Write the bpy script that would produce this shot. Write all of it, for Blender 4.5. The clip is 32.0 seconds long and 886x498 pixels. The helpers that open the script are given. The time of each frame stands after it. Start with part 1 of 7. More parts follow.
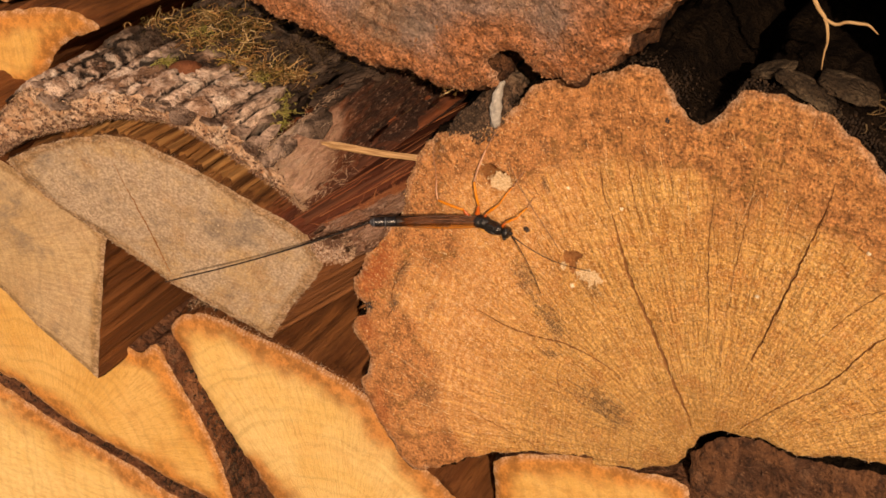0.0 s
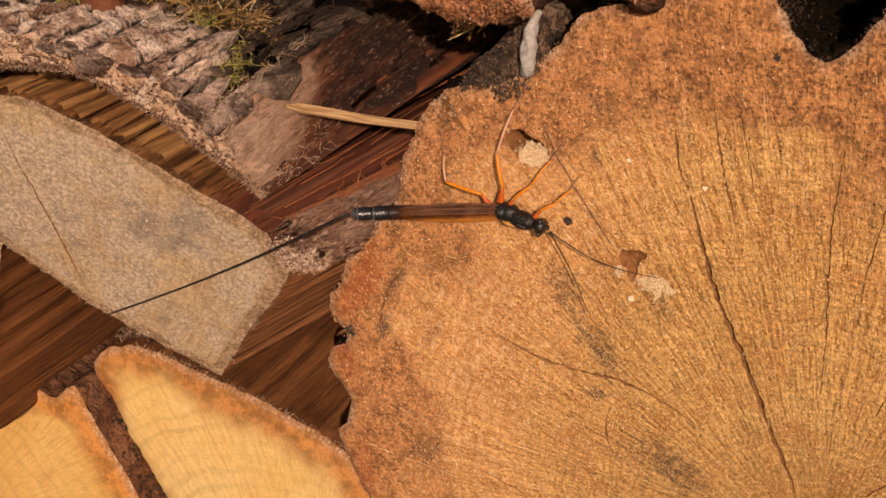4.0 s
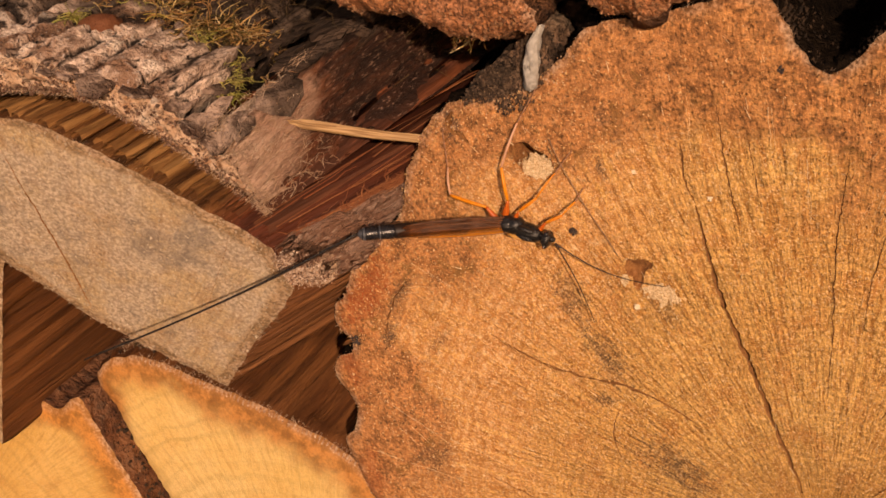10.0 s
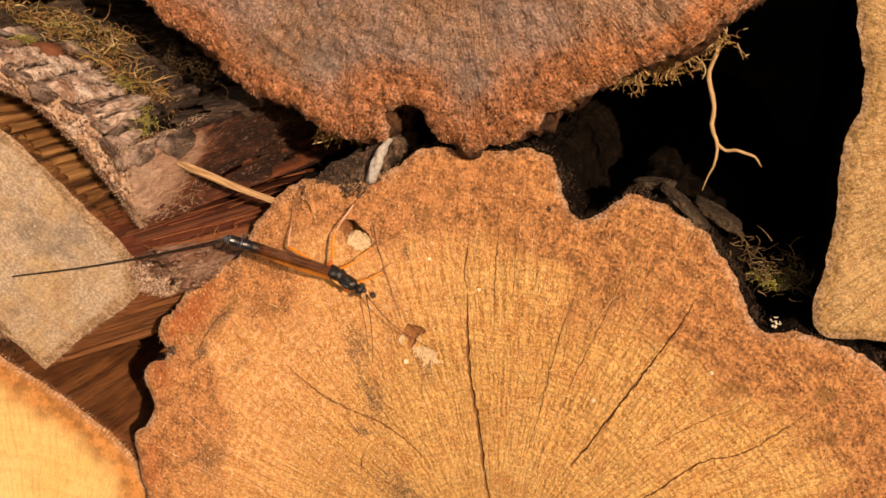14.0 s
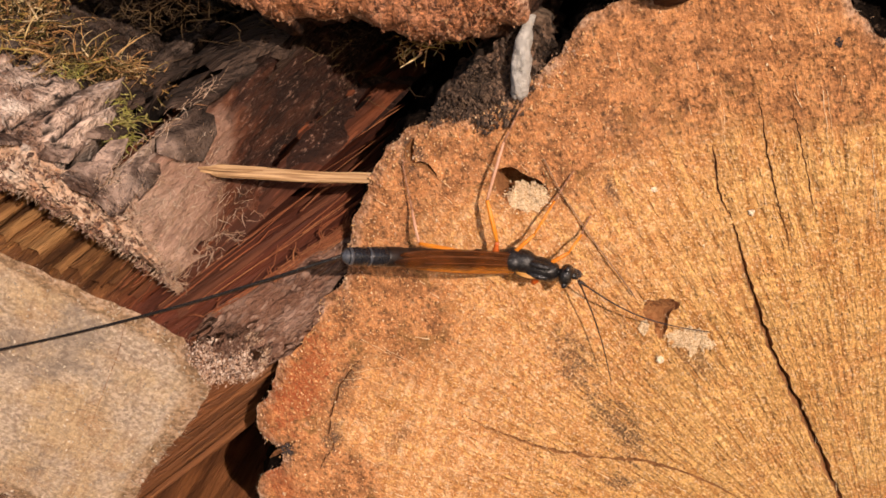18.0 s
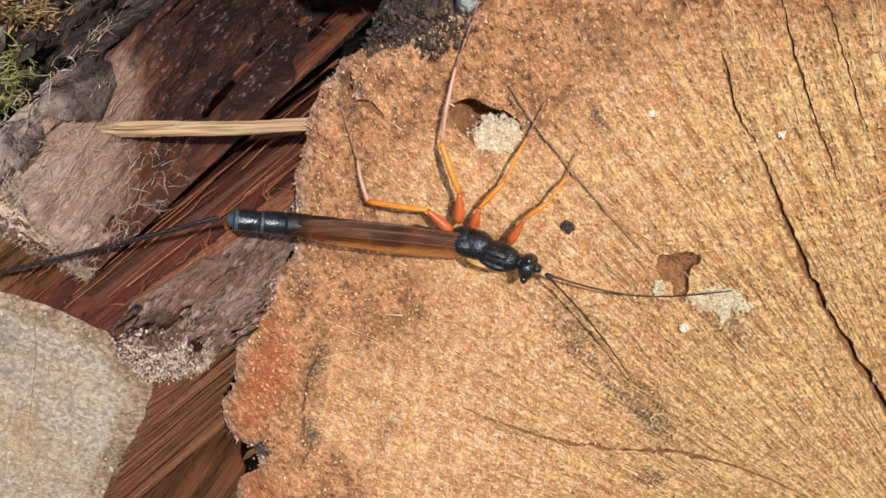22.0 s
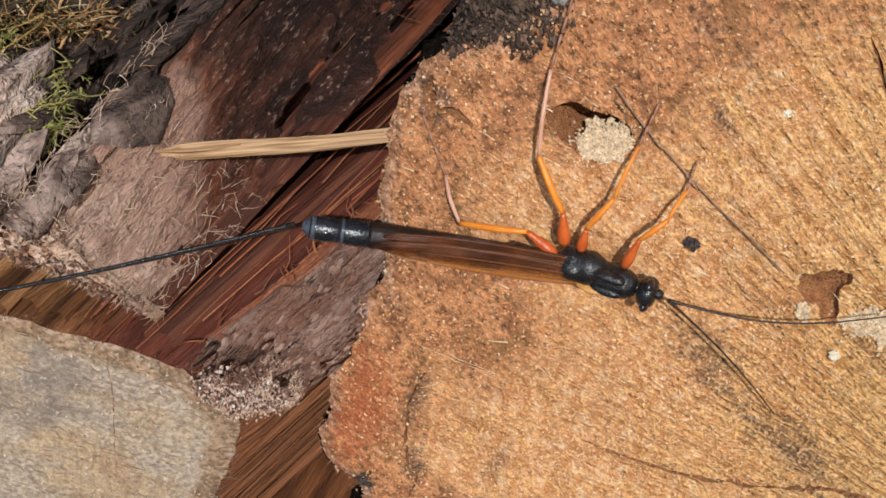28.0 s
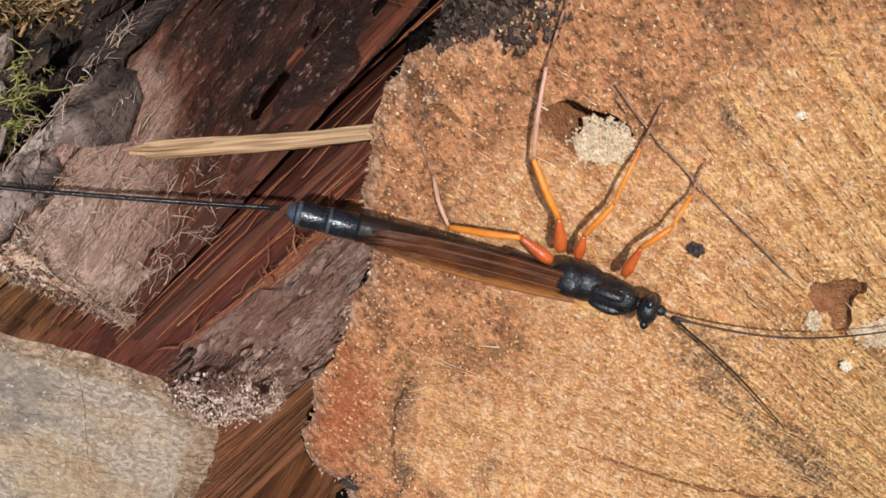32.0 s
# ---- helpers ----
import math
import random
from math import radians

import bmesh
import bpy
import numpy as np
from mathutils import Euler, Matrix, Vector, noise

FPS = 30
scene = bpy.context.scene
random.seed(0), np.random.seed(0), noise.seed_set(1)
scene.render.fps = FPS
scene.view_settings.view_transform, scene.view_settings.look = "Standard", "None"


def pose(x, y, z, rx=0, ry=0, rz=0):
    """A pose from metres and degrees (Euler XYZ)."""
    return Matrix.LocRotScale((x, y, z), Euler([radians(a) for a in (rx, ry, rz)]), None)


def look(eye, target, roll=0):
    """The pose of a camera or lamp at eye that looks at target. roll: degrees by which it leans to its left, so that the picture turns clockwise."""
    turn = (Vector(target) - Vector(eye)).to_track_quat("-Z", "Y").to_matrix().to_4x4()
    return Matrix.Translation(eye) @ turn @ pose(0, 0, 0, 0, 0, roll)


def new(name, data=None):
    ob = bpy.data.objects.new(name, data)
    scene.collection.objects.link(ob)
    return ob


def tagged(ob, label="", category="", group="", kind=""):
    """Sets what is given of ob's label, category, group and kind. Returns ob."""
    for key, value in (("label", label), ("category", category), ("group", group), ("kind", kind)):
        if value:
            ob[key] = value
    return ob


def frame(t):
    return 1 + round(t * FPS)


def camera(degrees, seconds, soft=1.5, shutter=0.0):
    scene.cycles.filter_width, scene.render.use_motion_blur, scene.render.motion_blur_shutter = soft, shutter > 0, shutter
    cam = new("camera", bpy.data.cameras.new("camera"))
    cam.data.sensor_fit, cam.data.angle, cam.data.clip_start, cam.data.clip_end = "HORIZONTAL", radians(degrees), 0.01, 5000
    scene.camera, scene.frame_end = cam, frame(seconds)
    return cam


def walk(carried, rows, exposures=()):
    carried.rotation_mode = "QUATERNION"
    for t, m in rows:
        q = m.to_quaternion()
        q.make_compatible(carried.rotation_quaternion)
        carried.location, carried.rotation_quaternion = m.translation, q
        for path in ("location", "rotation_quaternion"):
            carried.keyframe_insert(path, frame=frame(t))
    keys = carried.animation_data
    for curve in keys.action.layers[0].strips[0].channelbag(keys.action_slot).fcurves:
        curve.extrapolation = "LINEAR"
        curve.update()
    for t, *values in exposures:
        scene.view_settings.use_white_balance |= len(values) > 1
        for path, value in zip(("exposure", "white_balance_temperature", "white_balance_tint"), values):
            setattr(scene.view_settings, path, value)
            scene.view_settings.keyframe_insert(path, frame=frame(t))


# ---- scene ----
cam = camera(38, 32.0, 1.65)
PATH = [
    (0, (0.09124, -0.19686, 0.10407), (0.04490, -0.11883, 0.06206), -9.12),
    (0.5, (0.09185, -0.19879, 0.10766), (0.04562, -0.12084, 0.06538), -9.69),
    (1, (0.08721, -0.19144, 0.10273), (0.04141, -0.11317, 0.06058), -9.72),
    (1.5, (0.06237, -0.15654, 0.07769), (0.02040, -0.07534, 0.03713), -8.33),
    (2, (0.05654, -0.14913, 0.07152), (0.01506, -0.06712, 0.03209), -8.06),
    (2.5, (0.05550, -0.14715, 0.06986), (0.01310, -0.06528, 0.03114), -8.27),
    (3, (0.05593, -0.14752, 0.06744), (0.01257, -0.06561, 0.02988), -8.21),
    (3.5, (0.05707, -0.14907, 0.06838), (0.01244, -0.06799, 0.03053), -8.25),
    (5.5, (0.05621, -0.15205, 0.07295), (0.01090, -0.07188, 0.03398), -8.77),
    (6, (0.05639, -0.15196, 0.07409), (0.01069, -0.07216, 0.03480), -9.15),
    (6.5, (0.05593, -0.15150, 0.07416), (0.01030, -0.07168, 0.03485), -9.46),
    (7, (0.05565, -0.15105, 0.07401), (0.01037, -0.07108, 0.03457), -9.53),
    (7.5, (0.05545, -0.15060, 0.07319), (0.01057, -0.07033, 0.03391), -9.46),
    (8, (0.05468, -0.15016, 0.07444), (0.01032, -0.06978, 0.03479), -9.41),
    (8.5, (0.05467, -0.15035, 0.07529), (0.01034, -0.06999, 0.03557), -9.48),
    (9, (0.05421, -0.15049, 0.07633), (0.00999, -0.07022, 0.03630), -9.48),
    (9.5, (0.05446, -0.15008, 0.07569), (0.01054, -0.06999, 0.03497), -9.69),
    (10, (0.05391, -0.14990, 0.07601), (0.01031, -0.06961, 0.03536), -9.65),
    (10.5, (0.05953, -0.15419, 0.07847), (0.01638, -0.07390, 0.03735), -9.44),
    (11, (0.09093, -0.19664, 0.11008), (0.04562, -0.11890, 0.06646), -10.47),
    (11.5, (0.09137, -0.19755, 0.10801), (0.04604, -0.11961, 0.06475), -10.44),
    (12, (0.08922, -0.20117, 0.11314), (0.04451, -0.12312, 0.06943), -10.94),
    (12.5, (0.07723, -0.20742, 0.11286), (0.03562, -0.12791, 0.06873), -8.75),
    (13, (0.07037, -0.21044, 0.09428), (0.03888, -0.12367, 0.05580), -0.64),
    (13.5, (0.05661, -0.21337, 0.09300), (0.03186, -0.12280, 0.05857), 4.77),
    (15.5, (0.05304, -0.22504, 0.00578), (0.03333, -0.12704, 0.00285), 18.44),
    (16, (0.02814, -0.23130, 0.02456), (0.01386, -0.13249, 0.01885), 18.13),
    (16.5, (-0.01585, -0.20860, 0.04830), (-0.02327, -0.11027, 0.03168), 13.62),
    (17, (-0.01419, -0.17127, 0.05867), (-0.02834, -0.07696, 0.02858), 3.18),
    (17.5, (0.01046, -0.14100, 0.06002), (-0.01202, -0.04880, 0.02849), -5.94),
    (18, (0.01287, -0.13069, 0.05840), (-0.01098, -0.04008, 0.02347), -9.99),
    (18.5, (0.02660, -0.12779, 0.05508), (-0.00812, -0.04011, 0.02180), -13.02),
    (19, (0.03008, -0.12381, 0.05934), (-0.00613, -0.03747, 0.02420), -14.72),
    (19.5, (0.03161, -0.11297, 0.06836), (-0.00804, -0.02968, 0.02976), -17.50),
    (20, (0.03299, -0.11827, 0.05932), (-0.00495, -0.03359, 0.02202), -15.50),
    (20.5, (0.03674, -0.12179, 0.05852), (-0.00305, -0.03797, 0.02122), -17.02),
    (21, (0.03613, -0.11916, 0.05957), (-0.00438, -0.03622, 0.02110), -18.00),
    (21.5, (0.02492, -0.10145, 0.04958), (-0.01262, -0.01702, 0.01134), -17.04),
    (22, (0.02456, -0.09975, 0.04673), (-0.01262, -0.01464, 0.00964), -16.84),
    (22.5, (0.02512, -0.09904, 0.04672), (-0.01251, -0.01394, 0.01009), -16.76),
    (23, (0.02512, -0.09934, 0.04909), (-0.01292, -0.01482, 0.01154), -17.01),
    (23.5, (0.02535, -0.09961, 0.04994), (-0.01326, -0.01540, 0.01226), -17.30),
    (24, (0.02425, -0.09949, 0.05070), (-0.01450, -0.01553, 0.01262), -17.48),
    (24.5, (0.02672, -0.10263, 0.05431), (-0.01472, -0.02045, 0.01520), -18.73),
    (25, (0.02841, -0.10529, 0.05932), (-0.01594, -0.02505, 0.01939), -20.84),
    (25.5, (0.03013, -0.10810, 0.05796), (-0.01583, -0.02818, 0.01922), -20.68),
    (27.5, (0.03419, -0.09795, 0.05982), (-0.01557, -0.02173, 0.01842), -23.60),
    (28, (0.02304, -0.08262, 0.04792), (-0.02489, -0.00414, 0.00863), -22.31),
    (28.5, (0.02674, -0.08699, 0.05115), (-0.02063, -0.00865, 0.01092), -22.10),
    (29, (0.03560, -0.09968, 0.05930), (-0.01252, -0.02228, 0.01813), -22.48),
    (29.5, (0.03595, -0.10012, 0.05971), (-0.01264, -0.02289, 0.01879), -22.50),
    (30, (0.03637, -0.10082, 0.06176), (-0.01253, -0.02415, 0.02015), -22.74),
    (30.5, (0.03373, -0.09614, 0.05813), (-0.01468, -0.01912, 0.01661), -22.55),
    (31, (0.02072, -0.07614, 0.04887), (-0.02673, 0.00055, 0.00567), -22.45),
    (31.5, (0.02059, -0.07618, 0.05027), (-0.02709, 0.00034, 0.00700), -22.59),
    (32, (0.02050, -0.07560, 0.04953), (-0.02693, 0.00095, 0.00605), -22.83),
]
EXPOSURES = [(0, -0.26, 10800, 29), (2, -0.22, 11500, 34), (3, -0.34, 8000, 27), (6, -0.27, 12000, 34), (7, -0.24, 12500, 34), (8, -0.32, 9700, 29), (9, -0.26, 9000, 28), (10, -0.34, 10800, 35), (12, -0.24, 10800, 27), (13, -0.12, 10800, 29), (16, 0.19, 7300, 20), (17, 0.07, 7800, 26), (19, 0.02, 6900, 19), (20, 0.05, 6000, 8), (21, 0.09, 5700, 6), (22, 0.10, 5400, 5), (23, 0.10, 5650, 9), (24, 0.10, 6200, 13), (25, 0.03, 6200, 16), (28, -0.10, 5700, 9), (30, -0.10, 5650, 8), (31, -0.14, 5650, 7), (32, -0.06, 5500, 9)]
walk(cam, [(t, look(eye, target, roll)) for t, eye, target, roll in PATH], EXPOSURES)

# ---- world, sun and exposure ----
SUN_FROM = Vector((0.64, -1.0, 0.45)).normalized()
world = bpy.data.worlds.new("world")
scene.world = world
world.use_nodes = True
_wn = world.node_tree
_sky = _wn.nodes.new("ShaderNodeTexSky")
_sky.sky_type = "NISHITA"
_sky.sun_disc = False
_sky.sun_elevation = math.asin(SUN_FROM.z)
_sky.sun_rotation = math.atan2(SUN_FROM.x, SUN_FROM.y)
_bg = _wn.nodes["Background"]
_bg.inputs["Strength"].default_value = 0.105
_wn.links.new(_sky.outputs["Color"], _bg.inputs["Color"])
sun_data = bpy.data.lights.new("sun", "SUN")
sun_data.energy = 3.8
sun_data.angle = radians(0.55)
sun_data.color = (1.0, 0.93, 0.82)
sun = new("sun", sun_data)
sun.matrix_world = look(SUN_FROM, (0, 0, 0))

# ---- materials ----
MM = 0.001


class Net:
    """A small builder for a node material. Lengths in the textures are millimetres."""

    def __init__(self, name):
        self.mat = bpy.data.materials.new(name)
        self.mat.use_nodes = True
        self.t = self.mat.node_tree
        self.bsdf = self.t.nodes["Principled BSDF"]
        tc = self.t.nodes.new("ShaderNodeTexCoord")
        sc = self.t.nodes.new("ShaderNodeVectorMath")
        sc.operation = "SCALE"
        sc.inputs["Scale"].default_value = 1000.0
        self.t.links.new(tc.outputs["Object"], sc.inputs[0])
        self.co = sc.outputs[0]

    def put(self, socket, value):
        if isinstance(value, bpy.types.NodeSocket):
            self.t.links.new(value, socket)
        else:
            socket.default_value = value

    def math(self, op, a, b=0.0, c=0.0):
        n = self.t.nodes.new("ShaderNodeMath")
        n.operation = op
        for s, v in zip(n.inputs, (a, b, c)):
            self.put(s, v)
        return n.outputs[0]

    def vec(self, x, y, z):
        n = self.t.nodes.new("ShaderNodeCombineXYZ")
        for s, v in zip(n.inputs, (x, y, z)):
            self.put(s, v)
        return n.outputs[0]

    def xyz(self, v=None):
        n = self.t.nodes.new("ShaderNodeSeparateXYZ")
        self.put(n.inputs[0], v or self.co)
        return n.outputs

    def stretch(self, sx, sy, sz, v=None):
        n = self.t.nodes.new("ShaderNodeVectorMath")
        n.operation = "MULTIPLY"
        self.put(n.inputs[0], v or self.co)
        n.inputs[1].default_value = (sx, sy, sz)
        return n.outputs[0]

    def noise(self, scale, detail=3.0, rough=0.55, v=None, warp=0.0):
        n = self.t.nodes.new("ShaderNodeTexNoise")
        self.put(n.inputs["Vector"], v or self.co)
        n.inputs["Scale"].default_value = scale
        n.inputs["Detail"].default_value = detail
        n.inputs["Roughness"].default_value = rough
        n.inputs["Distortion"].default_value = warp
        return n.outputs["Fac"]

    def cells(self, scale, v=None, edge=False):
        n = self.t.nodes.new("ShaderNodeTexVoronoi")
        if edge:
            n.feature = "DISTANCE_TO_EDGE"
        self.put(n.inputs["Vector"], v or self.co)
        n.inputs["Scale"].default_value = scale
        return n.outputs["Distance"]

    def span(self, v, lo, hi, a=0.0, b=1.0, smooth=True):
        n = self.t.nodes.new("ShaderNodeMapRange")
        n.interpolation_type = "SMOOTHSTEP" if smooth else "LINEAR"
        for k, x in zip(("Value", "From Min", "From Max", "To Min", "To Max"), (v, lo, hi, a, b)):
            self.put(n.inputs[k], x)
        return n.outputs[0]

    def mix(self, f, a, b, mode="MIX"):
        n = self.t.nodes.new("ShaderNodeMix")
        n.data_type = "RGBA"
        n.blend_type = mode
        for s, v in zip((n.inputs[0], n.inputs[6], n.inputs[7]), (f, a, b)):
            self.put(s, (*v, 1.0) if isinstance(v, tuple) and len(v) == 3 else v)
        return n.outputs[2]

    def rim(self):
        n = self.t.nodes.new("ShaderNodeAttribute")
        n.attribute_name = "rim"
        return n.outputs["Fac"]

    def done(self, color, rough=0.8, bumps=(), spec=0.3):
        """bumps: rows of height socket and depth in millimetres."""
        self.put(self.bsdf.inputs["Base Color"], (*color, 1.0) if isinstance(color, tuple) else color)
        self.put(self.bsdf.inputs["Roughness"], rough)
        self.bsdf.inputs["Specular IOR Level"].default_value = spec
        last = None
        for h, d in bumps:
            b = self.t.nodes.new("ShaderNodeBump")
            b.inputs["Strength"].default_value = 1.0
            b.inputs["Distance"].default_value = d * MM
            self.put(b.inputs["Height"], h)
            if last:
                self.t.links.new(last, b.inputs["Normal"])
            last = b.outputs[0]
        if last:
            self.t.links.new(last, self.bsdf.inputs["Normal"])
        return self.mat


def end_grain(name, pith, tan, warm, band, band_width, grey=0.0, ring=1.6, grain=1.0, stains=(), crumbs=1.0, soft=0.35, weave=None, tint=(1.0, 1.0, 1.0), reds=()):
    """Sawn end grain: rings about the pith, rays, pores, an inner-bark band along the rim and stains of mould."""
    m = Net(name)
    k, c0 = crumbs, crumbs * 0.7
    x, y, z = m.xyz()
    wob = m.noise(0.09, 2.0)
    dx, dz = m.math("SUBTRACT", x, pith[0]), m.math("SUBTRACT", z, pith[1])
    r = m.math("SQRT", m.math("ADD", m.math("MULTIPLY", dx, dx), m.math("MULTIPLY", dz, dz)))
    r = m.math("ADD", r, m.math("MULTIPLY", wob, 6.0))
    ang = m.math("ARCTAN2", dx, dz)
    ring_v = m.math("SINE", m.math("MULTIPLY", r, 6.283 / ring))
    ring_n = m.noise(0.45, 3.0, 0.7, v=m.vec(r, m.math("MULTIPLY", ang, 1.5), 0.0))
    ray = m.noise(1.0, 4.0, 0.7, v=m.vec(m.math("MULTIPLY", ang, 60.0), m.math("MULTIPLY", r, 0.1), 0.0))
    ray_f = m.noise(1.0, 3.0, 0.7, v=m.vec(m.math("MULTIPLY", ang, 150.0), m.math("MULTIPLY", r, 0.3), 3.0))
    pore = m.cells(1.0, m.vec(m.math("MULTIPLY", ang, 130.0), m.math("MULTIPLY", r, 1.25), m.math("MULTIPLY", patch_of(m), 1.5)))
    crumb = m.noise(1.9, 2.5, 0.6)
    crumb_f = m.noise(4.2, 2.0, 0.6)
    crumb_c = m.noise(0.36, 4.0, 0.7)
    patch = m.noise(0.055, 4.0, 0.6)
    patch2 = m.noise(0.22, 3.0, 0.6)
    dark = tuple(c * 0.3 for c in warm)
    base = m.mix(m.span(patch, 0.35, 0.68), tan, warm)
    base = m.mix(m.span(crumb_c, 0.46, 0.66, 0.0, 0.45 * k), base, tuple(c * 0.6 for c in warm))
    base = m.mix(m.span(crumb_c, 0.46, 0.34, 0.0, 0.25 * k), base, tuple(min(1.0, c * 1.25) for c in tan))
    blotch = m.noise(0.17, 4.0, 0.65)
    base = m.mix(m.span(blotch, 0.5, 0.66, 0.0, 0.75 * k), base, tuple(0.5 * (p + q) * f for p, q, f in zip(warm, band, (1.0, 0.85, 0.8))))
    if weave is not None:
        on = m.span(m.math("ADD", m.math("ADD", x, m.math("MULTIPLY", z, -0.5)), m.math("MULTIPLY", patch, 30.0)), weave[0] + 15, weave[1] + 15, 0.2, 1.0)
        base = m.mix(on, tuple(c * f for c, f in zip(tan, (0.88, 0.735, 0.93))), base)
        stripe = m.math("MULTIPLY", m.span(m.math("SINE", m.math("MULTIPLY", r, 6.283 / 1.9)), -0.2, 0.9), m.span(on, 0.2, 0.9, 0.75, 0.0))
        mottle = m.noise(0.85, 3.0, 0.6)
        base = m.mix(m.math("MULTIPLY", m.span(mottle, 0.5, 0.64), m.span(on, 0.2, 1.0, 0.55, 0.1)), base, tuple(c * f for c, f in zip(warm, (0.62, 0.46, 0.42))))
        base = m.mix(m.math("MULTIPLY", m.span(mottle, 0.46, 0.34), m.span(on, 0.2, 1.0, 0.5, 0.15)), base, (0.9, 0.66, 0.42))
        base = m.mix(m.math("MULTIPLY", stripe, m.span(crumb_c, 0.35, 0.6, 0.4, 1.0)), base, tuple(c * f for c, f in zip(warm, (0.78, 0.6, 0.55))))
        ring_v = m.math("MULTIPLY", ring_v, on)
        ray = m.math("ADD", m.math("MULTIPLY", m.math("SUBTRACT", ray, 0.5), m.span(on, 0.2, 1.0, 0.45, 1.0)), 0.5)
        ray_f = m.math("ADD", m.math("MULTIPLY", m.math("SUBTRACT", ray_f, 0.5), m.span(on, 0.2, 1.0, 0.2, 1.0)), 0.5)
        pore = m.math("ADD", pore, m.span(on, 0.2, 1.0, 0.3, 0.0))
    base = m.mix(m.math("MULTIPLY", m.span(ring_v, 0.0, 1.0), m.span(ring_n, 0.35, 0.65, 0.1 * k, 0.2 + 0.4 * k)), base, tuple(c * 0.55 for c in warm))
    base = m.mix(m.span(ring_n, 0.6, 0.72, 0.0, 0.3), base, tuple(c * 0.6 for c in warm))
    base = m.mix(m.span(ray, 0.5, 0.64, 0.0, 0.72 * k), base, tuple(c * 0.42 for c in warm))
    dash = m.noise(1.0, 2.0, 0.55, v=m.vec(m.math("MULTIPLY", ang, 72.0), m.math("MULTIPLY", r, 0.3), 7.0), warp=0.4)
    if weave is not None:
        dash = m.math("ADD", m.math("MULTIPLY", m.math("SUBTRACT", dash, 0.5), m.span(m.math("ADD", m.math("ADD", x, m.math("MULTIPLY", z, -0.6)), m.math("MULTIPLY", blotch, 24.0)), -14.0, 14.0, 0.35, 1.0)), 0.5)
    base = m.mix(m.span(dash, 0.53, 0.62, 0.0, 0.78 * k), base, tuple(c * f for c, f in zip(warm, (0.62, 0.5, 0.42))))
    long_ray = m.noise(1.0, 2.0, 0.5, v=m.vec(m.math("MULTIPLY", ang, 46.0), m.math("MULTIPLY", r, 0.05), 11.0), warp=0.3)
    base = m.mix(m.span(long_ray, 0.57, 0.65, 0.0, 0.6 * k), base, tuple(c * f for c, f in zip(warm, (0.66, 0.52, 0.42))))
    base = m.mix(m.span(long_ray, 0.42, 0.3, 0.0, 0.45 * k), base, tuple(min(1.0, c * 1.18) for c in tan))
    base = m.mix(m.span(ray_f, 0.54, 0.72, 0.0, 0.5 * k), base, tuple(min(1.0, c * 1.35) for c in tan))
    pits = m.span(pore, 0.34, 0.16)
    base = m.mix(m.math("MULTIPLY", pits, 0.5 * k), base, tuple(c * 0.4 for c in warm))
    speck = m.noise(3.6, 1.5, 0.5)
    base = m.mix(m.span(speck, 0.42, 0.32, 0.0, 0.42 * k), base, tuple(c * 0.38 for c in warm))
    base = m.mix(m.span(speck, 0.56, 0.68, 0.0, 0.6 * k), base, tuple(0.5 * c + 0.5 * d for c, d in zip(tan, (0.96, 0.8, 0.6))))
    base = m.mix(m.span(crumb, 0.53, 0.63, 0.0, 0.5 * c0), base, tuple(min(1.0, c * 1.4) for c in tan))
    base = m.mix(m.span(crumb, 0.44, 0.32, 0.0, c0 * 0.55), base, tuple(c * 0.42 for c in warm))
    base = m.mix(m.span(crumb_f, 0.53, 0.66, 0.0, 0.18 * k), base, tuple(c * 0.4 for c in warm))
    base = m.mix(m.span(crumb_f, 0.44, 0.32, 0.0, 0.14 * k), base, tuple(min(1.0, c * 1.5) for c in tan))
    if grey:
        g = m.mix(m.span(crumb, 0.36, 0.64), tuple(p * q for p, q in zip((0.27, 0.225, 0.193), tint)), tuple(p * q for p, q in zip((0.63, 0.535, 0.455), tint)))
        g = m.mix(m.span(ray_f, 0.55, 0.72, 0.0, 0.5), g, tuple(p * q for p, q in zip((0.62, 0.57, 0.5), tint)))
        base = m.mix(m.span(m.noise(0.045, 5.0, 0.65), 0.42, 0.55, grey * 0.2, grey), base, g)
        base = m.mix(m.math("MULTIPLY", m.span(m.noise(0.07, 6.0, 0.75), 0.52, 0.66), 0.6), base, (0.17, 0.14, 0.12))
    # inner bark along the rim
    wide = m.span(m.noise(0.05, 2.0, v=m.stretch(1, 0, 1)), 0.3, 0.7, band_width * 0.55, band_width * 1.35)
    rim = m.math("ADD", m.rim(), m.math("MULTIPLY", m.math("SUBTRACT", patch2, 0.5), band_width * 0.8))
    q = m.math("DIVIDE", rim, wide)
    lum = m.mix(m.span(crumb_c, 0.38, 0.62), tuple(c * 0.62 for c in band), tuple(min(1.0, c * 1.25) for c in band))
    inner = m.mix(m.span(crumb, 0.47, 0.34, 0.0, 1.5 * c0), lum, tuple(c * 0.28 for c in band))
    inner = m.mix(m.span(crumb, 0.54, 0.68, 0.0, 0.9 * c0), inner, tuple(min(1.0, c * 1.9) for c in band))
    inner = m.mix(m.span(crumb_f, 0.55, 0.66, 0.0, 0.6 * c0), inner, tuple(c * 0.3 for c in band))
    base = m.mix(m.math("MULTIPLY", m.span(q, 1.0 + soft, 1.0 - soft, 0.0, 0.94), m.span(crumb_c, 0.66, 0.4, 0.68 if crumbs > 0.5 else 0.92, 1.0)), base, inner)
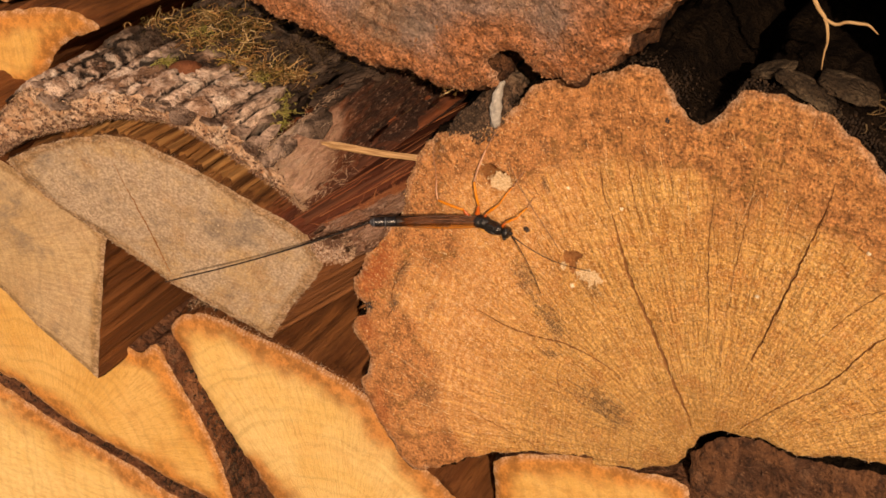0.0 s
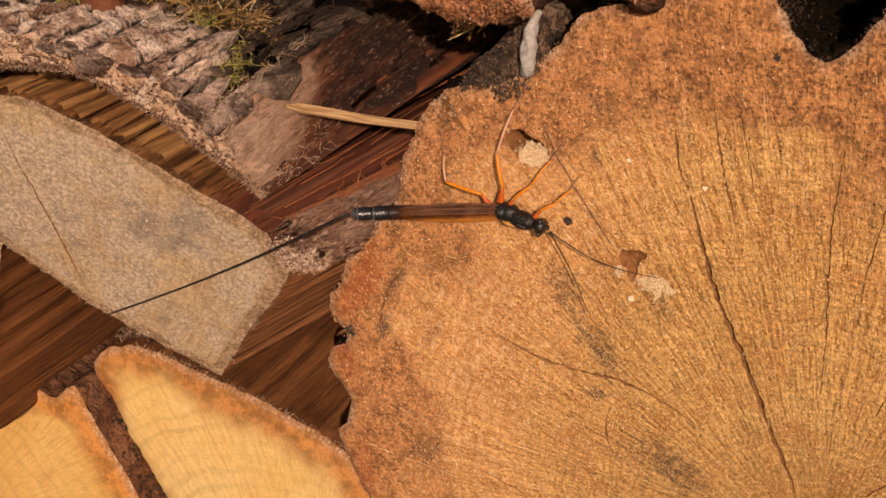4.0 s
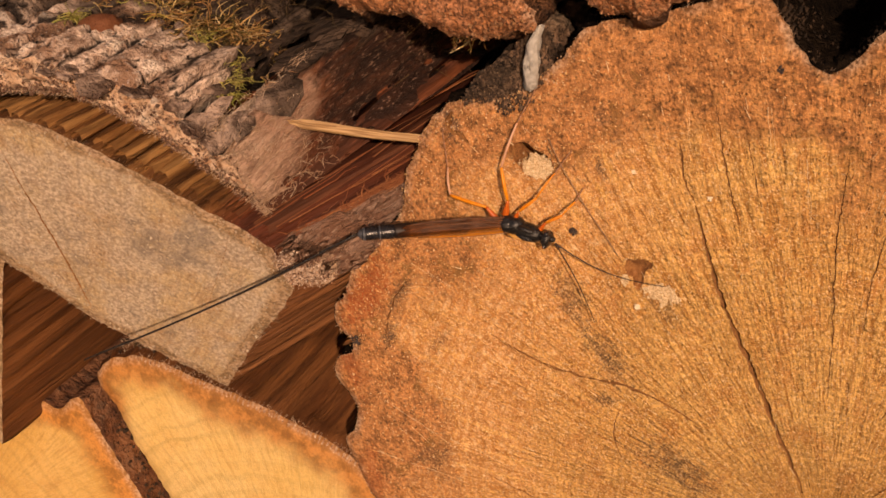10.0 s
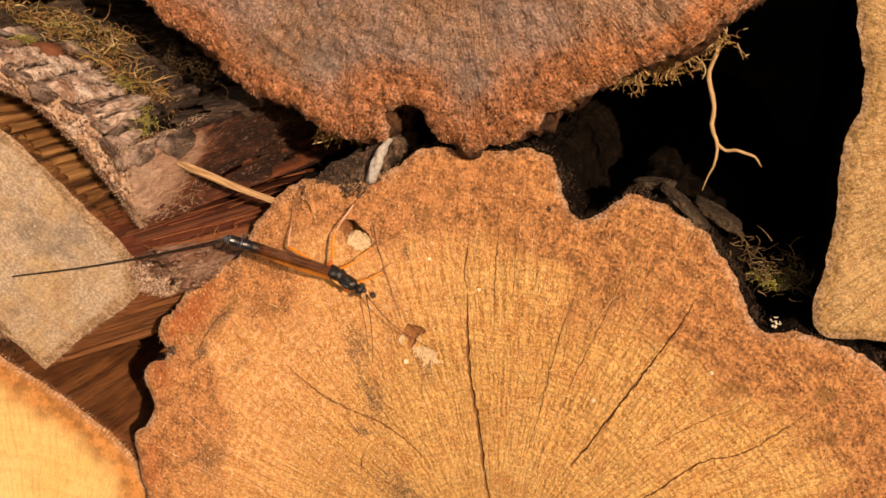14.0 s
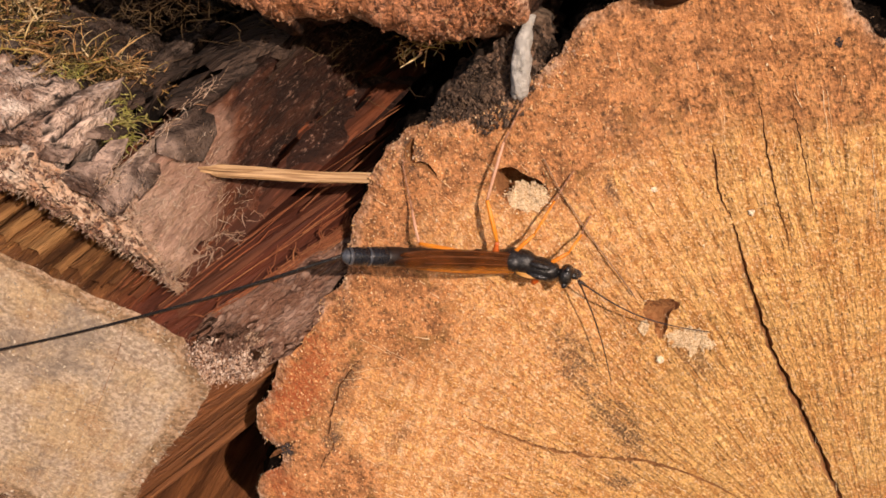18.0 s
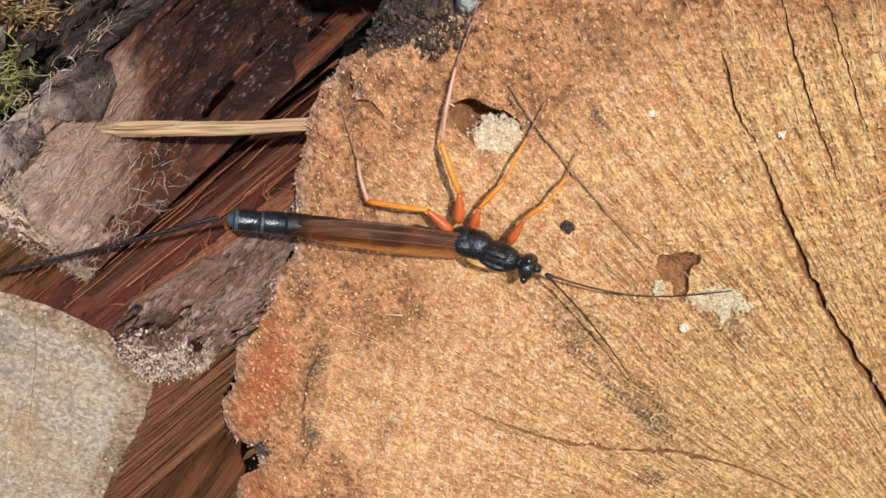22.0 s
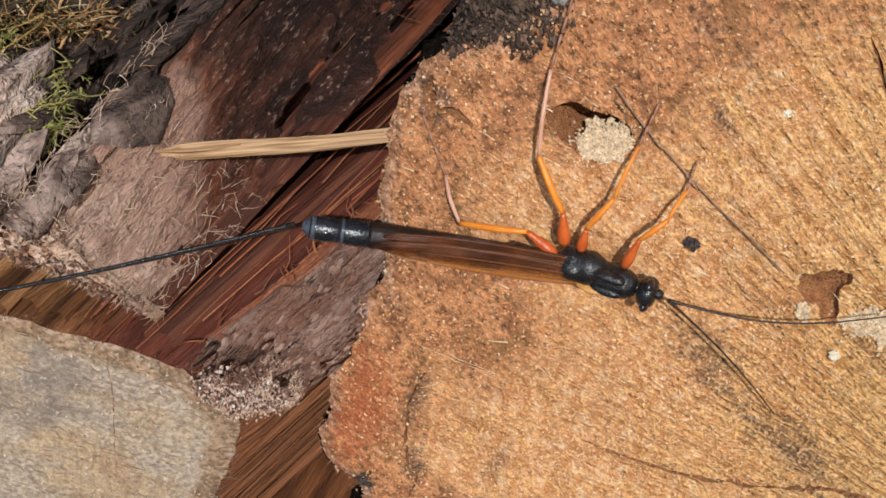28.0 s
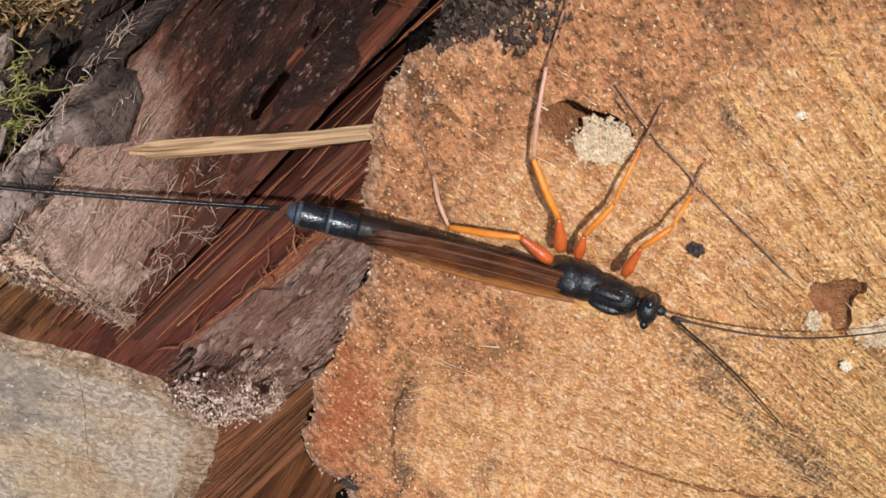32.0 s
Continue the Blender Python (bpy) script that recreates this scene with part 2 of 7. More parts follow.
    line = m.math("MULTIPLY", m.span(m.math("ABSOLUTE", m.math("SUBTRACT", q, 0.8)), 0.09, 0.02), m.span(patch2, 0.45, 0.6, 0.0, 0.6))
    if crumbs > 0.5:
        base = m.mix(line, base, dark)
    edge = m.math("MULTIPLY", m.span(m.rim(), 1.9, 0.2), m.span(crumb_c, 0.4, 0.62, 0.1, 0.75))
    pale = m.mix(m.span(crumb, 0.4, 0.62), (0.2, 0.12, 0.08), (0.5, 0.37, 0.28))
    base = m.mix(edge, base, pale)
    for sx, sz, rx, rz, tilt, force in reds + stains:
        red = (sx, sz, rx, rz, tilt, force) in reds
        ca, sa = math.cos(tilt), math.sin(tilt)
        ox, oz = m.math("SUBTRACT", x, sx), m.math("SUBTRACT", z, sz)
        u = m.math("DIVIDE", m.math("ADD", m.math("MULTIPLY", ox, ca), m.math("MULTIPLY", oz, sa)), rx)
        v = m.math("DIVIDE", m.math("SUBTRACT", m.math("MULTIPLY", oz, ca), m.math("MULTIPLY", ox, sa)), rz)
        d = m.math("SQRT", m.math("ADD", m.math("MULTIPLY", u, u), m.math("MULTIPLY", v, v)))
        d = m.math("ADD", d, m.math("MULTIPLY", m.math("SUBTRACT", m.noise(0.75, 6.0, 0.82), 0.5), 4.6))
        base = m.mix(m.span(m.math("ADD", d, m.math("MULTIPLY", m.math("SUBTRACT", ray, 0.5), -3.5)), 1.2, 0.3, 0.0, m.span(speck, 0.36, 0.6, force, 0.45 * force)), base, (0.36, 0.085, 0.03) if red else (0.085, 0.055, 0.04))
    h = m.math("ADD", m.math("MULTIPLY", ray, 0.5), m.math("MULTIPLY", ring_v, 0.05))
    h = m.math("SUBTRACT", m.math("SUBTRACT", h, m.math("MULTIPLY", pits, 0.1)), m.math("MULTIPLY", dash, 0.5))
    bumps = [(h, 0.55 * grain), (crumb_c, 0.2 * grain), (crumb, 0.2 * grain), (speck, 0.06 * grain), (crumb_f, 0.04 * grain)]
    return m.done(base, m.span(crumb, 0.3, 0.7, 0.65, 0.95), bumps, 0.25)


def patch_of(m):
    return m.noise(0.3, 2.0)


def side_wood(name, light, dark, period=1.0, gloss=0.7, turn=None, streak=0.6, low=None):
    """Split or debarked wood, its fibres along y. turn: x from, x to, light and dark colours past it."""
    m = Net(name)
    long = m.noise(1.0, 5.0, 0.65, v=m.stretch(0.55 / period, 0.022, 0.55 / period))
    rib = m.noise(1.0, 2.0, 0.5, v=m.stretch(0.8 / period, 0.012, 0.8 / period))
    fine = m.noise(1.0, 3.0, 0.7, v=m.stretch(2.6, 0.07, 2.6))
    blot = m.noise(0.06, 4.0, 0.6)

    def paint(light, dark, streak=streak):
        c = m.mix(m.span(long, 0.32, 0.68), dark, light)
        c = m.mix(m.span(rib, 0.5, 0.62, 0.0, min(0.75, streak * 1.2)), c, tuple(k * 0.3 for k in dark))
        c = m.mix(m.span(fine, 0.5, 0.72, 0.0, streak), c, tuple(k * 0.4 for k in dark))
        c = m.mix(m.span(fine, 0.42, 0.3, 0.0, streak), c, tuple(min(1.0, k * 1.4) for k in light))
        return m.mix(m.span(blot, 0.5, 0.72, 0.0, 0.6), c, tuple(k * 0.6 for k in dark))

    c = paint(light, dark)
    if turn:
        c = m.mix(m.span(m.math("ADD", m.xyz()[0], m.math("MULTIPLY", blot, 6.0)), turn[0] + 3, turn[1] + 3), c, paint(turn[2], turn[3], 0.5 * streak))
    if low:
        c = m.mix(m.span(m.xyz()[2], low[0], low[1]), c, paint(low[2], low[3], 0.4 * streak))
    return m.done(c, m.span(fine, 0.3, 0.7, gloss - 0.15, 0.9), [(rib, 1.6), (long, 1.2), (fine, 0.45)], 0.3)


def torn_bark(name, grey, red, dark, reach=0.5, layer=None):
    """Torn inner bark: streaks along the grain, pale flaked patches and red ones."""
    m = Net(name)
    streak = m.noise(1.0, 5.0, 0.7, v=m.stretch(0.5, 0.13, 0.5), warp=0.5)
    fine = m.noise(1.0, 4.0, 0.7, v=m.stretch(2.6, 0.9, 2.6), warp=0.3)
    blot = m.noise(0.13, 4.0, 0.65, warp=0.4)
    flake = m.noise(1.0, 5.0, 0.65, v=m.stretch(0.24, 0.16, 0.24), warp=0.6)
    c = m.mix(m.span(blot, reach - 0.08, reach + 0.06), grey, red)
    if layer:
        # Red inner layer; its darkening with depth stands for the gap's shade.
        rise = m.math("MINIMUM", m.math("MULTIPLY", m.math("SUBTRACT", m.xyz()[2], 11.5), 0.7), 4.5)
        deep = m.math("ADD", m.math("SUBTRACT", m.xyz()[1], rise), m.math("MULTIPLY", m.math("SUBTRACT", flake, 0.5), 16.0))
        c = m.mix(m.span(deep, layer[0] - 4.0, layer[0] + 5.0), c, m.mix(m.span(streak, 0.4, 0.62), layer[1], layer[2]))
        # Blackens further back, as shade deep in the gap would.
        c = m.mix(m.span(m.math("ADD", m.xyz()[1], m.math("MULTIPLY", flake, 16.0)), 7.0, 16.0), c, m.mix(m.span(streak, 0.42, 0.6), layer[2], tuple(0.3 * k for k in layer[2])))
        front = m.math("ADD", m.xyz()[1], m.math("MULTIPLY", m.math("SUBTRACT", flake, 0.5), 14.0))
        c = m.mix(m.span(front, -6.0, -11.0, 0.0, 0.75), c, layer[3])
    c = m.mix(m.span(streak, 0.54, 0.7, 0.0, 0.45), c, dark)
    c = m.mix(m.span(flake, 0.5, 0.3, 0.0, 0.45), c, tuple(k * 0.45 for k in red))
    pale = m.span(flake, 0.5, 0.7, 0.0, 0.6)
    if layer:
        pale = m.math("MULTIPLY", pale, m.span(deep, layer[0] + 2.5, layer[0]))
    c = m.mix(pale, c, tuple(min(1.0, 1.35 * k) for k in grey))
    c = m.mix(m.span(fine, 0.58, 0.74, 0.0, 0.4), c, tuple(k * 0.6 for k in dark))
    c = m.mix(m.span(fine, 0.44, 0.3, 0.0, 0.5), c, tuple(min(1.0, 1.5 * k) for k in grey))
    return m.done(c, m.span(fine, 0.3, 0.7, 0.6, 0.9), [(streak, 1.1), (flake, 0.9), (fine, 0.7)], 0.3)


def bark_material(name, a, b, c, lichen=(0.45, 0.41, 0.38), amount=0.4, plates=False, back=None, cracked=None, relief=(1.8, 1.5, 0.5)):
    m = Net(name)
    big = m.noise(0.12, 3.0, 0.6, warp=0.6)
    mid = m.noise(1.0, 4.0, 0.65, v=m.stretch(0.75, 0.2, 0.75), warp=0.4) if cracked else m.noise(0.5, 3.0, 0.6, warp=0.3)
    fine = m.noise(1.8, 2.0, 0.6)
    k = m.mix(m.span(big, 0.4, 0.58), a, b)
    k = m.mix(m.span(mid, 0.45, 0.7, 0.0, 0.8), k, c)
    k = m.mix(m.span(m.noise(0.18, 4.0, 0.7), 0.52, 0.68, 0.0, amount), k, lichen)
    k = m.mix(m.span(fine, 0.42, 0.25, 0.0, 0.4), k, (0.03, 0.02, 0.015))
    k = m.mix(m.span(fine, 0.6, 0.78, 0.0, 0.5), k, tuple(min(1.0, 1.5 * v) for v in lichen))
    if plates:
        g = m.t.nodes.new("ShaderNodeNewGeometry")
        k = m.mix(m.span(g.outputs["Random Per Island"], 0.0, 1.0, 0.0, 0.75, False), k, tuple(0.5 * v for v in a))
    # Colour darkens towards the back, painted in for the shade there.
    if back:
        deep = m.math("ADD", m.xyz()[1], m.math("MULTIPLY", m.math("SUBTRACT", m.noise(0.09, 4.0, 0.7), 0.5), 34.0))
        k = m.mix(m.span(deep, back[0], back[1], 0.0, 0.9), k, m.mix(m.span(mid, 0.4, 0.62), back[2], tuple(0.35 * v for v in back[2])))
    # Fissures get a near-black colour in place of their shadows.
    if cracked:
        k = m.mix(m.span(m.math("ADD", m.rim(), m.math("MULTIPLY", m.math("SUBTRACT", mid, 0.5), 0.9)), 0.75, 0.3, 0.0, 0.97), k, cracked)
    return m.done(k, 0.88, [(big, relief[0]), (mid, relief[1]), (fine, relief[2])], 0.25)


def plain_material(name, a, b, rough=0.6, scale=1.2, depth=0.15, spec=0.4, metal=0.0):
    m = Net(name)
    n1, n2 = m.noise(scale, 4.0, 0.65), m.noise(scale * 4.0, 3.0, 0.6)
    c = m.mix(m.span(n1, 0.3, 0.7), a, b)
    c = m.mix(m.span(n2, 0.5, 0.75, 0.0, 0.4), c, tuple(k * 0.6 for k in a))
    mat = m.done(c, m.span(n2, 0.3, 0.7, rough - 0.1, rough + 0.1), [(n1, depth), (n2, depth * 0.4)], spec)
    m.bsdf.inputs["Metallic"].default_value = metal
    return mat


STAINS = ((-8.9, -7, 5.2, 2.6, 1.9, 0.8), (-4.3, -16.5, 5.5, 2.2, 2.0, 0.8), (4.2, -33.5, 6.5, 3.4, 2.5, 0.8), (-35, -37, 4.0, 2.2, 0.4, 0.65),
          (-5.4, -23, 1.7, 1.3, 0.0, 0.85), (-38.7, -14, 2.6, 1.5, 1.2, 0.7), (-46.6, -17.1, 2.2, 1.3, 0.0, 1.0), (-36.6, -8.6, 1.0, 4.2, -0.65, 0.8), (-39.6, -15.6, 1.3, 2.6, -0.3, 0.85), (-34.2, 1.9, 1.8, 1.2, 0.0, 0.75), (-23.2, 19.6, 1.7, 2.4, 0.3, 1.0),
          (5, -8, 3.5, 1.5, 2.0, 0.6), (-2.1, 13.2, 0.8, 1.7, 0.2, 0.95), (-1.2, 20.5, 1.2, 1.6, 0.3, 0.7), (-31, -16, 4.5, 1.2, 0.9, 0.5))
REDS = ((-42.0, -8.2, 3.2, 8.0, -0.6, 1.0), (-47.5, -22, 2.4, 5.0, 0.2, 0.7), (-47.5, -42, 2.5, 6.0, 0.0, 0.6))
M_MAIN = end_grain("sawn_end_grain_tan", (25, -46), (0.735, 0.43, 0.158), (0.65, 0.33, 0.108), (0.43, 0.18, 0.075), 14.0, ring=1.35, grain=1.5, weave=(-14, 14), stains=STAINS, reds=REDS)
M_GREY = end_grain("weathered_end_grain", (-95, -42), (0.54, 0.385, 0.22), (0.46, 0.305, 0.165), (0.36, 0.22, 0.12), 2.0, grey=0.58, ring=1.3, grain=0.4, crumbs=0.75)
M_WEDGE = end_grain("greyed_end_grain", (-150, -5), (0.56, 0.40, 0.23), (0.47, 0.32, 0.17), (0.35, 0.22, 0.11), 2.0, grey=0.15, ring=2.4, grain=0.5, crumbs=0.5)
M_YELLOW = end_grain("fresh_yellow_end_grain", (-70, -95), (0.80, 0.57, 0.26), (0.75, 0.48, 0.175), (0.44, 0.17, 0.05), 6.5, ring=3.2, grain=0.35, crumbs=0.3, soft=0.6)
M_ORANGE = end_grain("fresh_orange_end_grain", (-150, -70), (0.74, 0.46, 0.17), (0.66, 0.37, 0.11), (0.50, 0.2, 0.055), 5.0, ring=3.6, grain=0.35, crumbs=0.3, soft=0.6)
M_TOP = end_grain("weathered_grey_brown_end_grain", (0, 90), (0.42, 0.25, 0.16), (0.36, 0.2, 0.12), (0.52, 0.2, 0.085), 7.0, grey=0.8, ring=2.0, grain=1.6, soft=0.5, crumbs=1.15, tint=(0.72, 0.58, 0.58))
M_RIGHT = end_grain("pale_sawn_end_grain", (110, 60), (0.55, 0.36, 0.17), (0.46, 0.28, 0.12), (0.4, 0.24, 0.1), 2.0, ring=2.2, grain=0.9)
M_BROWN = side_wood("split_brown_wood", (0.28, 0.105, 0.038), (0.15, 0.05, 0.018), 2.2, streak=0.3)
# Past x -60: red inner bark, darkened also for the gap's shade.
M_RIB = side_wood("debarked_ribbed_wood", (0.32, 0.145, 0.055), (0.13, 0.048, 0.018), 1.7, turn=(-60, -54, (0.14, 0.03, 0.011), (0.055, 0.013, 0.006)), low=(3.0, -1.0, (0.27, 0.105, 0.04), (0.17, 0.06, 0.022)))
M_RED = side_wood("red_inner_bark", (0.26, 0.075, 0.03), (0.09, 0.026, 0.013), 1.3)
# Near-black albedo carries the shade of the gaps between the logs.
M_BARK = bark_material("gap_shade_bark", (0.006, 0.004, 0.003), (0.014, 0.009, 0.006), (0.004, 0.003, 0.0025), (0.035, 0.024, 0.017), 0.15)
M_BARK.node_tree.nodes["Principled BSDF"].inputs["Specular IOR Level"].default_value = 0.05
M_BARK_RED = bark_material("red_brown_bark", (0.13, 0.05, 0.026), (0.22, 0.095, 0.05), (0.05, 0.025, 0.018), (0.3, 0.2, 0.14), amount=0.2)
M_BARK_BROWN = bark_material("brown_crumbly_bark", (0.07, 0.03, 0.017), (0.15, 0.065, 0.033), (0.028, 0.014, 0.01), (0.24, 0.13, 0.08), amount=0.3)
# The dark back and black fissures are shade put into the colour.
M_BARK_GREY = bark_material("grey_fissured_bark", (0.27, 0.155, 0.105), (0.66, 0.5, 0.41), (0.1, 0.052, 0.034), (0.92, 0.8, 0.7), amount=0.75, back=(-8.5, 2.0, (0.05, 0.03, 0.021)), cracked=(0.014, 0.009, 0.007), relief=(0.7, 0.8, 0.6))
M_FUZZ = bark_material("sawn_bark_edge", (0.52, 0.33, 0.22), (0.66, 0.47, 0.35), (0.42, 0.2, 0.105), (0.76, 0.63, 0.53), 0.6)
# Red layer with the gap's shade painted over its deeper part.
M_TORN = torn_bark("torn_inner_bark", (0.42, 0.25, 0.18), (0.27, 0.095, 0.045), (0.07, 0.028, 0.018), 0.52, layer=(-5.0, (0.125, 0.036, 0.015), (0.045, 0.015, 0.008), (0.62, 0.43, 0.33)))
M_CHUNK = torn_bark("brown_bark_chunk", (0.33, 0.205, 0.155), (0.23, 0.11, 0.07), (0.08, 0.036, 0.024), 0.5)
M_HOLE = plain_material("bored_brown_wood", (0.36, 0.13, 0.045), (0.54, 0.245, 0.09), 0.85, 1.4, 0.5)
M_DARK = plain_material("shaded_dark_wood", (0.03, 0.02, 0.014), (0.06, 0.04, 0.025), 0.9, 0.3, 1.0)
M_CRACK = plain_material("crack_wall", (0.3, 0.12, 0.042), (0.46, 0.21, 0.08), 0.9, 1.4, 0.4)
M_DUST = plain_material("pale_sawdust", (0.82, 0.7, 0.5), (0.9, 0.81, 0.64), 0.9, 2.0, 0.2)
M_GROUND = plain_material("bare_soil", (0.09, 0.065, 0.045), (0.16, 0.12, 0.08), 0.95, 0.05, 3.0)

# ---- shape helpers ----


def part(name, mesh, material, parent, label=""):
    """Links a bmesh or a mesh as one mesh object under a thing or a part."""
    if isinstance(mesh, bmesh.types.BMesh):
        data = bpy.data.meshes.new(name)
        mesh.to_mesh(data)
        mesh.free()
    else:
        data = mesh
        data.name = name
    if not data.materials:
        data.materials.append(material)
    ob = new(name, data)
    ob.parent = parent
    if label:
        ob["label"] = label
    return ob


def thing(name, label, category, place=(0, 0, 0), group="", kind=""):
    ob = new(name)
    ob.empty_display_size = 0.01
    ob.location = place
    return tagged(ob, label, category, group, kind)


def make_mesh(name, verts, faces, smooth=True, rim=None):
    data = bpy.data.meshes.new(name)
    data.from_pydata([tuple(v) for v in verts], [], [tuple(int(i) for i in f) for f in faces])
    if smooth:
        data.polygons.foreach_set("use_smooth", [True] * len(data.polygons))
    if rim is not None:
        at = data.attributes.new("rim", "FLOAT", "POINT")
        at.data.foreach_set("value", np.asarray(rim, dtype=np.float32))
    data.update()
    return data


def n3(x, y, z):
    return noise.noise(Vector((x, y, z)))


def fract(x, y, z, h=0.7, octaves=4):
    return noise.fractal(Vector((x, y, z)), h, 2.1, octaves)


def smooth_loop(ctrl, step, closed=True):
    """A rounded line through the control points, with even steps."""
    p = np.array(ctrl, float)
    n = len(p)
    out = []
    for i in range(n if closed else n - 1):
        if closed:
            a, b, c, d = p[i - 1], p[i], p[(i + 1) % n], p[(i + 2) % n]
        else:
            a, b, c, d = p[max(i - 1, 0)], p[i], p[i + 1], p[min(i + 2, n - 1)]
        k = max(2, int(np.linalg.norm(c - b) / step))
        for j in range(k):
            t = j / k
            out.append(0.5 * (2 * b + (c - a) * t + (2 * a - 5 * b + 4 * c - d) * t * t + (3 * b - a - 3 * c + d) * t ** 3))
    if not closed:
        out.append(p[-1])
    return np.array(out)


def straight_loop(ctrl, step):
    """An outline of straight edges and sharp corners through the control points, with even steps."""
    p = np.array(ctrl, float)
    out = []
    for a, b in zip(p, np.roll(p, -1, 0)):
        k = max(1, int(np.linalg.norm(b - a) / step))
        out += [a + (b - a) * j / k for j in range(k)]
    return np.array(out)


def roughened(loop, amp, size, seed, closed=True):
    """The loop with an uneven outline."""
    nxt, prv = np.roll(loop, -1, 0), np.roll(loop, 1, 0)
    d = nxt - prv
    if not closed:
        d[0], d[-1] = loop[1] - loop[0], loop[-1] - loop[-2]
    nor = np.stack([d[:, 1], -d[:, 0]], 1) / (np.linalg.norm(d, axis=1)[:, None] + 1e-9)
    off = [amp * (n3(x / size, z / size, seed) + 0.5 * n3(2.6 * x / size, 2.6 * z / size, seed + 7)) for x, z in loop]
    return loop + nor * np.array(off)[:, None]


def inside(px, pz, loop):
    ok = np.zeros(len(px), bool)
    a = loop
    b = np.roll(loop, -1, 0)
    for (x1, z1), (x2, z2) in zip(a, b):
        hit = (z1 > pz) != (z2 > pz)
        ok ^= hit & (px < (x2 - x1) * (pz - z1) / (z2 - z1 + 1e-12) + x1)
    return ok


def distance(px, pz, loop):
    best = np.full(len(px), 1e9)
    for x, z in loop:
        best = np.minimum(best, (px - x) ** 2 + (pz - z) ** 2)
    return np.sqrt(best)


def ribbon(ctrl, width, seed, step=0.45, wander=1.0):
    """The outline of a crack along a line: it tapers to both ends and its edges are uneven."""
    line = smooth_loop(ctrl, step, False)
    n = len(line)
    d = np.gradient(line, axis=0)
    nor = np.stack([-d[:, 1], d[:, 0]], 1) / (np.linalg.norm(d, axis=1)[:, None] + 1e-9)
    s = np.linspace(0, 1, n)
    w = width * (0.12 + np.sin(np.pi * np.clip(s, 0.02, 0.98)) ** 0.6)
    w = w * np.array([max(0.15, 0.85 + 0.5 * n3(x * 0.7, z * 0.7, seed) + 0.8 * n3(x * 2.3, z * 2.3, seed)) for x, z in line])
    wig = wander * np.array([0.4 * n3(x * 0.5, z * 0.5, seed + 3) + 0.3 * n3(x * 1.7, z * 1.7, seed + 5) for x, z in line])
    mid = line + nor * wig[:, None]
    return np.vstack([mid + nor * w[:, None] * 0.5, (mid - nor * w[:, None] * 0.5)[::-1]])


def sawn_face(name, loop, y0, step, holes=(), relief=0.25, sag=0.7, seed=0.0, cut=None, barked=None):
    """The sawn end of a log: a dense uneven sheet inside the loop, with openings. Returns the mesh and a function for its height."""
    from mathutils.geometry import delaunay_2d_cdt
    lo, hi = loop.min(0), loop.max(0)
    gx, gz = np.meshgrid(np.arange(lo[0], hi[0], step), np.arange(lo[1], hi[1], step * 0.87))
    gx = gx + (np.arange(gx.shape[0])[:, None] % 2) * step * 0.5
    rnd = np.random.RandomState(int(seed * 10) + 5)
    gx, gz = (gx + rnd.uniform(-0.3, 0.3, gx.shape) * step).ravel(), (gz + rnd.uniform(-0.3, 0.3, gz.shape) * step).ravel()
    ok = inside(gx, gz, loop)
    for h in holes:
        ok &= ~inside(gx, gz, h)
    gx, gz = gx[ok], gz[ok]
    far = distance(gx, gz, loop) > step * 0.45
    for h in holes:
        far &= distance(gx, gz, h) > step * 0.25
    gx, gz = gx[far], gz[far]
    pts, edges = [], []
    for l in (loop, *holes):
        k = len(pts)
        pts += [Vector(p) for p in l]
        edges += [(k + i, k + (i + 1) % len(l)) for i in range(len(l))]
    pts += [Vector((a, b)) for a, b in zip(gx, gz)]
    vo, _, fo, _, _, _ = delaunay_2d_cdt(pts, edges, [], 0, 1e-4, False)
    v = np.array([tuple(p) for p in vo])
    f = np.array(fo)
    c = v[f].mean(1)
    keep = inside(c[:, 0], c[:, 1], loop)
    for h in holes:
        keep &= ~inside(c[:, 0], c[:, 1], h)
    f = f[keep]
    rim = distance(v[:, 0], v[:, 1], loop)

    ka, kb, kc = y0 if isinstance(y0, tuple) else (0.0, 0.0, y0)

    def height(x, z, d):
        return (kc + ka * x + kb * z + sag * math.exp(-d / 1.1) + relief * (fract(x * 0.09, z * 0.09, seed) * 1.4 + 0.8 * fract(x * 0.75, z * 0.75, seed + 4) + 0.5 * n3(x * 2.1, z * 2.1, seed)))

    y = np.array([height(x, z, d) for (x, z), d in zip(v, rim)])
    if cut is not None:
        y = y + np.array([cut(x, z) for x, z in v])
    a, b, e = v[f[:, 0]], v[f[:, 1]], v[f[:, 2]]
    turn = (b[:, 0] - a[:, 0]) * (e[:, 1] - a[:, 1]) - (b[:, 1] - a[:, 1]) * (e[:, 0] - a[:, 0])
    f[turn < 0] = f[turn < 0][:, ::-1]
    if barked is not None:
        rim = distance(v[:, 0], v[:, 1], loop[[bool(barked(x, z)) for x, z in loop]])
    xyz = np.stack([v[:, 0], y, v[:, 1]], 1) * MM
    return make_mesh(name, xyz, f, True, rim), height


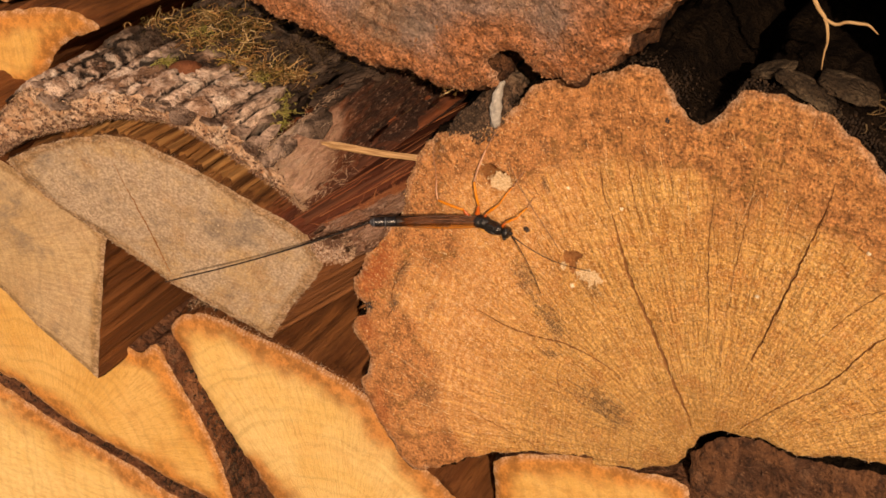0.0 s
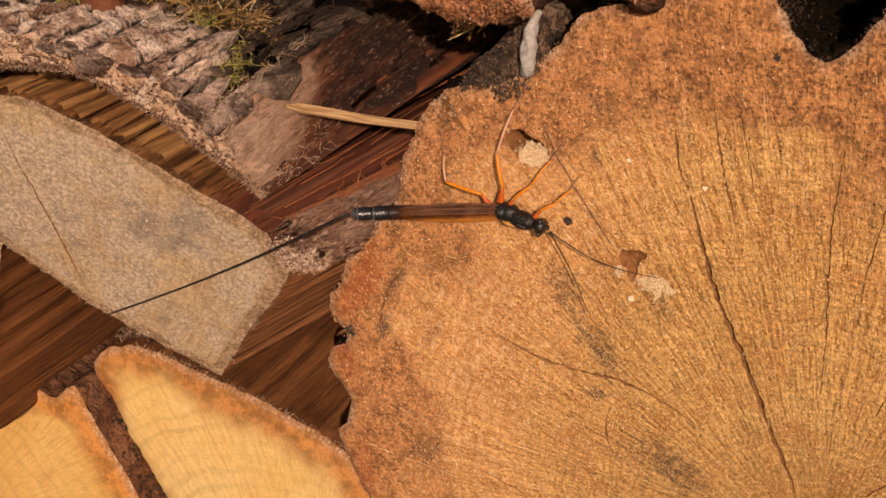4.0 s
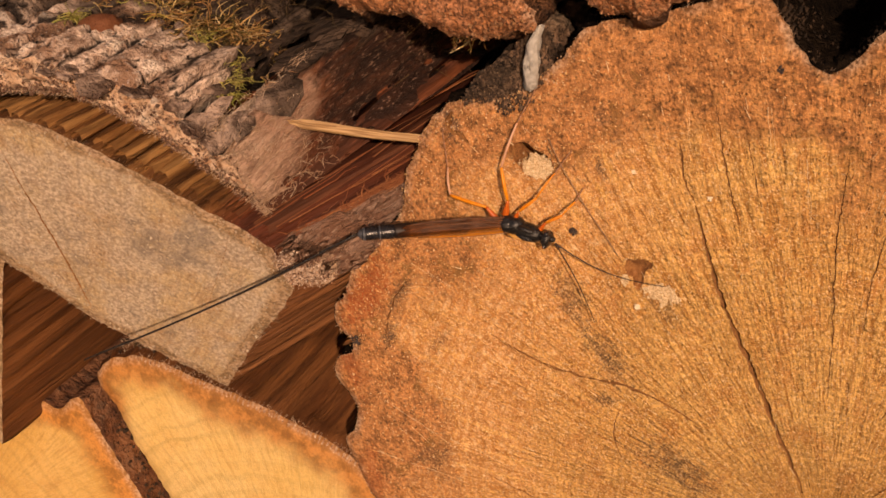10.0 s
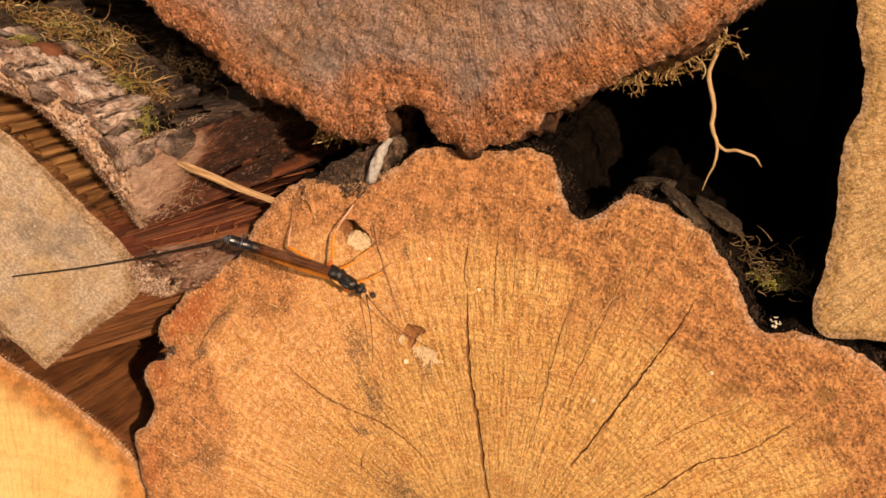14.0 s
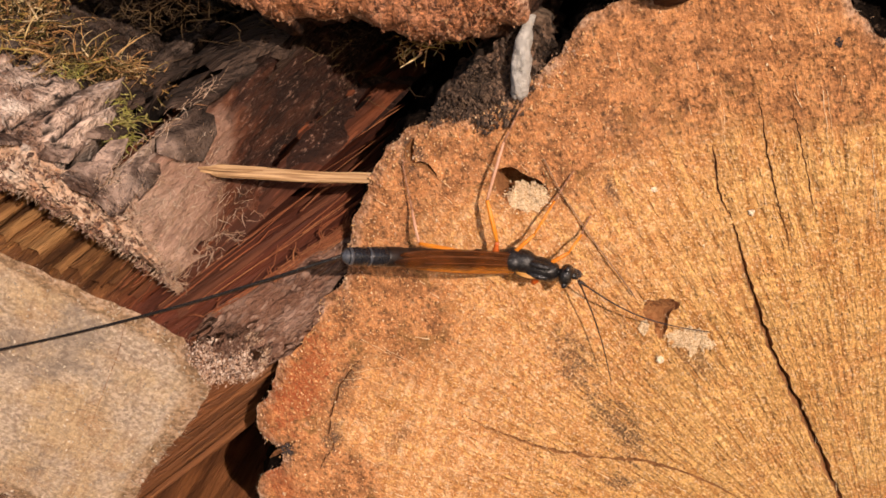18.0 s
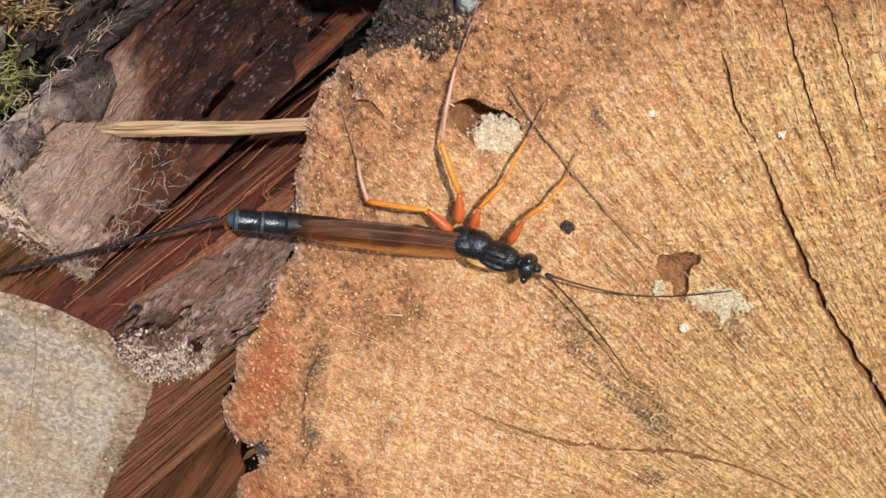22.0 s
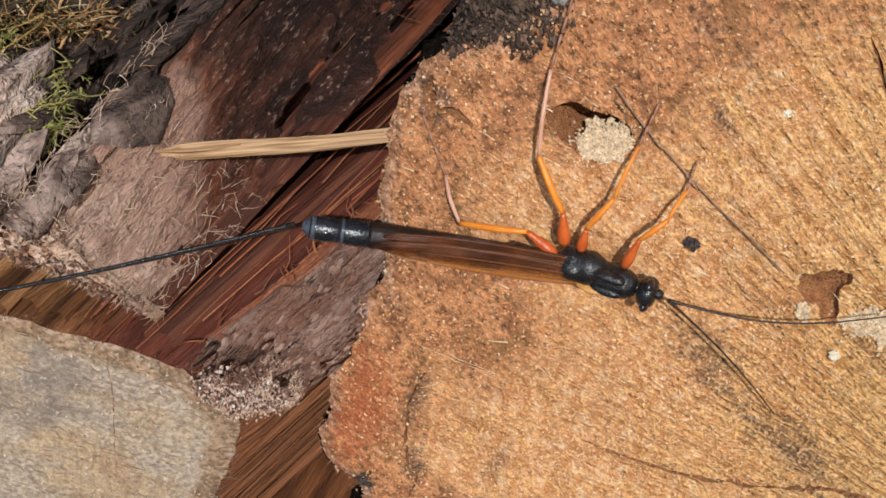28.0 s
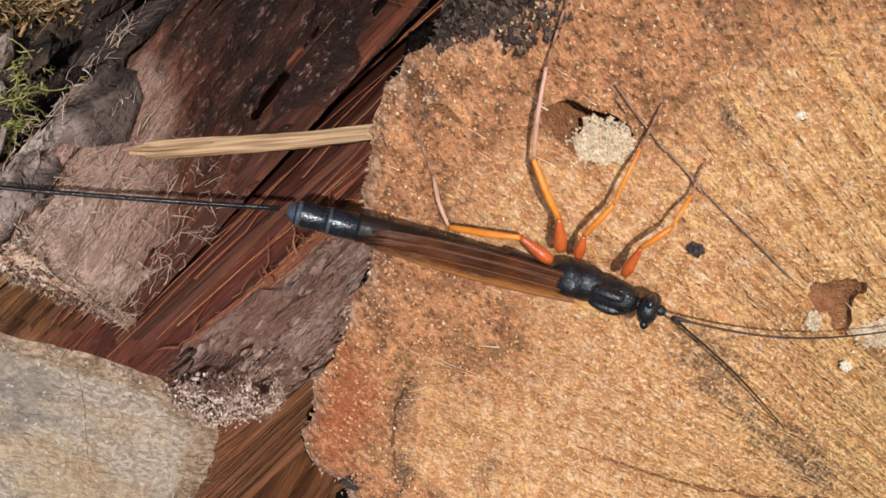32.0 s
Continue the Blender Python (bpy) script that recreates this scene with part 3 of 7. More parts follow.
def wall_of(name, loop, heights, depth, rows, ridge=0.0, size=2.0, seed=0.0, taper=0.0, inward=False, lump=0.0):
    """The side of a log, or the wall of an opening: the loop swept back along y, with ridges along the grain and lumps."""
    n = len(loop)
    nxt, prv = np.roll(loop, -1, 0), np.roll(loop, 1, 0)
    d = nxt - prv
    nor = np.stack([d[:, 1], -d[:, 0]], 1) / (np.linalg.norm(d, axis=1)[:, None] + 1e-9)
    area = 0.5 * np.sum(loop[:, 0] * nxt[:, 1] - nxt[:, 0] * loop[:, 1])
    if area < 0:
        nor = -nor
    ctr = loop.mean(0)
    verts = []
    for k in range(rows + 1):
        u = (k / rows) ** (1.8 if depth > 20 else 1.0)
        for i, (x, z) in enumerate(loop):
            y = heights[i] * (1 - u) + (heights[i] + depth) * u
            g = min(1.0, u * depth / 1.5)
            off = 0.0
            if ridge:
                off += ridge * g * (n3(x / size, z / size, seed + y * 0.02) + 0.6 * n3(2.7 * x / size, 2.7 * z / size, seed + y * 0.05))
            if lump:
                off += lump * g * fract(x * 0.11, y * 0.11, z * 0.11 + seed) + 0.5 * lump * g * fract(x * 0.4, y * 0.4, z * 0.4 + seed)
            q = np.array((x, z)) + nor[i] * off
            q = ctr + (q - ctr) * (1 - taper * u)
            verts.append((q[0], y, q[1]))
    faces = []
    for k in range(rows):
        for i in range(n):
            j = (i + 1) % n
            quad = (k * n + i, k * n + j, (k + 1) * n + j, (k + 1) * n + i)
            faces.append(quad if (area > 0) != inward else quad[::-1])
    return make_mesh(name, np.array(verts) * MM, faces)


def cut_log(name, label, category, ctrl, y0, face_mat, side_mat, step=1.5, depth=220, rough=(0.5, 3.0), holes=(), relief=0.25, sag=0.7,
            seed=0.0, ridge=0.5, size=2.0, lump=0.0, rows=26, side_name="bark", side_label="", group="stacked logs", cut=None, loop_step=None, barked=None, outline=smooth_loop):
    log = thing(name, label, category, (0, 0, 0), group)
    loop = roughened(outline(ctrl, loop_step or step * 0.8), rough[0], rough[1], seed)
    mesh, height = sawn_face("sawn_face", loop, y0, step, holes, relief, sag, seed, cut, barked)
    part("sawn_face", mesh, face_mat, log)
    hs = [height(x, z, 0.0) for x, z in loop]
    part(side_name, wall_of(side_name, loop, hs, depth, rows, ridge, size, seed, lump=lump), side_mat, log, side_label)
    return log, loop, height


def flaky(x, y, z, seed):
    """Relief of old bark in millimetres: broken plates with deep fissures between them, thin layers and grit."""
    w, w2 = n3(x * 0.13, y * 0.13, z * 0.13 + seed), n3(x * 0.13 + 9, y * 0.13, z * 0.13 + seed)
    dist, spots = noise.voronoi(Vector((x * 0.1 + 0.75 * w, y * 0.075 + 0.75 * w2 + seed, z * 0.1 + 0.6 * w)))
    edge = dist[1] - dist[0]
    h = 1.9 * min(1.0, edge / 0.07) ** 0.5 + 1.7 * n3(spots[0].x * 2.7, spots[0].y * 2.7, spots[0].z * 2.7)
    dist, spots = noise.voronoi(Vector((x * 0.4 + 0.8 * w, y * 0.24 + 0.7 * w2 + seed, z * 0.4)))
    h += 0.35 * min(1.0, (dist[1] - dist[0]) / 0.08) + 0.5 * n3(spots[0].x * 3.1, spots[0].y * 3.1, spots[0].z * 3.1)
    g = fract(x * 0.16, y * 0.14 + w * 0.4, z * 0.16 + seed + 9, 0.7, 4)
    for level in (-0.25, 0.1):
        h += 0.35 * min(1.0, max(0.0, (g - level) / 0.08))
    return h + 0.22 * fract(x * 0.8, y * 0.5, z * 0.8, 0.6, 3) - 1.6, min(edge / 0.09, 0.45 + (dist[1] - dist[0]) / 0.12)


# ---- ground and the added dark wall behind the stack ----
def sheet(name, verts, mat, label, category):
    ob = new(name, make_mesh(name, verts, [(0, 1, 2, 3)], False))
    ob.data.materials.append(mat)
    return tagged(ob, label, category, "", "structure")


GROUND = -0.127
sheet("ground", [(-300, -300, GROUND), (300, -300, GROUND), (300, 300, GROUND), (-300, 300, GROUND)], M_GROUND, "bare brown soil in front of the woodpile", "ground")
# Added box closes the gaps from behind; its dark colour stands for deep shade.
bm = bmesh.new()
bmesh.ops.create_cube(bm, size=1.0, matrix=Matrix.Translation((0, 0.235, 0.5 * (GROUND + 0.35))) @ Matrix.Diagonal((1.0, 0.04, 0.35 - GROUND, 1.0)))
tagged(part("wall_back", bm, M_DARK, None), "added dark wall closing the back of the woodpile", "wall", "", "structure")

# ---- the logs of the stack ----
# Large half-round log: its sawn face is the plane y = 0.
MAIN = [(-42, -57.5), (-47.5, -50), (-51.5, -37), (-48.3, -31), (-50.8, -22), (-46.6, -18.5), (-49, -13.5), (-46, -8), (-42, -1.4), (-34, 4.8), (-32.4, 9.5), (-28.5, 17.2), (-23, 22),
        (-12, 24.2), (-6.5, 28.2), (0, 32.8), (10, 34), (19.4, 36), (23.2, 31), (26, 27), (28.4, 25.9), (31.5, 28.4), (36.5, 32), (46.5, 29), (54.5, 22.5), (60.6, 14), (67, 14),
        (76, 13.8), (84.5, 8), (89.5, -7), (87, -24), (81, -40), (66, -39.5), (52, -37.8), (43, -39.3), (35, -36.6), (25, -36.8), (17, -46), (2, -48.5), (-0.5, -46.8), (-19, -49.4), (-31, -53.5)]
CRACKS = [
    ([(10.3, 8.2), (11.6, 0.6), (13.6, -8.2), (16.4, -16.5), (19, -25), (22.4, -35.2)], 0.75),
    ([(49.9, 16.4), (47, 8.5), (42, -2.6), (36.7, -14.5), (32.8, -22.1)], 0.44),
    ([(31.5, -34.6), (39.9, -28), (48.2, -21.9), (56.3, -12.8), (63.8, -8.5), (72, 1)], 0.3),
    ([(-22.5, -13.7), (-13.7, -18), (-1.9, -20.6), (4.8, -23.5), (8.7, -26.4)], 0.45),
    ([(30, 16), (27.9, 3.5), (27.2, -8), (26, -20)], 0.2),
    ([(14, 22), (14.7, 12.8), (16.1, 4)], 0.2),
    ([(9, 17), (9.2, 12), (10.2, 8.6)], 0.25),
    ([(-28, -38), (-20, -42), (-12, -45.5)], 0.2),
    ([(37, 19), (35, 9), (32, -2), (31, -9)], 0.16),
    ([(62, 0), (54, -6), (46, -14)], 0.16),
    ([(68, -22), (56, -27), (44, -32)], 0.15),
    ([(-3.6, -25), (-4.6, -29), (-4, -33)], 0.25),
    ([(-33.2, -4.4), (-37.0, -8.5), (-39.6, -14.2), (-39.6, -16.6), (-42.0, -19.6)], 0.28),
    ([(-44.2, -15.6), (-46.5, -16.8), (-48, -17.6)], 0.6),
    ([(17.2, 20.7), (18.2, 13.2), (18.8, 8)], 0.14),
    ([(-22.7, 21.0), (-23.5, 19.2), (-22.9, 18.2), (-21.8, 17.8), (-20.9, 16.4)], 1.0),
]
crack_loops = [ribbon(c, w, 11.0 + i, wander=0.55) for i, (c, w) in enumerate(CRACKS)]
hole_a = roughened(smooth_loop([(-14.9, 15.6), (-14.2, 16.6), (-12.8, 16.8), (-11.3, 16.0), (-9.8, 15.1), (-8.9, 14.0), (-9.2, 12.4), (-10.6, 11.7), (-12.6, 11.9), (-13.8, 13.3)], 0.3), 0.2, 0.9, 2.0)
hole_b = roughened(smooth_loop([(-0.1, -0.8), (0.6, 0.0), (2.1, -0.05), (3.8, -0.45), (3.7, -1.3), (2.9, -1.6), (2.5, -2.6), (1.7, -4.7), (0.95, -4.5), (0.8, -3.0), (-0.1, -2.3)], 0.22), 0.3, 0.8, 4.0)


def main_cut(x, z):
    """The sawn face of the big log steps back a little in patches near its rim and in the chipped lower hole."""
    return 0.55 * max(0.0, fract(x * 0.05, z * 0.05, 31.0)) + 0.8 * math.exp(-((x - 5.0) ** 2 + (z + 5.0) ** 2) / 4.0)


log, main_loop, main_height = cut_log(
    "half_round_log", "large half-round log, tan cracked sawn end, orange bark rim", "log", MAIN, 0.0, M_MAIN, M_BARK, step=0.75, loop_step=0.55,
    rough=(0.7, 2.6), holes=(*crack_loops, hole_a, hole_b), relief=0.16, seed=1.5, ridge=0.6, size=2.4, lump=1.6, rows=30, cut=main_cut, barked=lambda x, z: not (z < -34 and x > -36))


# crumbly black bark left on the upper rim
M_BLACK_BARK = bark_material("black_crumbly_bark", (0.05, 0.034, 0.024), (0.22, 0.13, 0.085), (0.012, 0.009, 0.008), (0.4, 0.28, 0.2), 0.6)
crust_loop = roughened(smooth_loop([(-20.6, 22.7), (-19.2, 24.6), (-16.8, 26.8), (-14, 28.8), (-11, 31.0), (-8.4, 32), (-6.8, 29), (-8.8, 25), (-10.4, 22.3), (-12, 21.2), (-13.6, 20.9), (-15, 21.6), (-17.6, 22.3)], 0.4), 0.9, 1.2, 55.0)
mesh, crust_height = sawn_face("black_bark", crust_loop, (0.0, 0.22, -5.2), 0.4, (), 0.9, 0.9, 55.0)
part("black_bark", mesh, M_BLACK_BARK, log, "black crumbly bark left on the upper rim")
part("black_bark", wall_of("black_bark", crust_loop, [crust_height(x, z, 0.0) for x, z in crust_loop], 14, 10, 0.5, 1.5, 56.0, lump=0.8), M_BLACK_BARK, log)


def bark_plate(x, y, z, rx, rz, tilt, thick, seed, mat, label):
    """A broken flat plate of bark, its long side along the tilt."""
    bm = bmesh.new()
    bmesh.ops.create_icosphere(bm, subdivisions=4, radius=1.0)
    ca, sa = math.cos(tilt), math.sin(tilt)
    for v in bm.verts:
        p = v.co.copy()
        f = 1 + 0.3 * fract(p.x * 1.3, p.y * 1.3, p.z * 1.3 + seed) + 0.08 * fract(p.x * 6, p.y * 6, p.z * 2 + seed)
        u, w, d = p.x * rx * f, math.copysign(abs(p.z) ** 0.6, p.z) * rz * f, math.copysign(abs(p.y) ** 0.5, p.y) * thick * (1 + 0.25 * n3(p.x * 4, p.z * 4, seed))
        v.co = Vector((x + u * ca - w * sa, y + d + 0.25 * w, z + u * sa + w * ca)) * MM
    for f in bm.faces:
        f.smooth = True
    part("bark_plate", bm, mat, log, label)


M_PLATE = bark_material("grey_brown_bark_plate", (0.05, 0.032, 0.02), (0.1, 0.07, 0.045), (0.02, 0.013, 0.009), (0.16, 0.13, 0.09), 0.3)
for i, (x, y, z, rx, rz, tilt, thick) in enumerate(((44.5, 4.4, 31.0, 5.0, 0.7, -0.55, 3.6), (47.5, 3.8, 28.6, 3.2, 0.6, -0.7, 2.8), (50, 9.5, 29.5, 5.0, 0.9, -0.4, 4.5), (38.5, 8, 33, 3.4, 0.7, 0.1, 3.5))):
    bark_plate(x, y, z, rx, rz, tilt, thick, 70.0 + i, M_PLATE, "grey-brown plate of loose bark behind the rim")


def pit(name, loop, depth, taper, rows, mat, label):
    hs = [main_height(x, z, 20.0) + main_cut(x, z) for x, z in loop]
    wall = wall_of(name, loop, hs, depth, rows, 0.12 if taper < 0.6 else 0.0, 0.6, 3.0, taper, True)
    n = len(loop)
    bm = bmesh.new()
    bm.from_mesh(wall)
    bm.verts.ensure_lookup_table()
    last = [bm.verts[rows * n + i] for i in range(n)]
    mid = bm.verts.new(sum((v.co for v in last), Vector()) / n)
    for i in range(n):
        f = bm.faces.new((last[i], last[(i + 1) % n], mid))
        f.smooth = True
    bmesh.ops.recalc_face_normals(bm, faces=bm.faces)
    part(name, bm, mat, log, label)


def groove(loop, height, depth, parent):
    """A drying crack: a V-shaped groove between its two uneven edges."""
    n = len(loop) // 2
    left, right = loop[:n], loop[n:][::-1]
    verts = []
    for i, (p, q) in enumerate(zip(left, right)):
        mid = 0.5 * (p + q) + 0.25 * (q - p) * n3(i * 0.4, 1.0, depth)
        d = depth * (0.35 + 0.65 * math.sin(math.pi * (0.03 + 0.94 * i / (n - 1)))) * (1 + 0.4 * n3(i * 0.3, 5.0, 2.0))
        verts += [(p[0], height(*p), p[1]), (mid[0], height(*mid) + d, mid[1]), (q[0], height(*q), q[1])]
    faces = []
    for i in range(n - 1):
        k = 3 * i
        faces += [(k, k + 3, k + 4, k + 1), (k + 1, k + 4, k + 5, k + 2)]
    part("drying_crack", make_mesh("drying_crack", np.array(verts) * MM, faces, False), M_CRACK, parent, "narrow drying crack")


for loop, (_, w) in zip(crack_loops, CRACKS):
    groove(loop, lambda x, z: main_height(x, z, 20.0) + main_cut(x, z), 0.4 + 1.15 * w, log)
pit("bore_hole", hole_a, 4.6, 0.25, 6, M_HOLE, "oval brown bore hole")
pit("bore_hole", hole_b, 0.7, 0.25, 4, M_HOLE, "brown bore hole with chipped edge")

# Weathered grey split log with a loose slab of bark on its round side.
GREY = [(-108.5, 23.5), (-100, 26.7), (-92.6, 28.4), (-83.1, 29.1), (-78.5, 28.4), (-74.5, 26.4), (-67.9, 20.7), (-60.2, 13.3), (-54.5, 7.6), (-50.8, 3.4), (-50.3, -4.6), (-53, -7.9), (-57.4, -11.9),
        (-62.5, -17.1), (-71.0, -26.3), (-80.1, -17.9), (-86.9, -10.7), (-91.7, -4.1), (-98.5, 5.2), (-103.9, 12.5), (-107, 18.5)]
GY = (0.171, -0.341, 0.62)
g_cracks = [ribbon([(-84.3, 22), (-84.8, 8), (-86.3, -8)], 0.3, 61.0, wander=0.4), ribbon([(-55.6, 7.2), (-58.6, 2.4), (-62.5, -3), (-66.5, -8.5)], 0.07, 62.0, wander=0.2)]
grey, grey_loop, grey_height = cut_log(
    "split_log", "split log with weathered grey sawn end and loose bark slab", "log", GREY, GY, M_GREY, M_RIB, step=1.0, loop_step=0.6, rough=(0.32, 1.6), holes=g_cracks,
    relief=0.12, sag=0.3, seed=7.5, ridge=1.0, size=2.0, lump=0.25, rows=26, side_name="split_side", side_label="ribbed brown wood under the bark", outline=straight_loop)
for loop in g_cracks:
    groove(loop, lambda x, z: grey_height(x, z, 20.0), 1.1, grey)


FISSURES = ((0.925, 9.0, 0.027, 0.008), (0.87, 1.6, 0.006, 0.02), (0.82, 1.8, 0.006, 0.03), (0.71, 1.4, 0.006, 0.03), (0.6, 1.6, 0.007, 0.03), (0.47, 1.6, 0.006, 0.03), (0.33, 2.2, 0.012, 0.02), (0.2, 1.6, 0.008, 0.03))


def slab(name, inner, outer, y0, depth, rows, mats, parent, seed, lump, fray=0.5, grit=0.0, slant=0.0, taper=None):
    """A curved slab of bark: sawn front edge, outer side with plates and fissures, smooth inner side."""
    def shrink(x, z, deep):
        if taper is None:
            return x, z
        s = 1.0 - 0.92 * min(1.0, deep / taper[2])
        return taper[0] + (x - taper[0]) * s, taper[1] + (z - taper[1]) * s

    a, b = smooth_loop(inner, 0.7, False), smooth_loop(outer, 0.7, False)
    n = max(60, int(len(b) * 1.7))
    a = a[np.linspace(0, len(a) - 1, n).astype(int)]
    b = b[np.linspace(0, len(b) - 1, n).astype(int)]
    m = 12
    verts, rimv = [], []
    # front edge
    for i in range(n):
        for j in range(m + 1):
            p = a[i] + (b[i] - a[i]) * j / m
            y = y0[0] * p[0] + y0[1] * p[1] + y0[2] + fray * 1.4 * fract(p[0] * 0.8, p[1] * 0.8, seed) + fray * 0.8 * n3(p[0] * 2.5, p[1] * 2.5, seed) + 1.2 * (abs(j / m - 0.5) * 2) ** 4
            e = 0.45 * n3(p[0] * 1.3, p[1] * 1.3, seed + 2)
            verts.append((p[0] + e, y, p[1] + e))
    faces = [(i * (m + 1) + j, i * (m + 1) + j + 1, (i + 1) * (m + 1) + j + 1, (i + 1) * (m + 1) + j) for i in range(n - 1) for j in range(m)]
    part("sawn_edge", make_mesh("sawn_edge", np.array(verts) * MM, faces), mats[0], parent, "frayed pale sawn edge of the bark")
    for side, line, col, mat, lab in (("outer_bark", b, m, mats[1], "grey fissured outer bark"), ("inner_bark", a, 0, mats[2], "")):
        vs, gaps = [], []
        d = np.gradient(line, axis=0)
        nor = np.stack([-d[:, 1], d[:, 0]], 1) / (np.linalg.norm(d, axis=1)[:, None] + 1e-9)
        if side == "outer_bark" and (nor.mean(0) @ (b - a).mean(0)) < 0:
            nor = -nor
        if side == "inner_bark" and (nor.mean(0) @ (b - a).mean(0)) > 0:
            nor = -nor
        for k in range(rows + 1):
            u = (k / rows) ** 1.5
            for i in range(n):
                fx, fy, fz = verts[i * (m + 1) + col]
                y = fy + depth * u
                g = min(1.0, depth * u / 2.0)
                x, z = shrink(fx + slant * depth * u, fz, depth * u)
                off = 0.0
                if side == "outer_bark":
                    high, gap = flaky(x, y, z, seed)
                    if lump > 0.3 and i / n > 0.955:
                        high = 1.3 * fract(x * 0.12, y * 0.1, z * 0.12, 0.7, 5) - 0.8
                        gap = 1.5
                    off = g * (lump * high + grit * (fract(x * 0.5, y * 0.4, z * 0.5 + seed, 0.6, 4) + 0.5 * fract(x * 0.15, y * 0.12, z * 0.15 + seed)))
                    if lump > 0.3:
                        for place, deep, wide, sway in FISSURES:
                            e = (i / n - place - sway * n3(y * 0.06, place * 9, 2.0)) / wide
                            gap = min(gap, (0.0 if deep > 3 else 0.2) + e * e)
                            off -= g * deep * math.exp(-e * e) * min(1.0, max(0.0, 0.75 + 0.7 * n3(y * 0.05, place * 5, 7.0)))
                    gaps.append(gap)
                else:
                    off = g * 0.3 * fract(x * 0.4, y * 0.08, z * 0.4 + seed)
                vs.append((x + nor[i][0] * off, y, z + nor[i][1] * off))
        fs = [(k * n + i, k * n + i + 1, (k + 1) * n + i + 1, (k + 1) * n + i) for k in range(rows) for i in range(n - 1)]
        if side == "inner_bark":
            fs = [f[::-1] for f in fs]
        ob = part(side, make_mesh(side, np.array(vs) * MM, fs, True, gaps or None), mat, parent, lab)
        if side == "outer_bark" and lump > 0.3:
            ob.data.materials.append(mats[3])
            for f, poly in zip(fs, ob.data.polygons):
                poly.material_index = int(f[0] % n > n * (0.957 + 0.01 * n3(vs[f[0]][1] * 0.2, 3.0, 1.0)))
    # the end wall of the slab, torn inner bark: layers that break off along the grain
    fine = 44
    for end in (0, n - 1):
        vs = []
        for k in range(2 * rows + 1):
            u = (k / (2 * rows)) ** 1.5
            for j in range(fine + 1):
                t = j / fine * m
                j0 = min(m - 1, int(t))
                fx, fy, fz = (p + (q - p) * (t - j0) for p, q in zip(verts[end * (m + 1) + j0], verts[end * (m + 1) + j0 + 1]))
                yy = fy + depth * u
                o = 1.5 * fract(j * 0.045, yy * 0.05, seed + 5) + 0.4 * fract(j * 0.16, yy * 0.17, seed + 6)
                for level in (-0.2, 0.15):
                    o += 0.4 * min(1.0, max(0.0, (fract(j * 0.07 + 0.03 * yy, yy * 0.09, seed + 8, 0.8, 4) - level) / 0.15))
                o = min(1.0, depth * u / 2.0) * (o + 0.2 * fract(j * 0.6, yy * 0.6, seed)) - 0.6
                ex, ez = shrink(fx + slant * depth * u, fz, depth * u)
                vs.append((ex + o, yy, ez + o * 0.4))
        fs = [(k * (fine + 1) + j, k * (fine + 1) + j + 1, (k + 1) * (fine + 1) + j + 1, (k + 1) * (fine + 1) + j) for k in range(2 * rows) for j in range(fine)]
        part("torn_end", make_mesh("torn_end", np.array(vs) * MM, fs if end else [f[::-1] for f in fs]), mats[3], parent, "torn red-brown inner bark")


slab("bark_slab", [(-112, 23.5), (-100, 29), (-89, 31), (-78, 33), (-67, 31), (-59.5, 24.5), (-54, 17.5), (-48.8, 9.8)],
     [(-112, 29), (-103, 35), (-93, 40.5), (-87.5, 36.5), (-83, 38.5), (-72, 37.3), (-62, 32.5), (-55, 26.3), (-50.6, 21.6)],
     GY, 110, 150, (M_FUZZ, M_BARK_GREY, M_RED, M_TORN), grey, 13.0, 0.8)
# lower remnant of bark at the corner of the split log
slab("bark_remnant", [(-50.5, 2.6), (-50.3, 0), (-49.5, -3)], [(-48.4, 5.0), (-45.2, 3.2), (-43.0, -0.6), (-46.4, -4.4)],
     (0.171, -0.341, 1.6), 62, 80, (M_CHUNK, M_CHUNK, M_RED, M_CHUNK), grey, 17.0, 0.12, 1.1, 0.8, 0.0, (-49.4, -5.0, 80.0))

# Greyed wedge under it, its split side showing brown fibres.
cut_log("split_log", "wedge-shaped split log with greyed sawn end and brown split side", "log",
        [(-178, 46), (-150, 33), (-125, 22.5), (-119.5, 19.3), (-113.4, 14.5), (-109.5, 10.4), (-101.8, 4.6), (-99.6, 0.9), (-100.6, 0.0), (-106.7, -13.5), (-117.5, -38), (-122.5, -31.4),
         (-129.2, -23.4), (-134.2, -14.6), (-146, -1), (-178, 20)], (0.1, -0.1, -3.5),
        M_WEDGE, M_BROWN, step=1.8, loop_step=0.9, rough=(0.2, 2.0), relief=0.1, sag=0.3, seed=21.0, ridge=0.9, size=2.6, rows=24, side_name="split_side",
        side_label="brown split wood with long fibres", outline=straight_loop)
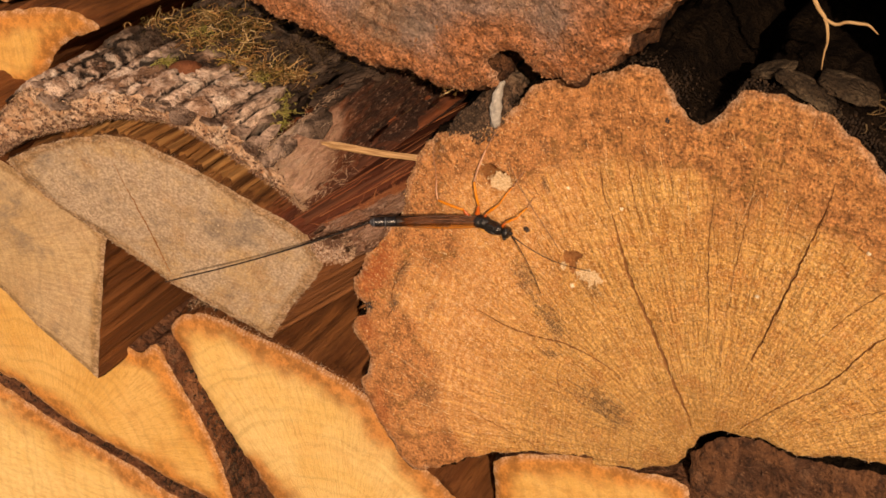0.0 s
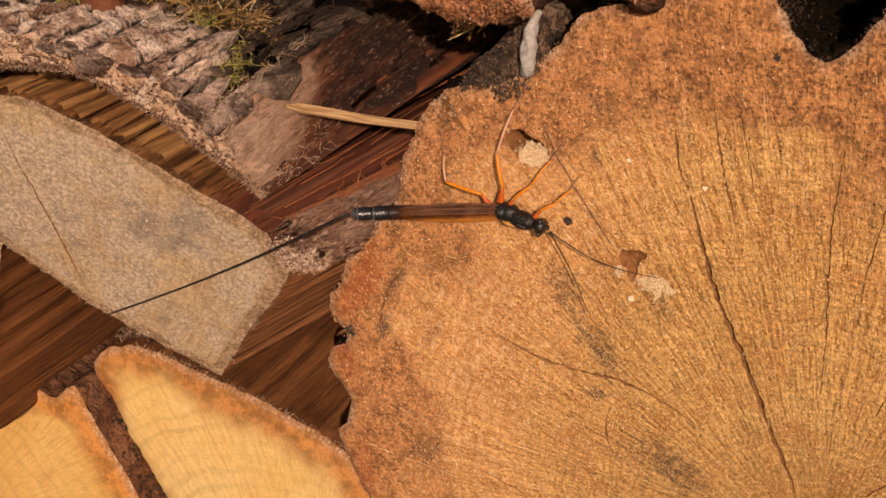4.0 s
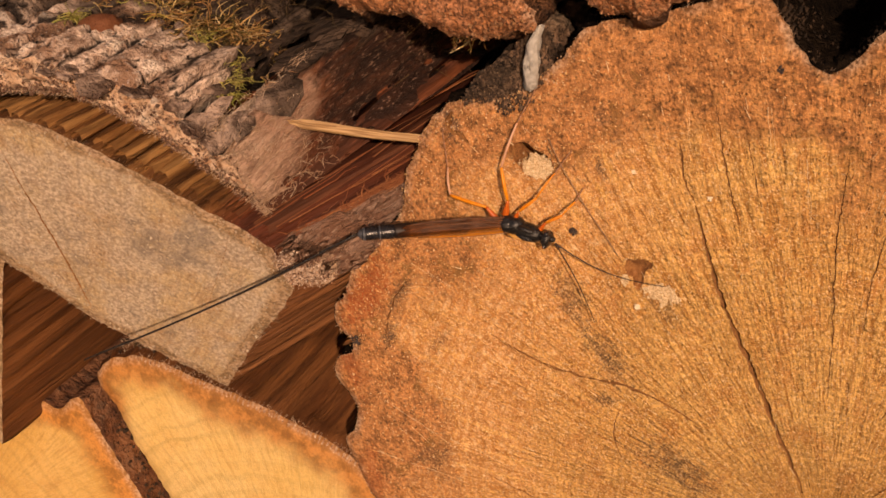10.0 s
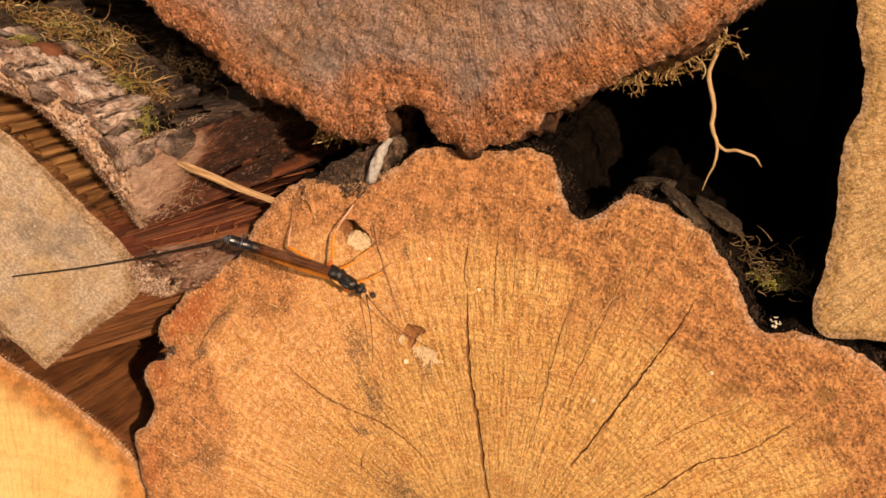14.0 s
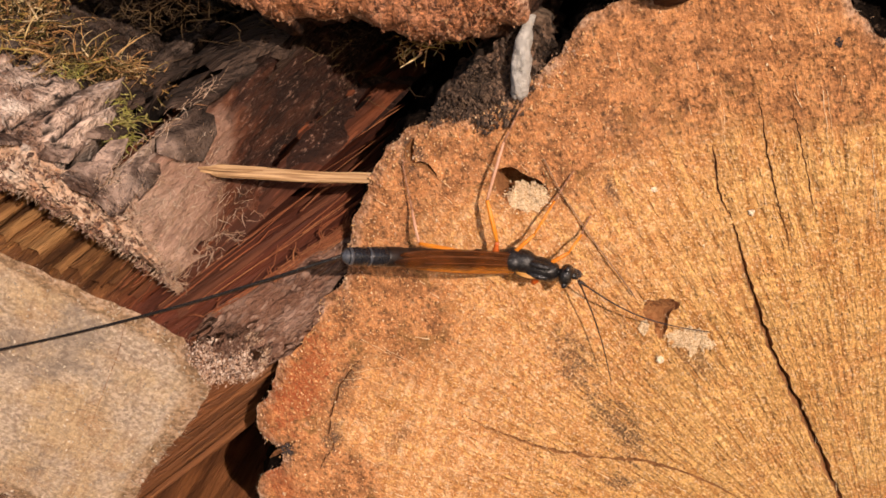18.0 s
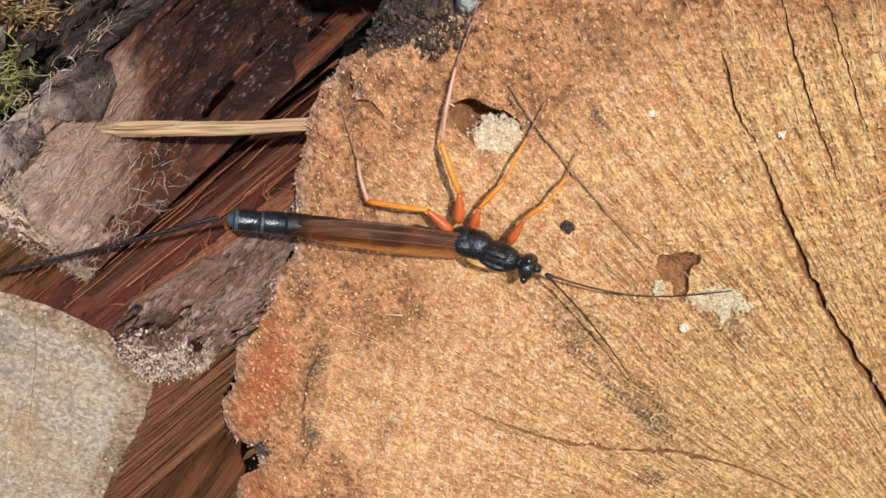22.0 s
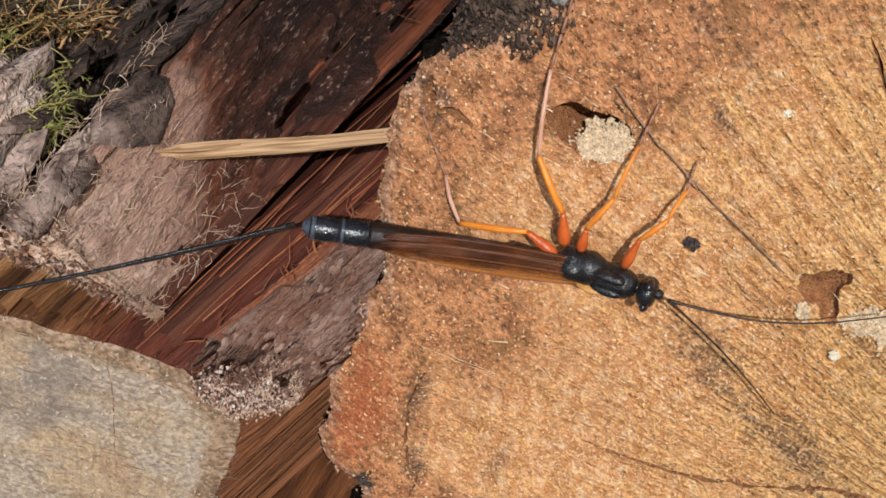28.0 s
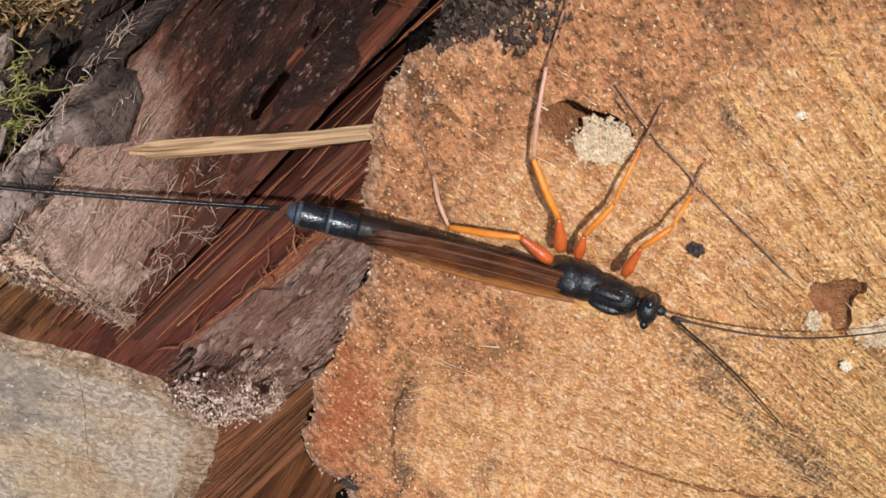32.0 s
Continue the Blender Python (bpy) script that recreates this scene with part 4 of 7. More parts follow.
# Fresh yellow logs at the bottom.
_, yellow_loop, yellow_height = cut_log("yellow_log", "fresh yellow sawn log with orange-brown bark rim", "log",
        [(-106.5, -33), (-103.5, -29), (-97, -27), (-90, -28), (-83.4, -30.4), (-78.1, -32.2), (-70, -34.9), (-65.5, -37.1), (-54.9, -42.8), (-47.9, -52), (-43.4, -59.5), (-34, -70), (-32, -85), (-38, -112), (-60, -126), (-80, -118),
         (-85, -92), (-88, -78), (-93.6, -66), (-98, -56.5), (-101.8, -47.1), (-104, -38.5)], 4.0,
        M_YELLOW, M_BROWN, step=1.8, loop_step=0.8, rough=(0.55, 2.4), relief=0.1, sag=1.0, seed=24.0, ridge=0.6, lump=0.8, barked=lambda x, z: x > -92 or z > -34)
_, loop_b, height_b = cut_log("yellow_log", "fresh orange-yellow sawn log lying beside others", "log",
        [(-178, -4), (-152, -14), (-135, -16), (-122, -32), (-116, -36), (-112.4, -36.6), (-107.2, -33.6), (-105.4, -38.5), (-102.6, -46), (-99.4, -54), (-97.6, -61), (-96.6, -70), (-97, -80), (-104.6, -77.2),
         (-115.1, -73.9), (-123.1, -70.1), (-146.7, -60.1), (-158.2, -51.4), (-163.9, -49.8), (-182, -40)], -1.0,
        M_ORANGE, M_BARK_RED, step=1.8, loop_step=0.8, rough=(0.4, 2.4), relief=0.1, sag=0.8, seed=27.0, ridge=0.6, lump=0.6)
_, loop_c, height_c = cut_log("yellow_log", "fresh yellow sawn log with torn brown bark edge", "log",
        [(-185, -40), (-162.5, -52), (-145.9, -61.4), (-122.6, -71.8), (-115.6, -76.6), (-106, -80.5), (-98, -90), (-91, -108), (-100, -126), (-150, -126), (-185, -100)], -3.0,
        M_YELLOW, M_BARK_RED, step=2.0, loop_step=0.8, rough=(0.7, 2.4), relief=0.1, sag=1.0, seed=29.0, ridge=0.6, lump=0.8, barked=lambda x, z: z > -95)
cut_log("yellow_log", "amber sawn log under the big half-round log", "log",
        [(-26, -62), (-24, -56), (-11, -52.5), (-2, -52), (7, -53.5), (16, -54), (19, -62), (18, -102), (5, -126), (-17, -125), (-26, -95)], 6.0,
        M_ORANGE, M_BARK_RED, step=2.0, loop_step=0.8, rough=(0.4, 2.4), relief=0.1, sag=0.8, seed=33.0, ridge=0.5, lump=0.5)
cut_log("dark_log", "dark brown bark-covered log end under the big log", "log",
        [(18.5, -54), (21, -46), (26, -42.3), (34, -42), (42, -44.6), (57, -45.4), (90, -46), (104, -60), (100, -112), (70, -126), (40, -126), (22, -102)], 6.0,
        M_BARK_BROWN, M_BARK, step=1.6, loop_step=0.8, rough=(0.8, 2.6), relief=0.8, sag=1.5, seed=35.0, ridge=0.8, lump=1.5)
# The log that rests on top.
top_log, top_loop, top_height = cut_log("weathered_log", "weathered grey-brown log end with ragged orange bark rim", "log",
        [(-64, 58), (-54, 47), (-44.5, 42.6), (-37.6, 36.5), (-27, 34.5), (-21, 32), (-12.5, 31.6), (-8, 33.6), (-7.8, 39), (-3, 40), (0.5, 35.8), (4, 34.8), (10.4, 35.3), (16, 38.8), (24.5, 47), (34, 54),
         (47, 65), (56, 82), (60, 130), (20, 160), (-40, 150), (-70, 110), (-74, 76)], (-0.1, -0.35, 6.9),
        M_TOP, M_BARK_BROWN, step=0.9, loop_step=0.6, rough=(1.1, 2.8), relief=0.8, sag=2.6, seed=41.0, ridge=0.8, lump=2.0)
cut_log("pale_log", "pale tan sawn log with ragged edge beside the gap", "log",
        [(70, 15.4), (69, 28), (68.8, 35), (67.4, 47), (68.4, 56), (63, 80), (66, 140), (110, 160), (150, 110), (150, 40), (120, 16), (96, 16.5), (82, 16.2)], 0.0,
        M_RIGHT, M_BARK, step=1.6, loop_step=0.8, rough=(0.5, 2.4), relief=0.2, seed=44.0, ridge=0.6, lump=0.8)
cut_log("orange_log", "orange sawn log lying behind the mossy bark", "log",
        [(-185, 42), (-155, 46), (-140, 45), (-122, 48.5), (-104, 47.5), (-87, 48.5), (-78, 58), (-76, 105), (-82, 140), (-130, 160), (-190, 130)], 14.0,
        M_ORANGE, M_BARK_RED, step=2.2, loop_step=1.0, rough=(0.9, 3.0), relief=0.2, sag=1.0, seed=47.0, ridge=0.6, lump=0.8)
cut_log("orange_log", "orange split log with pale sawn end", "log",
        [(-190, 20), (-150, 19), (-135, 25), (-122, 36), (-110, 40), (-122, 44.5), (-150, 42.5), (-190, 38)], 10.0,
        M_ORANGE, M_BROWN, step=2.2, loop_step=1.0, rough=(0.5, 3.0), relief=0.2, sag=1.0, seed=49.0, ridge=0.6, lump=0.5, side_name="split_side")

# ---- small things ----
def tube(points, radii, sides=8, flat=1.0, cap=True, thin=1.0):
    """A tapered round bar through the points, in millimetres."""
    p = [Vector(q) for q in points]
    bm = bmesh.new()
    rings = []
    up = Vector((0.13, 0.4, 0.9)).normalized()
    for i, q in enumerate(p):
        d = (p[min(i + 1, len(p) - 1)] - p[max(i - 1, 0)]).normalized()
        u = d.cross(up).normalized()
        w = u.cross(d)
        rings.append([bm.verts.new((q + radii[i] * (u * math.cos(a) * thin + w * math.sin(a) * flat)) * MM) for a in (2 * math.pi * k / sides for k in range(sides))])
    for r, s in zip(rings, rings[1:]):
        for k in range(sides):
            bm.faces.new((r[k], r[(k + 1) % sides], s[(k + 1) % sides], s[k])).smooth = True
    if cap:
        bm.faces.new(rings[0][::-1])
        bm.faces.new(rings[-1])
    bmesh.ops.recalc_face_normals(bm, faces=bm.faces)
    return bm


def curve_points(ctrl, n):
    c = smooth_loop(ctrl, 1e9, False) if len(ctrl) < 3 else None
    p = np.array(ctrl, float)
    if c is None:
        line = smooth_loop(ctrl, np.linalg.norm(np.diff(p, axis=0), axis=1).sum() / 60, False)
    else:
        line = p
    s = np.r_[0, np.cumsum(np.linalg.norm(np.diff(line, axis=0), axis=1))]
    t = np.linspace(0, s[-1], n)
    return np.stack([np.interp(t, s, line[:, k]) for k in range(3)], 1)


def straw_material():
    """Dry straw with its grain along x."""
    m = Net("dry_straw")
    x, y, z = m.xyz()
    g = m.noise(1.0, 1.0, 0.5, v=m.vec(m.math("MULTIPLY", x, 0.06), m.math("MULTIPLY", m.math("SUBTRACT", y, m.math("MULTIPLY", x, 0.34)), 4.0), m.math("MULTIPLY", m.math("ADD", z, m.math("MULTIPLY", x, 0.27)), 4.0)))
    b = m.noise(0.3, 3.0)
    c = m.mix(m.span(g, 0.35, 0.65), (0.28, 0.155, 0.07), (0.56, 0.36, 0.19))
    c = m.mix(m.span(b, 0.62, 0.75, 0.0, 0.3), c, (0.3, 0.17, 0.08))
    return m.done(c, 0.6, [(g, 0.3)], 0.3)


M_STRAW = straw_material()
M_TWIG = plain_material("dark_twig", (0.2, 0.11, 0.065), (0.38, 0.23, 0.14), 0.8, 1.2, 0.1)
M_HUSK = plain_material("pale_grey_husk", (0.42, 0.40, 0.37), (0.62, 0.60, 0.56), 0.9, 1.3, 0.35)
M_ROOT = plain_material("dry_root", (0.42, 0.26, 0.13), (0.56, 0.38, 0.2), 0.8, 0.6, 0.1)
M_LUMP = plain_material("red_brown_lump", (0.12, 0.035, 0.015), (0.2, 0.07, 0.03), 0.75, 0.8, 0.3)

# dry straw stalk bridging the bark and the big log
straw = thing("straw_stalk", "dry split straw stalk bridging bark and log", "straw", (-0.0362, 0.0, 0.0193))
pts = curve_points([(-9.5, -5.0, 2.3), (-4, -3.4, 0.8), (2.5, -1.0, -1.2), (8.5, 1.2, -2.6)], 22)
bm = tube(pts, [(0.3, 0.42, 0.75)[i] if i < 3 else 0.78 - 0.008 * i + 0.05 * n3(i * 0.8, 3, 1) for i in range(22)], 10, 1.0, True, 0.3)
part("stalk", bm, M_STRAW, straw)
part("splinter", tube(curve_points([(-10.6, -5.6, 3.0), (-7, -4.6, 1.8), (-3, -3.4, 1.0)], 9), [0.05, 0.12, 0.18, 0.2, 0.2, 0.2, 0.16, 0.1, 0.05], 6), M_STRAW, straw)

# pale husk stuck in the gap
husk = thing("insect_husk", "pale grey papery cocoon husk stuck on the log rim", "cocoon", (-0.0093, -0.0002, 0.0286))
pts = curve_points([(-0.9, -0.4, -4.2), (-0.6, -0.6, -1.5), (0.3, -0.4, 1.8), (1.3, 0.4, 4.2)], 18)
bm = tube(pts, [0.2 + 0.9 * math.sin(math.pi * (0.08 + 0.84 * i / 17)) ** 0.7 for i in range(18)], 14, 0.75)
for v in bm.verts:
    v.co += Vector((1, 1, 1)) * MM * 0.38 * fract(v.co.x * 1300, v.co.y * 1300, v.co.z * 450)
part("shell", bm, M_HUSK, husk)


def chips(name, spots, count, size, mat, parent, seed, label=""):
    """A loose heap of chips: (centre x, y, z, spread) per spot, joined as one."""
    rnd = random.Random(seed)
    verts, faces = [], []
    for cx, cy, cz, sp in spots:
        for _ in range(count):
            a, rr = rnd.uniform(0, 6.283), sp * math.sqrt(rnd.random())
            c = Vector((cx + rr * math.cos(a), cy - 0.35 * max(0, sp - rr) * rnd.random(), cz + rr * math.sin(a)))
            s = size * rnd.uniform(0.5, 1.3)
            rot = Euler((rnd.uniform(0, 6), rnd.uniform(0, 6), rnd.uniform(0, 6))).to_matrix()
            k = len(verts)
            for q in ((1, 0.2, 0), (-0.7, 0.8, 0.1), (-0.3, -0.9, 0.2), (0.1, 0, 0.8), (0, 0.1, -0.6)):
                verts.append((c + rot @ (Vector(q) * s)) * MM)
            faces += [(k, k + 1, k + 3), (k + 1, k + 2, k + 3), (k + 2, k, k + 3), (k + 1, k, k + 4), (k + 2, k + 1, k + 4), (k, k + 2, k + 4)]
    ob = part(name, make_mesh(name, verts, faces, False), mat, parent, label)
    return ob


def island_material(name, colors, rough=0.85):
    """Each loose bit has a shade of its own."""
    m = Net(name)
    g = m.t.nodes.new("ShaderNodeNewGeometry")
    ramp = m.t.nodes.new("ShaderNodeValToRGB")
    e = ramp.color_ramp.elements
    e[0].color, e[1].color = (*colors[0], 1), (*colors[-1], 1)
    for i, c in enumerate(colors[1:-1]):
        e.new((i + 1) / (len(colors) - 1)).color = (*c, 1)
    m.t.links.new(g.outputs["Random Per Island"], ramp.inputs[0])
    n = m.noise(2.5, 3.0)
    c = m.mix(m.span(n, 0.4, 0.7, 0.0, 0.5), ramp.outputs[0], tuple(k * 0.5 for k in colors[0]))
    return m.done(c, rough, [(n, 0.1)], 0.3)


M_DUST_BITS = island_material("sawdust_crumbs", [(0.7, 0.5, 0.3), (0.82, 0.67, 0.46), (0.45, 0.27, 0.13), (0.78, 0.6, 0.38), (0.86, 0.75, 0.57)])


def sawdust_fill(outline, surface, count, size, seed, mat):
    """A thin crust of fine crumbs inside the outline, lying on the given surface."""
    rnd = random.Random(seed)
    loop = roughened(smooth_loop(outline, 0.25), 0.75, 0.8, seed)
    lo, hi = loop.min(0), loop.max(0)
    px, pz = np.array([rnd.uniform(lo[0], hi[0]) for _ in range(count * 2)]), np.array([rnd.uniform(lo[1], hi[1]) for _ in range(count * 2)])
    ok = inside(px, pz, loop)
    spots = [(x, surface(x, z), z, 0.05) for x, z in zip(px[ok], pz[ok])]
    mid = loop.mean(0)
    spots += [(x + (x - mid[0]) * f, 0.0, z + (z - mid[1]) * f, 0.05) for x, z, f in ((*loop[rnd.randrange(len(loop))], rnd.random() ** 2 * 0.5) for _ in range(count // 40))]
    tagged(chips("sawdust", spots, 1, size, mat, None, seed), "pale crumbs of sawdust in and below a bore hole", "sawdust", "", "stuff")


sawdust_fill([(-13.1, 13.2), (-12.2, 14.5), (-10.6, 14.6), (-9.2, 13.8), (-9.1, 12.4), (-10.6, 11.7), (-12.4, 11.9)], lambda x, z: 0.05 + 1.0 * max(0.0, 0.75 * (z - 13.0) - 0.25 * (x + 10.6)) + 0.35 * n3(x * 1.2, z * 1.2, 2.0), 4600, 0.14, 5, M_DUST_BITS)
sawdust_fill([(2.2, -4.3), (3.6, -3.7), (5.4, -4.0), (7.0, -5.6), (6.0, -6.4), (4.6, -7.5), (3.6, -6.2), (2.6, -6.0)], lambda x, z: 0.3 + 0.4 * n3(x * 1.2, z * 1.2, 4.0), 2400, 0.13, 6, M_DUST_BITS)
sawdust_fill([(-0.9, -3.2), (-0.1, -2.9), (0.3, -3.6), (-0.4, -4.0)], lambda x, z: 0.0, 200, 0.18, 7, M_DUST_BITS)

# hanging root in the gap
root = thing("dry_root", "pale dry forked root hanging in the dark gap", "root", (0.047, 0.012, 0.034))
part("main_strand", tube(curve_points([(-5, -3, 36), (-4.2, -4, 29), (-2.6, -5, 24), (-3.2, -6, 19.5), (-1.2, -6.6, 14.5), (-0.9, -7, 11), (0.6, -7, 8.5), (0.9, -7, 5), (0.2, -7, 2.6), (-0.2, -7, 0)], 26), [(0.4 if i < 18 else 0.4 - 0.04 * (i - 17)) * (1 + 0.35 * n3(i * 1.3, 5, 0)) for i in range(26)], 8), M_ROOT, root)
part("side_strand", tube(curve_points([(0.3, -7, 8.6), (2.2, -7, 7.5), (3.8, -7, 7.9), (6, -7, 7.6), (7.2, -7, 7.4), (8.6, -7, 5.9)], 14), [0.27] * 9 + [0.25, 0.22, 0.18, 0.13, 0.08], 8), M_ROOT, root)


def joined(name, strands, mat, parent, label="", sides=3, smooth=True):
    """Many thin tapered strands joined as one mesh: rows of points and a thickness each, in millimetres."""
    verts, faces = [], []
    for pts, rad in strands:
        p = [Vector(q) for q in pts]
        n = len(p)
        base = len(verts)
        for i, q in enumerate(p):
            d = (p[min(i + 1, n - 1)] - p[max(i - 1, 0)])
            d = d.normalized() if d.length > 1e-6 else Vector((1, 0, 0))
            u = d.cross(Vector((0.3, 0.5, 0.8))).normalized()
            w = u.cross(d)
            r = rad * (1.0 - 0.75 * i / (n - 1))
            for s in range(sides):
                a = 6.2832 * s / sides
                verts.append((q + r * (u * math.cos(a) + w * math.sin(a))) * MM)
        for i in range(n - 1):
            for s in range(sides):
                t = (s + 1) % sides
                faces.append((base + i * sides + s, base + i * sides + t, base + (i + 1) * sides + t, base + (i + 1) * sides + s))
    ob = part(name, make_mesh(name, verts, faces, smooth), mat, parent)
    tagged(ob, label, "", "", "stuff")
    return ob


M_CRUMB = island_material("loose_wood_crumbs", [(0.42, 0.19, 0.075), (0.70, 0.42, 0.2), (0.62, 0.34, 0.14), (0.72, 0.47, 0.26), (0.5, 0.25, 0.1), (0.72, 0.44, 0.21), (0.84, 0.64, 0.42)])
M_BLACK_BITS = island_material("black_bark_crumbs", [(0.02, 0.013, 0.009), (0.055, 0.032, 0.02), (0.012, 0.008, 0.006), (0.09, 0.052, 0.03)])
M_RUST_BITS = island_material("rusty_bark_crumbs", [(0.4, 0.17, 0.08), (0.26, 0.11, 0.055), (0.5, 0.27, 0.15), (0.18, 0.075, 0.04)])
M_FIBRE = island_material("pale_bark_fibres", [(0.6, 0.42, 0.3), (0.45, 0.27, 0.16), (0.72, 0.58, 0.46), (0.4, 0.2, 0.1)])
M_FIBRE_RED = island_material("red_bark_fibres", [(0.28, 0.085, 0.035), (0.18, 0.05, 0.022), (0.4, 0.16, 0.07), (0.13, 0.036, 0.018)])
M_SPLINTER = island_material("pale_wood_splinters", [(0.8, 0.56, 0.32), (0.86, 0.68, 0.46), (0.7, 0.42, 0.2)])
M_GRIT = island_material("dark_specks", [(0.03, 0.025, 0.024), (0.1, 0.07, 0.055), (0.05, 0.04, 0.045)])
M_MOSS = island_material("dry_moss", [(0.36, 0.18, 0.065), (0.6, 0.37, 0.16), (0.16, 0.075, 0.03), (0.78, 0.6, 0.35), (0.34, 0.25, 0.06), (0.24, 0.1, 0.04), (0.5, 0.29, 0.12)])
M_MOSS_GREEN = island_material("green_moss", [(0.22, 0.23, 0.045), (0.38, 0.36, 0.09), (0.48, 0.43, 0.16), (0.2, 0.12, 0.04)])
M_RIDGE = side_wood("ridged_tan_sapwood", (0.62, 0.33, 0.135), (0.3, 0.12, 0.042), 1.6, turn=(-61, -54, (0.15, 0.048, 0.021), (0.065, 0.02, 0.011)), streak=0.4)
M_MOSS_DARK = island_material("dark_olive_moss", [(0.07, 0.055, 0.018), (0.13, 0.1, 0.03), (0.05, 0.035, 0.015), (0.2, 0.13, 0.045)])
M_TANGLE_DARK = island_material("dim_fibre_tangle", [(0.09, 0.055, 0.025), (0.16, 0.1, 0.045), (0.05, 0.03, 0.018), (0.22, 0.14, 0.06)])
M_TANGLE = island_material("dark_root_tangle", [(0.1, 0.06, 0.03), (0.22, 0.14, 0.065), (0.05, 0.03, 0.02), (0.34, 0.24, 0.12)])


def fringe(name, line, heights, out, count, length, thick, mat, parent, label, seed, forward=0.5, spread=0.5):
    """Frayed fibres along a sawn edge: they stick out from it and bend."""
    rnd = random.Random(seed)
    n = len(line)
    strands = []
    for _ in range(count):
        i = rnd.randrange(n)
        o = Vector((out[i][0], -forward * rnd.random(), out[i][1])) + Vector((rnd.gauss(0, spread), rnd.gauss(0, 0.3), rnd.gauss(0, spread)))
        l = length * (0.3 + rnd.random() ** 2 * 1.4)
        a = Vector((line[i][0], heights[i] + rnd.uniform(-0.2, 0.8), line[i][1])) - o.normalized() * 0.25
        bend = Vector((rnd.gauss(0, 0.4), rnd.gauss(0, 0.3), rnd.gauss(0, 0.4))) * l
        strands.append(([a, a + o * l * 0.5 + bend * 0.3, a + o * l + bend], thick * rnd.uniform(0.6, 1.3)))
    return joined(name, strands, mat, parent, label)


def outward(loop, sign=1.0):
    d = np.roll(loop, -1, 0) - np.roll(loop, 1, 0)
    nor = np.stack([d[:, 1], -d[:, 0]], 1) / (np.linalg.norm(d, axis=1)[:, None] + 1e-9)
    area = np.sum(loop[:, 0] * np.roll(loop, -1, 0)[:, 1] - np.roll(loop, -1, 0)[:, 0] * loop[:, 1])
    return nor * (1 if area > 0 else -1) * sign


# frayed rims
fringe("rim_fuzz", main_loop, [main_height(x, z, 0.0) for x, z in main_loop], outward(main_loop), 6500, 0.2, 0.04, M_FIBRE, log, "short pale fibres frayed along the sawn rim", 71)
fringe("edge_fuzz", grey_loop, [grey_height(x, z, 0.0) for x, z in grey_loop], outward(grey_loop), 3000, 0.22, 0.035, M_FIBRE, grey, "short frayed fibres along the sawn edge", 72)
for ctrl, sign, count, size, seed in (([(-110, 24.5), (-100, 29), (-89, 31), (-78, 33), (-67, 31), (-59.5, 24.5), (-54, 17.5), (-48.8, 9.8)], -1, 3000, 0.32, 73),
                                      ([(-103, 35), (-93, 40.5), (-87.5, 36.5), (-83, 38.5), (-72, 37.3), (-62, 32.5), (-55, 26.3), (-50.6, 21.6)], 1, 1500, 0.25, 74),
                                      ([(-48.8, 9.8), (-49.4, 14), (-50.6, 21.6)], 1, 900, 0.3, 75)):
    line = smooth_loop(ctrl, 0.4, False)
    d = np.gradient(line, axis=0)
    nor = np.stack([-d[:, 1], d[:, 0]], 1) / (np.linalg.norm(d, axis=1)[:, None] + 1e-9)
    if seed == 75:
        nor = -nor
    fringe("bark_fuzz", line, [GY[0] * x + GY[1] * z + GY[2] for x, z in line], nor * sign, count, size, 0.04, M_FIBRE, grey, "frayed pale fibres of the sawn bark", seed, 0.8)
for ctrl, count, size, mat, seed in (([(-50, -3.4), (-46, -4.4), (-43.6, -1), (-44.6, 2)], 500, 0.3, M_FIBRE, 76), ([(-50.4, 2.6), (-50.3, 0), (-49.6, -3)], 500, 0.5, M_FIBRE_RED, 77)):
    line = smooth_loop(ctrl, 0.3, False)
    d = np.gradient(line, axis=0)
    nor = np.stack([d[:, 1], -d[:, 0]], 1) / (np.linalg.norm(d, axis=1)[:, None] + 1e-9)
    fringe("bark_fuzz", line, [0.171 * x - 0.341 * z + 1.4 for x, z in line], nor, count, size, 0.04, mat, grey, "fuzzy fibres on the end of the bark remnant", seed, 0.8)

# reddish rope of fibres along the ridge of the bark remnant
rnd = random.Random(80)
rope = []
for _ in range(420):
    ox, oz = rnd.gauss(0, 0.35), rnd.gauss(0, 0.3)
    t0, t1 = sorted((rnd.random(), rnd.random()))
    pts = []
    for k in range(6):
        t = t0 + (min(t1, t0 + 0.5) - t0) * k / 5
        pts.append((ox - 48.5 + 1.2 * t + rnd.gauss(0, 0.08), -7.5 + 30 * t + rnd.gauss(0, 0.1), oz + 3.6 + 0.5 * t + rnd.gauss(0, 0.08)))
    rope.append((pts, rnd.uniform(0.03, 0.07)))
joined("fibre_rope", rope, M_FIBRE_RED, grey, "rope of reddish bark fibres")


def on_main(x, z):
    return main_height(x, z, 20.0) + main_cut(x, z)


# crumbs left by the saw on the big face
rnd = random.Random(90)
spots, verts, faces = [], [], []
pith = Vector((25, -46))
while len(spots) < 5000:
    x, z = rnd.uniform(-50, 80), rnd.uniform(-52, 34)
    spots.append((x, z))
px, pz = np.array(spots).T
ok = inside(px, pz, main_loop) & (distance(px, pz, main_loop) > 0.5)
for h in (*crack_loops, hole_a, hole_b):
    ok &= ~inside(px, pz, h)
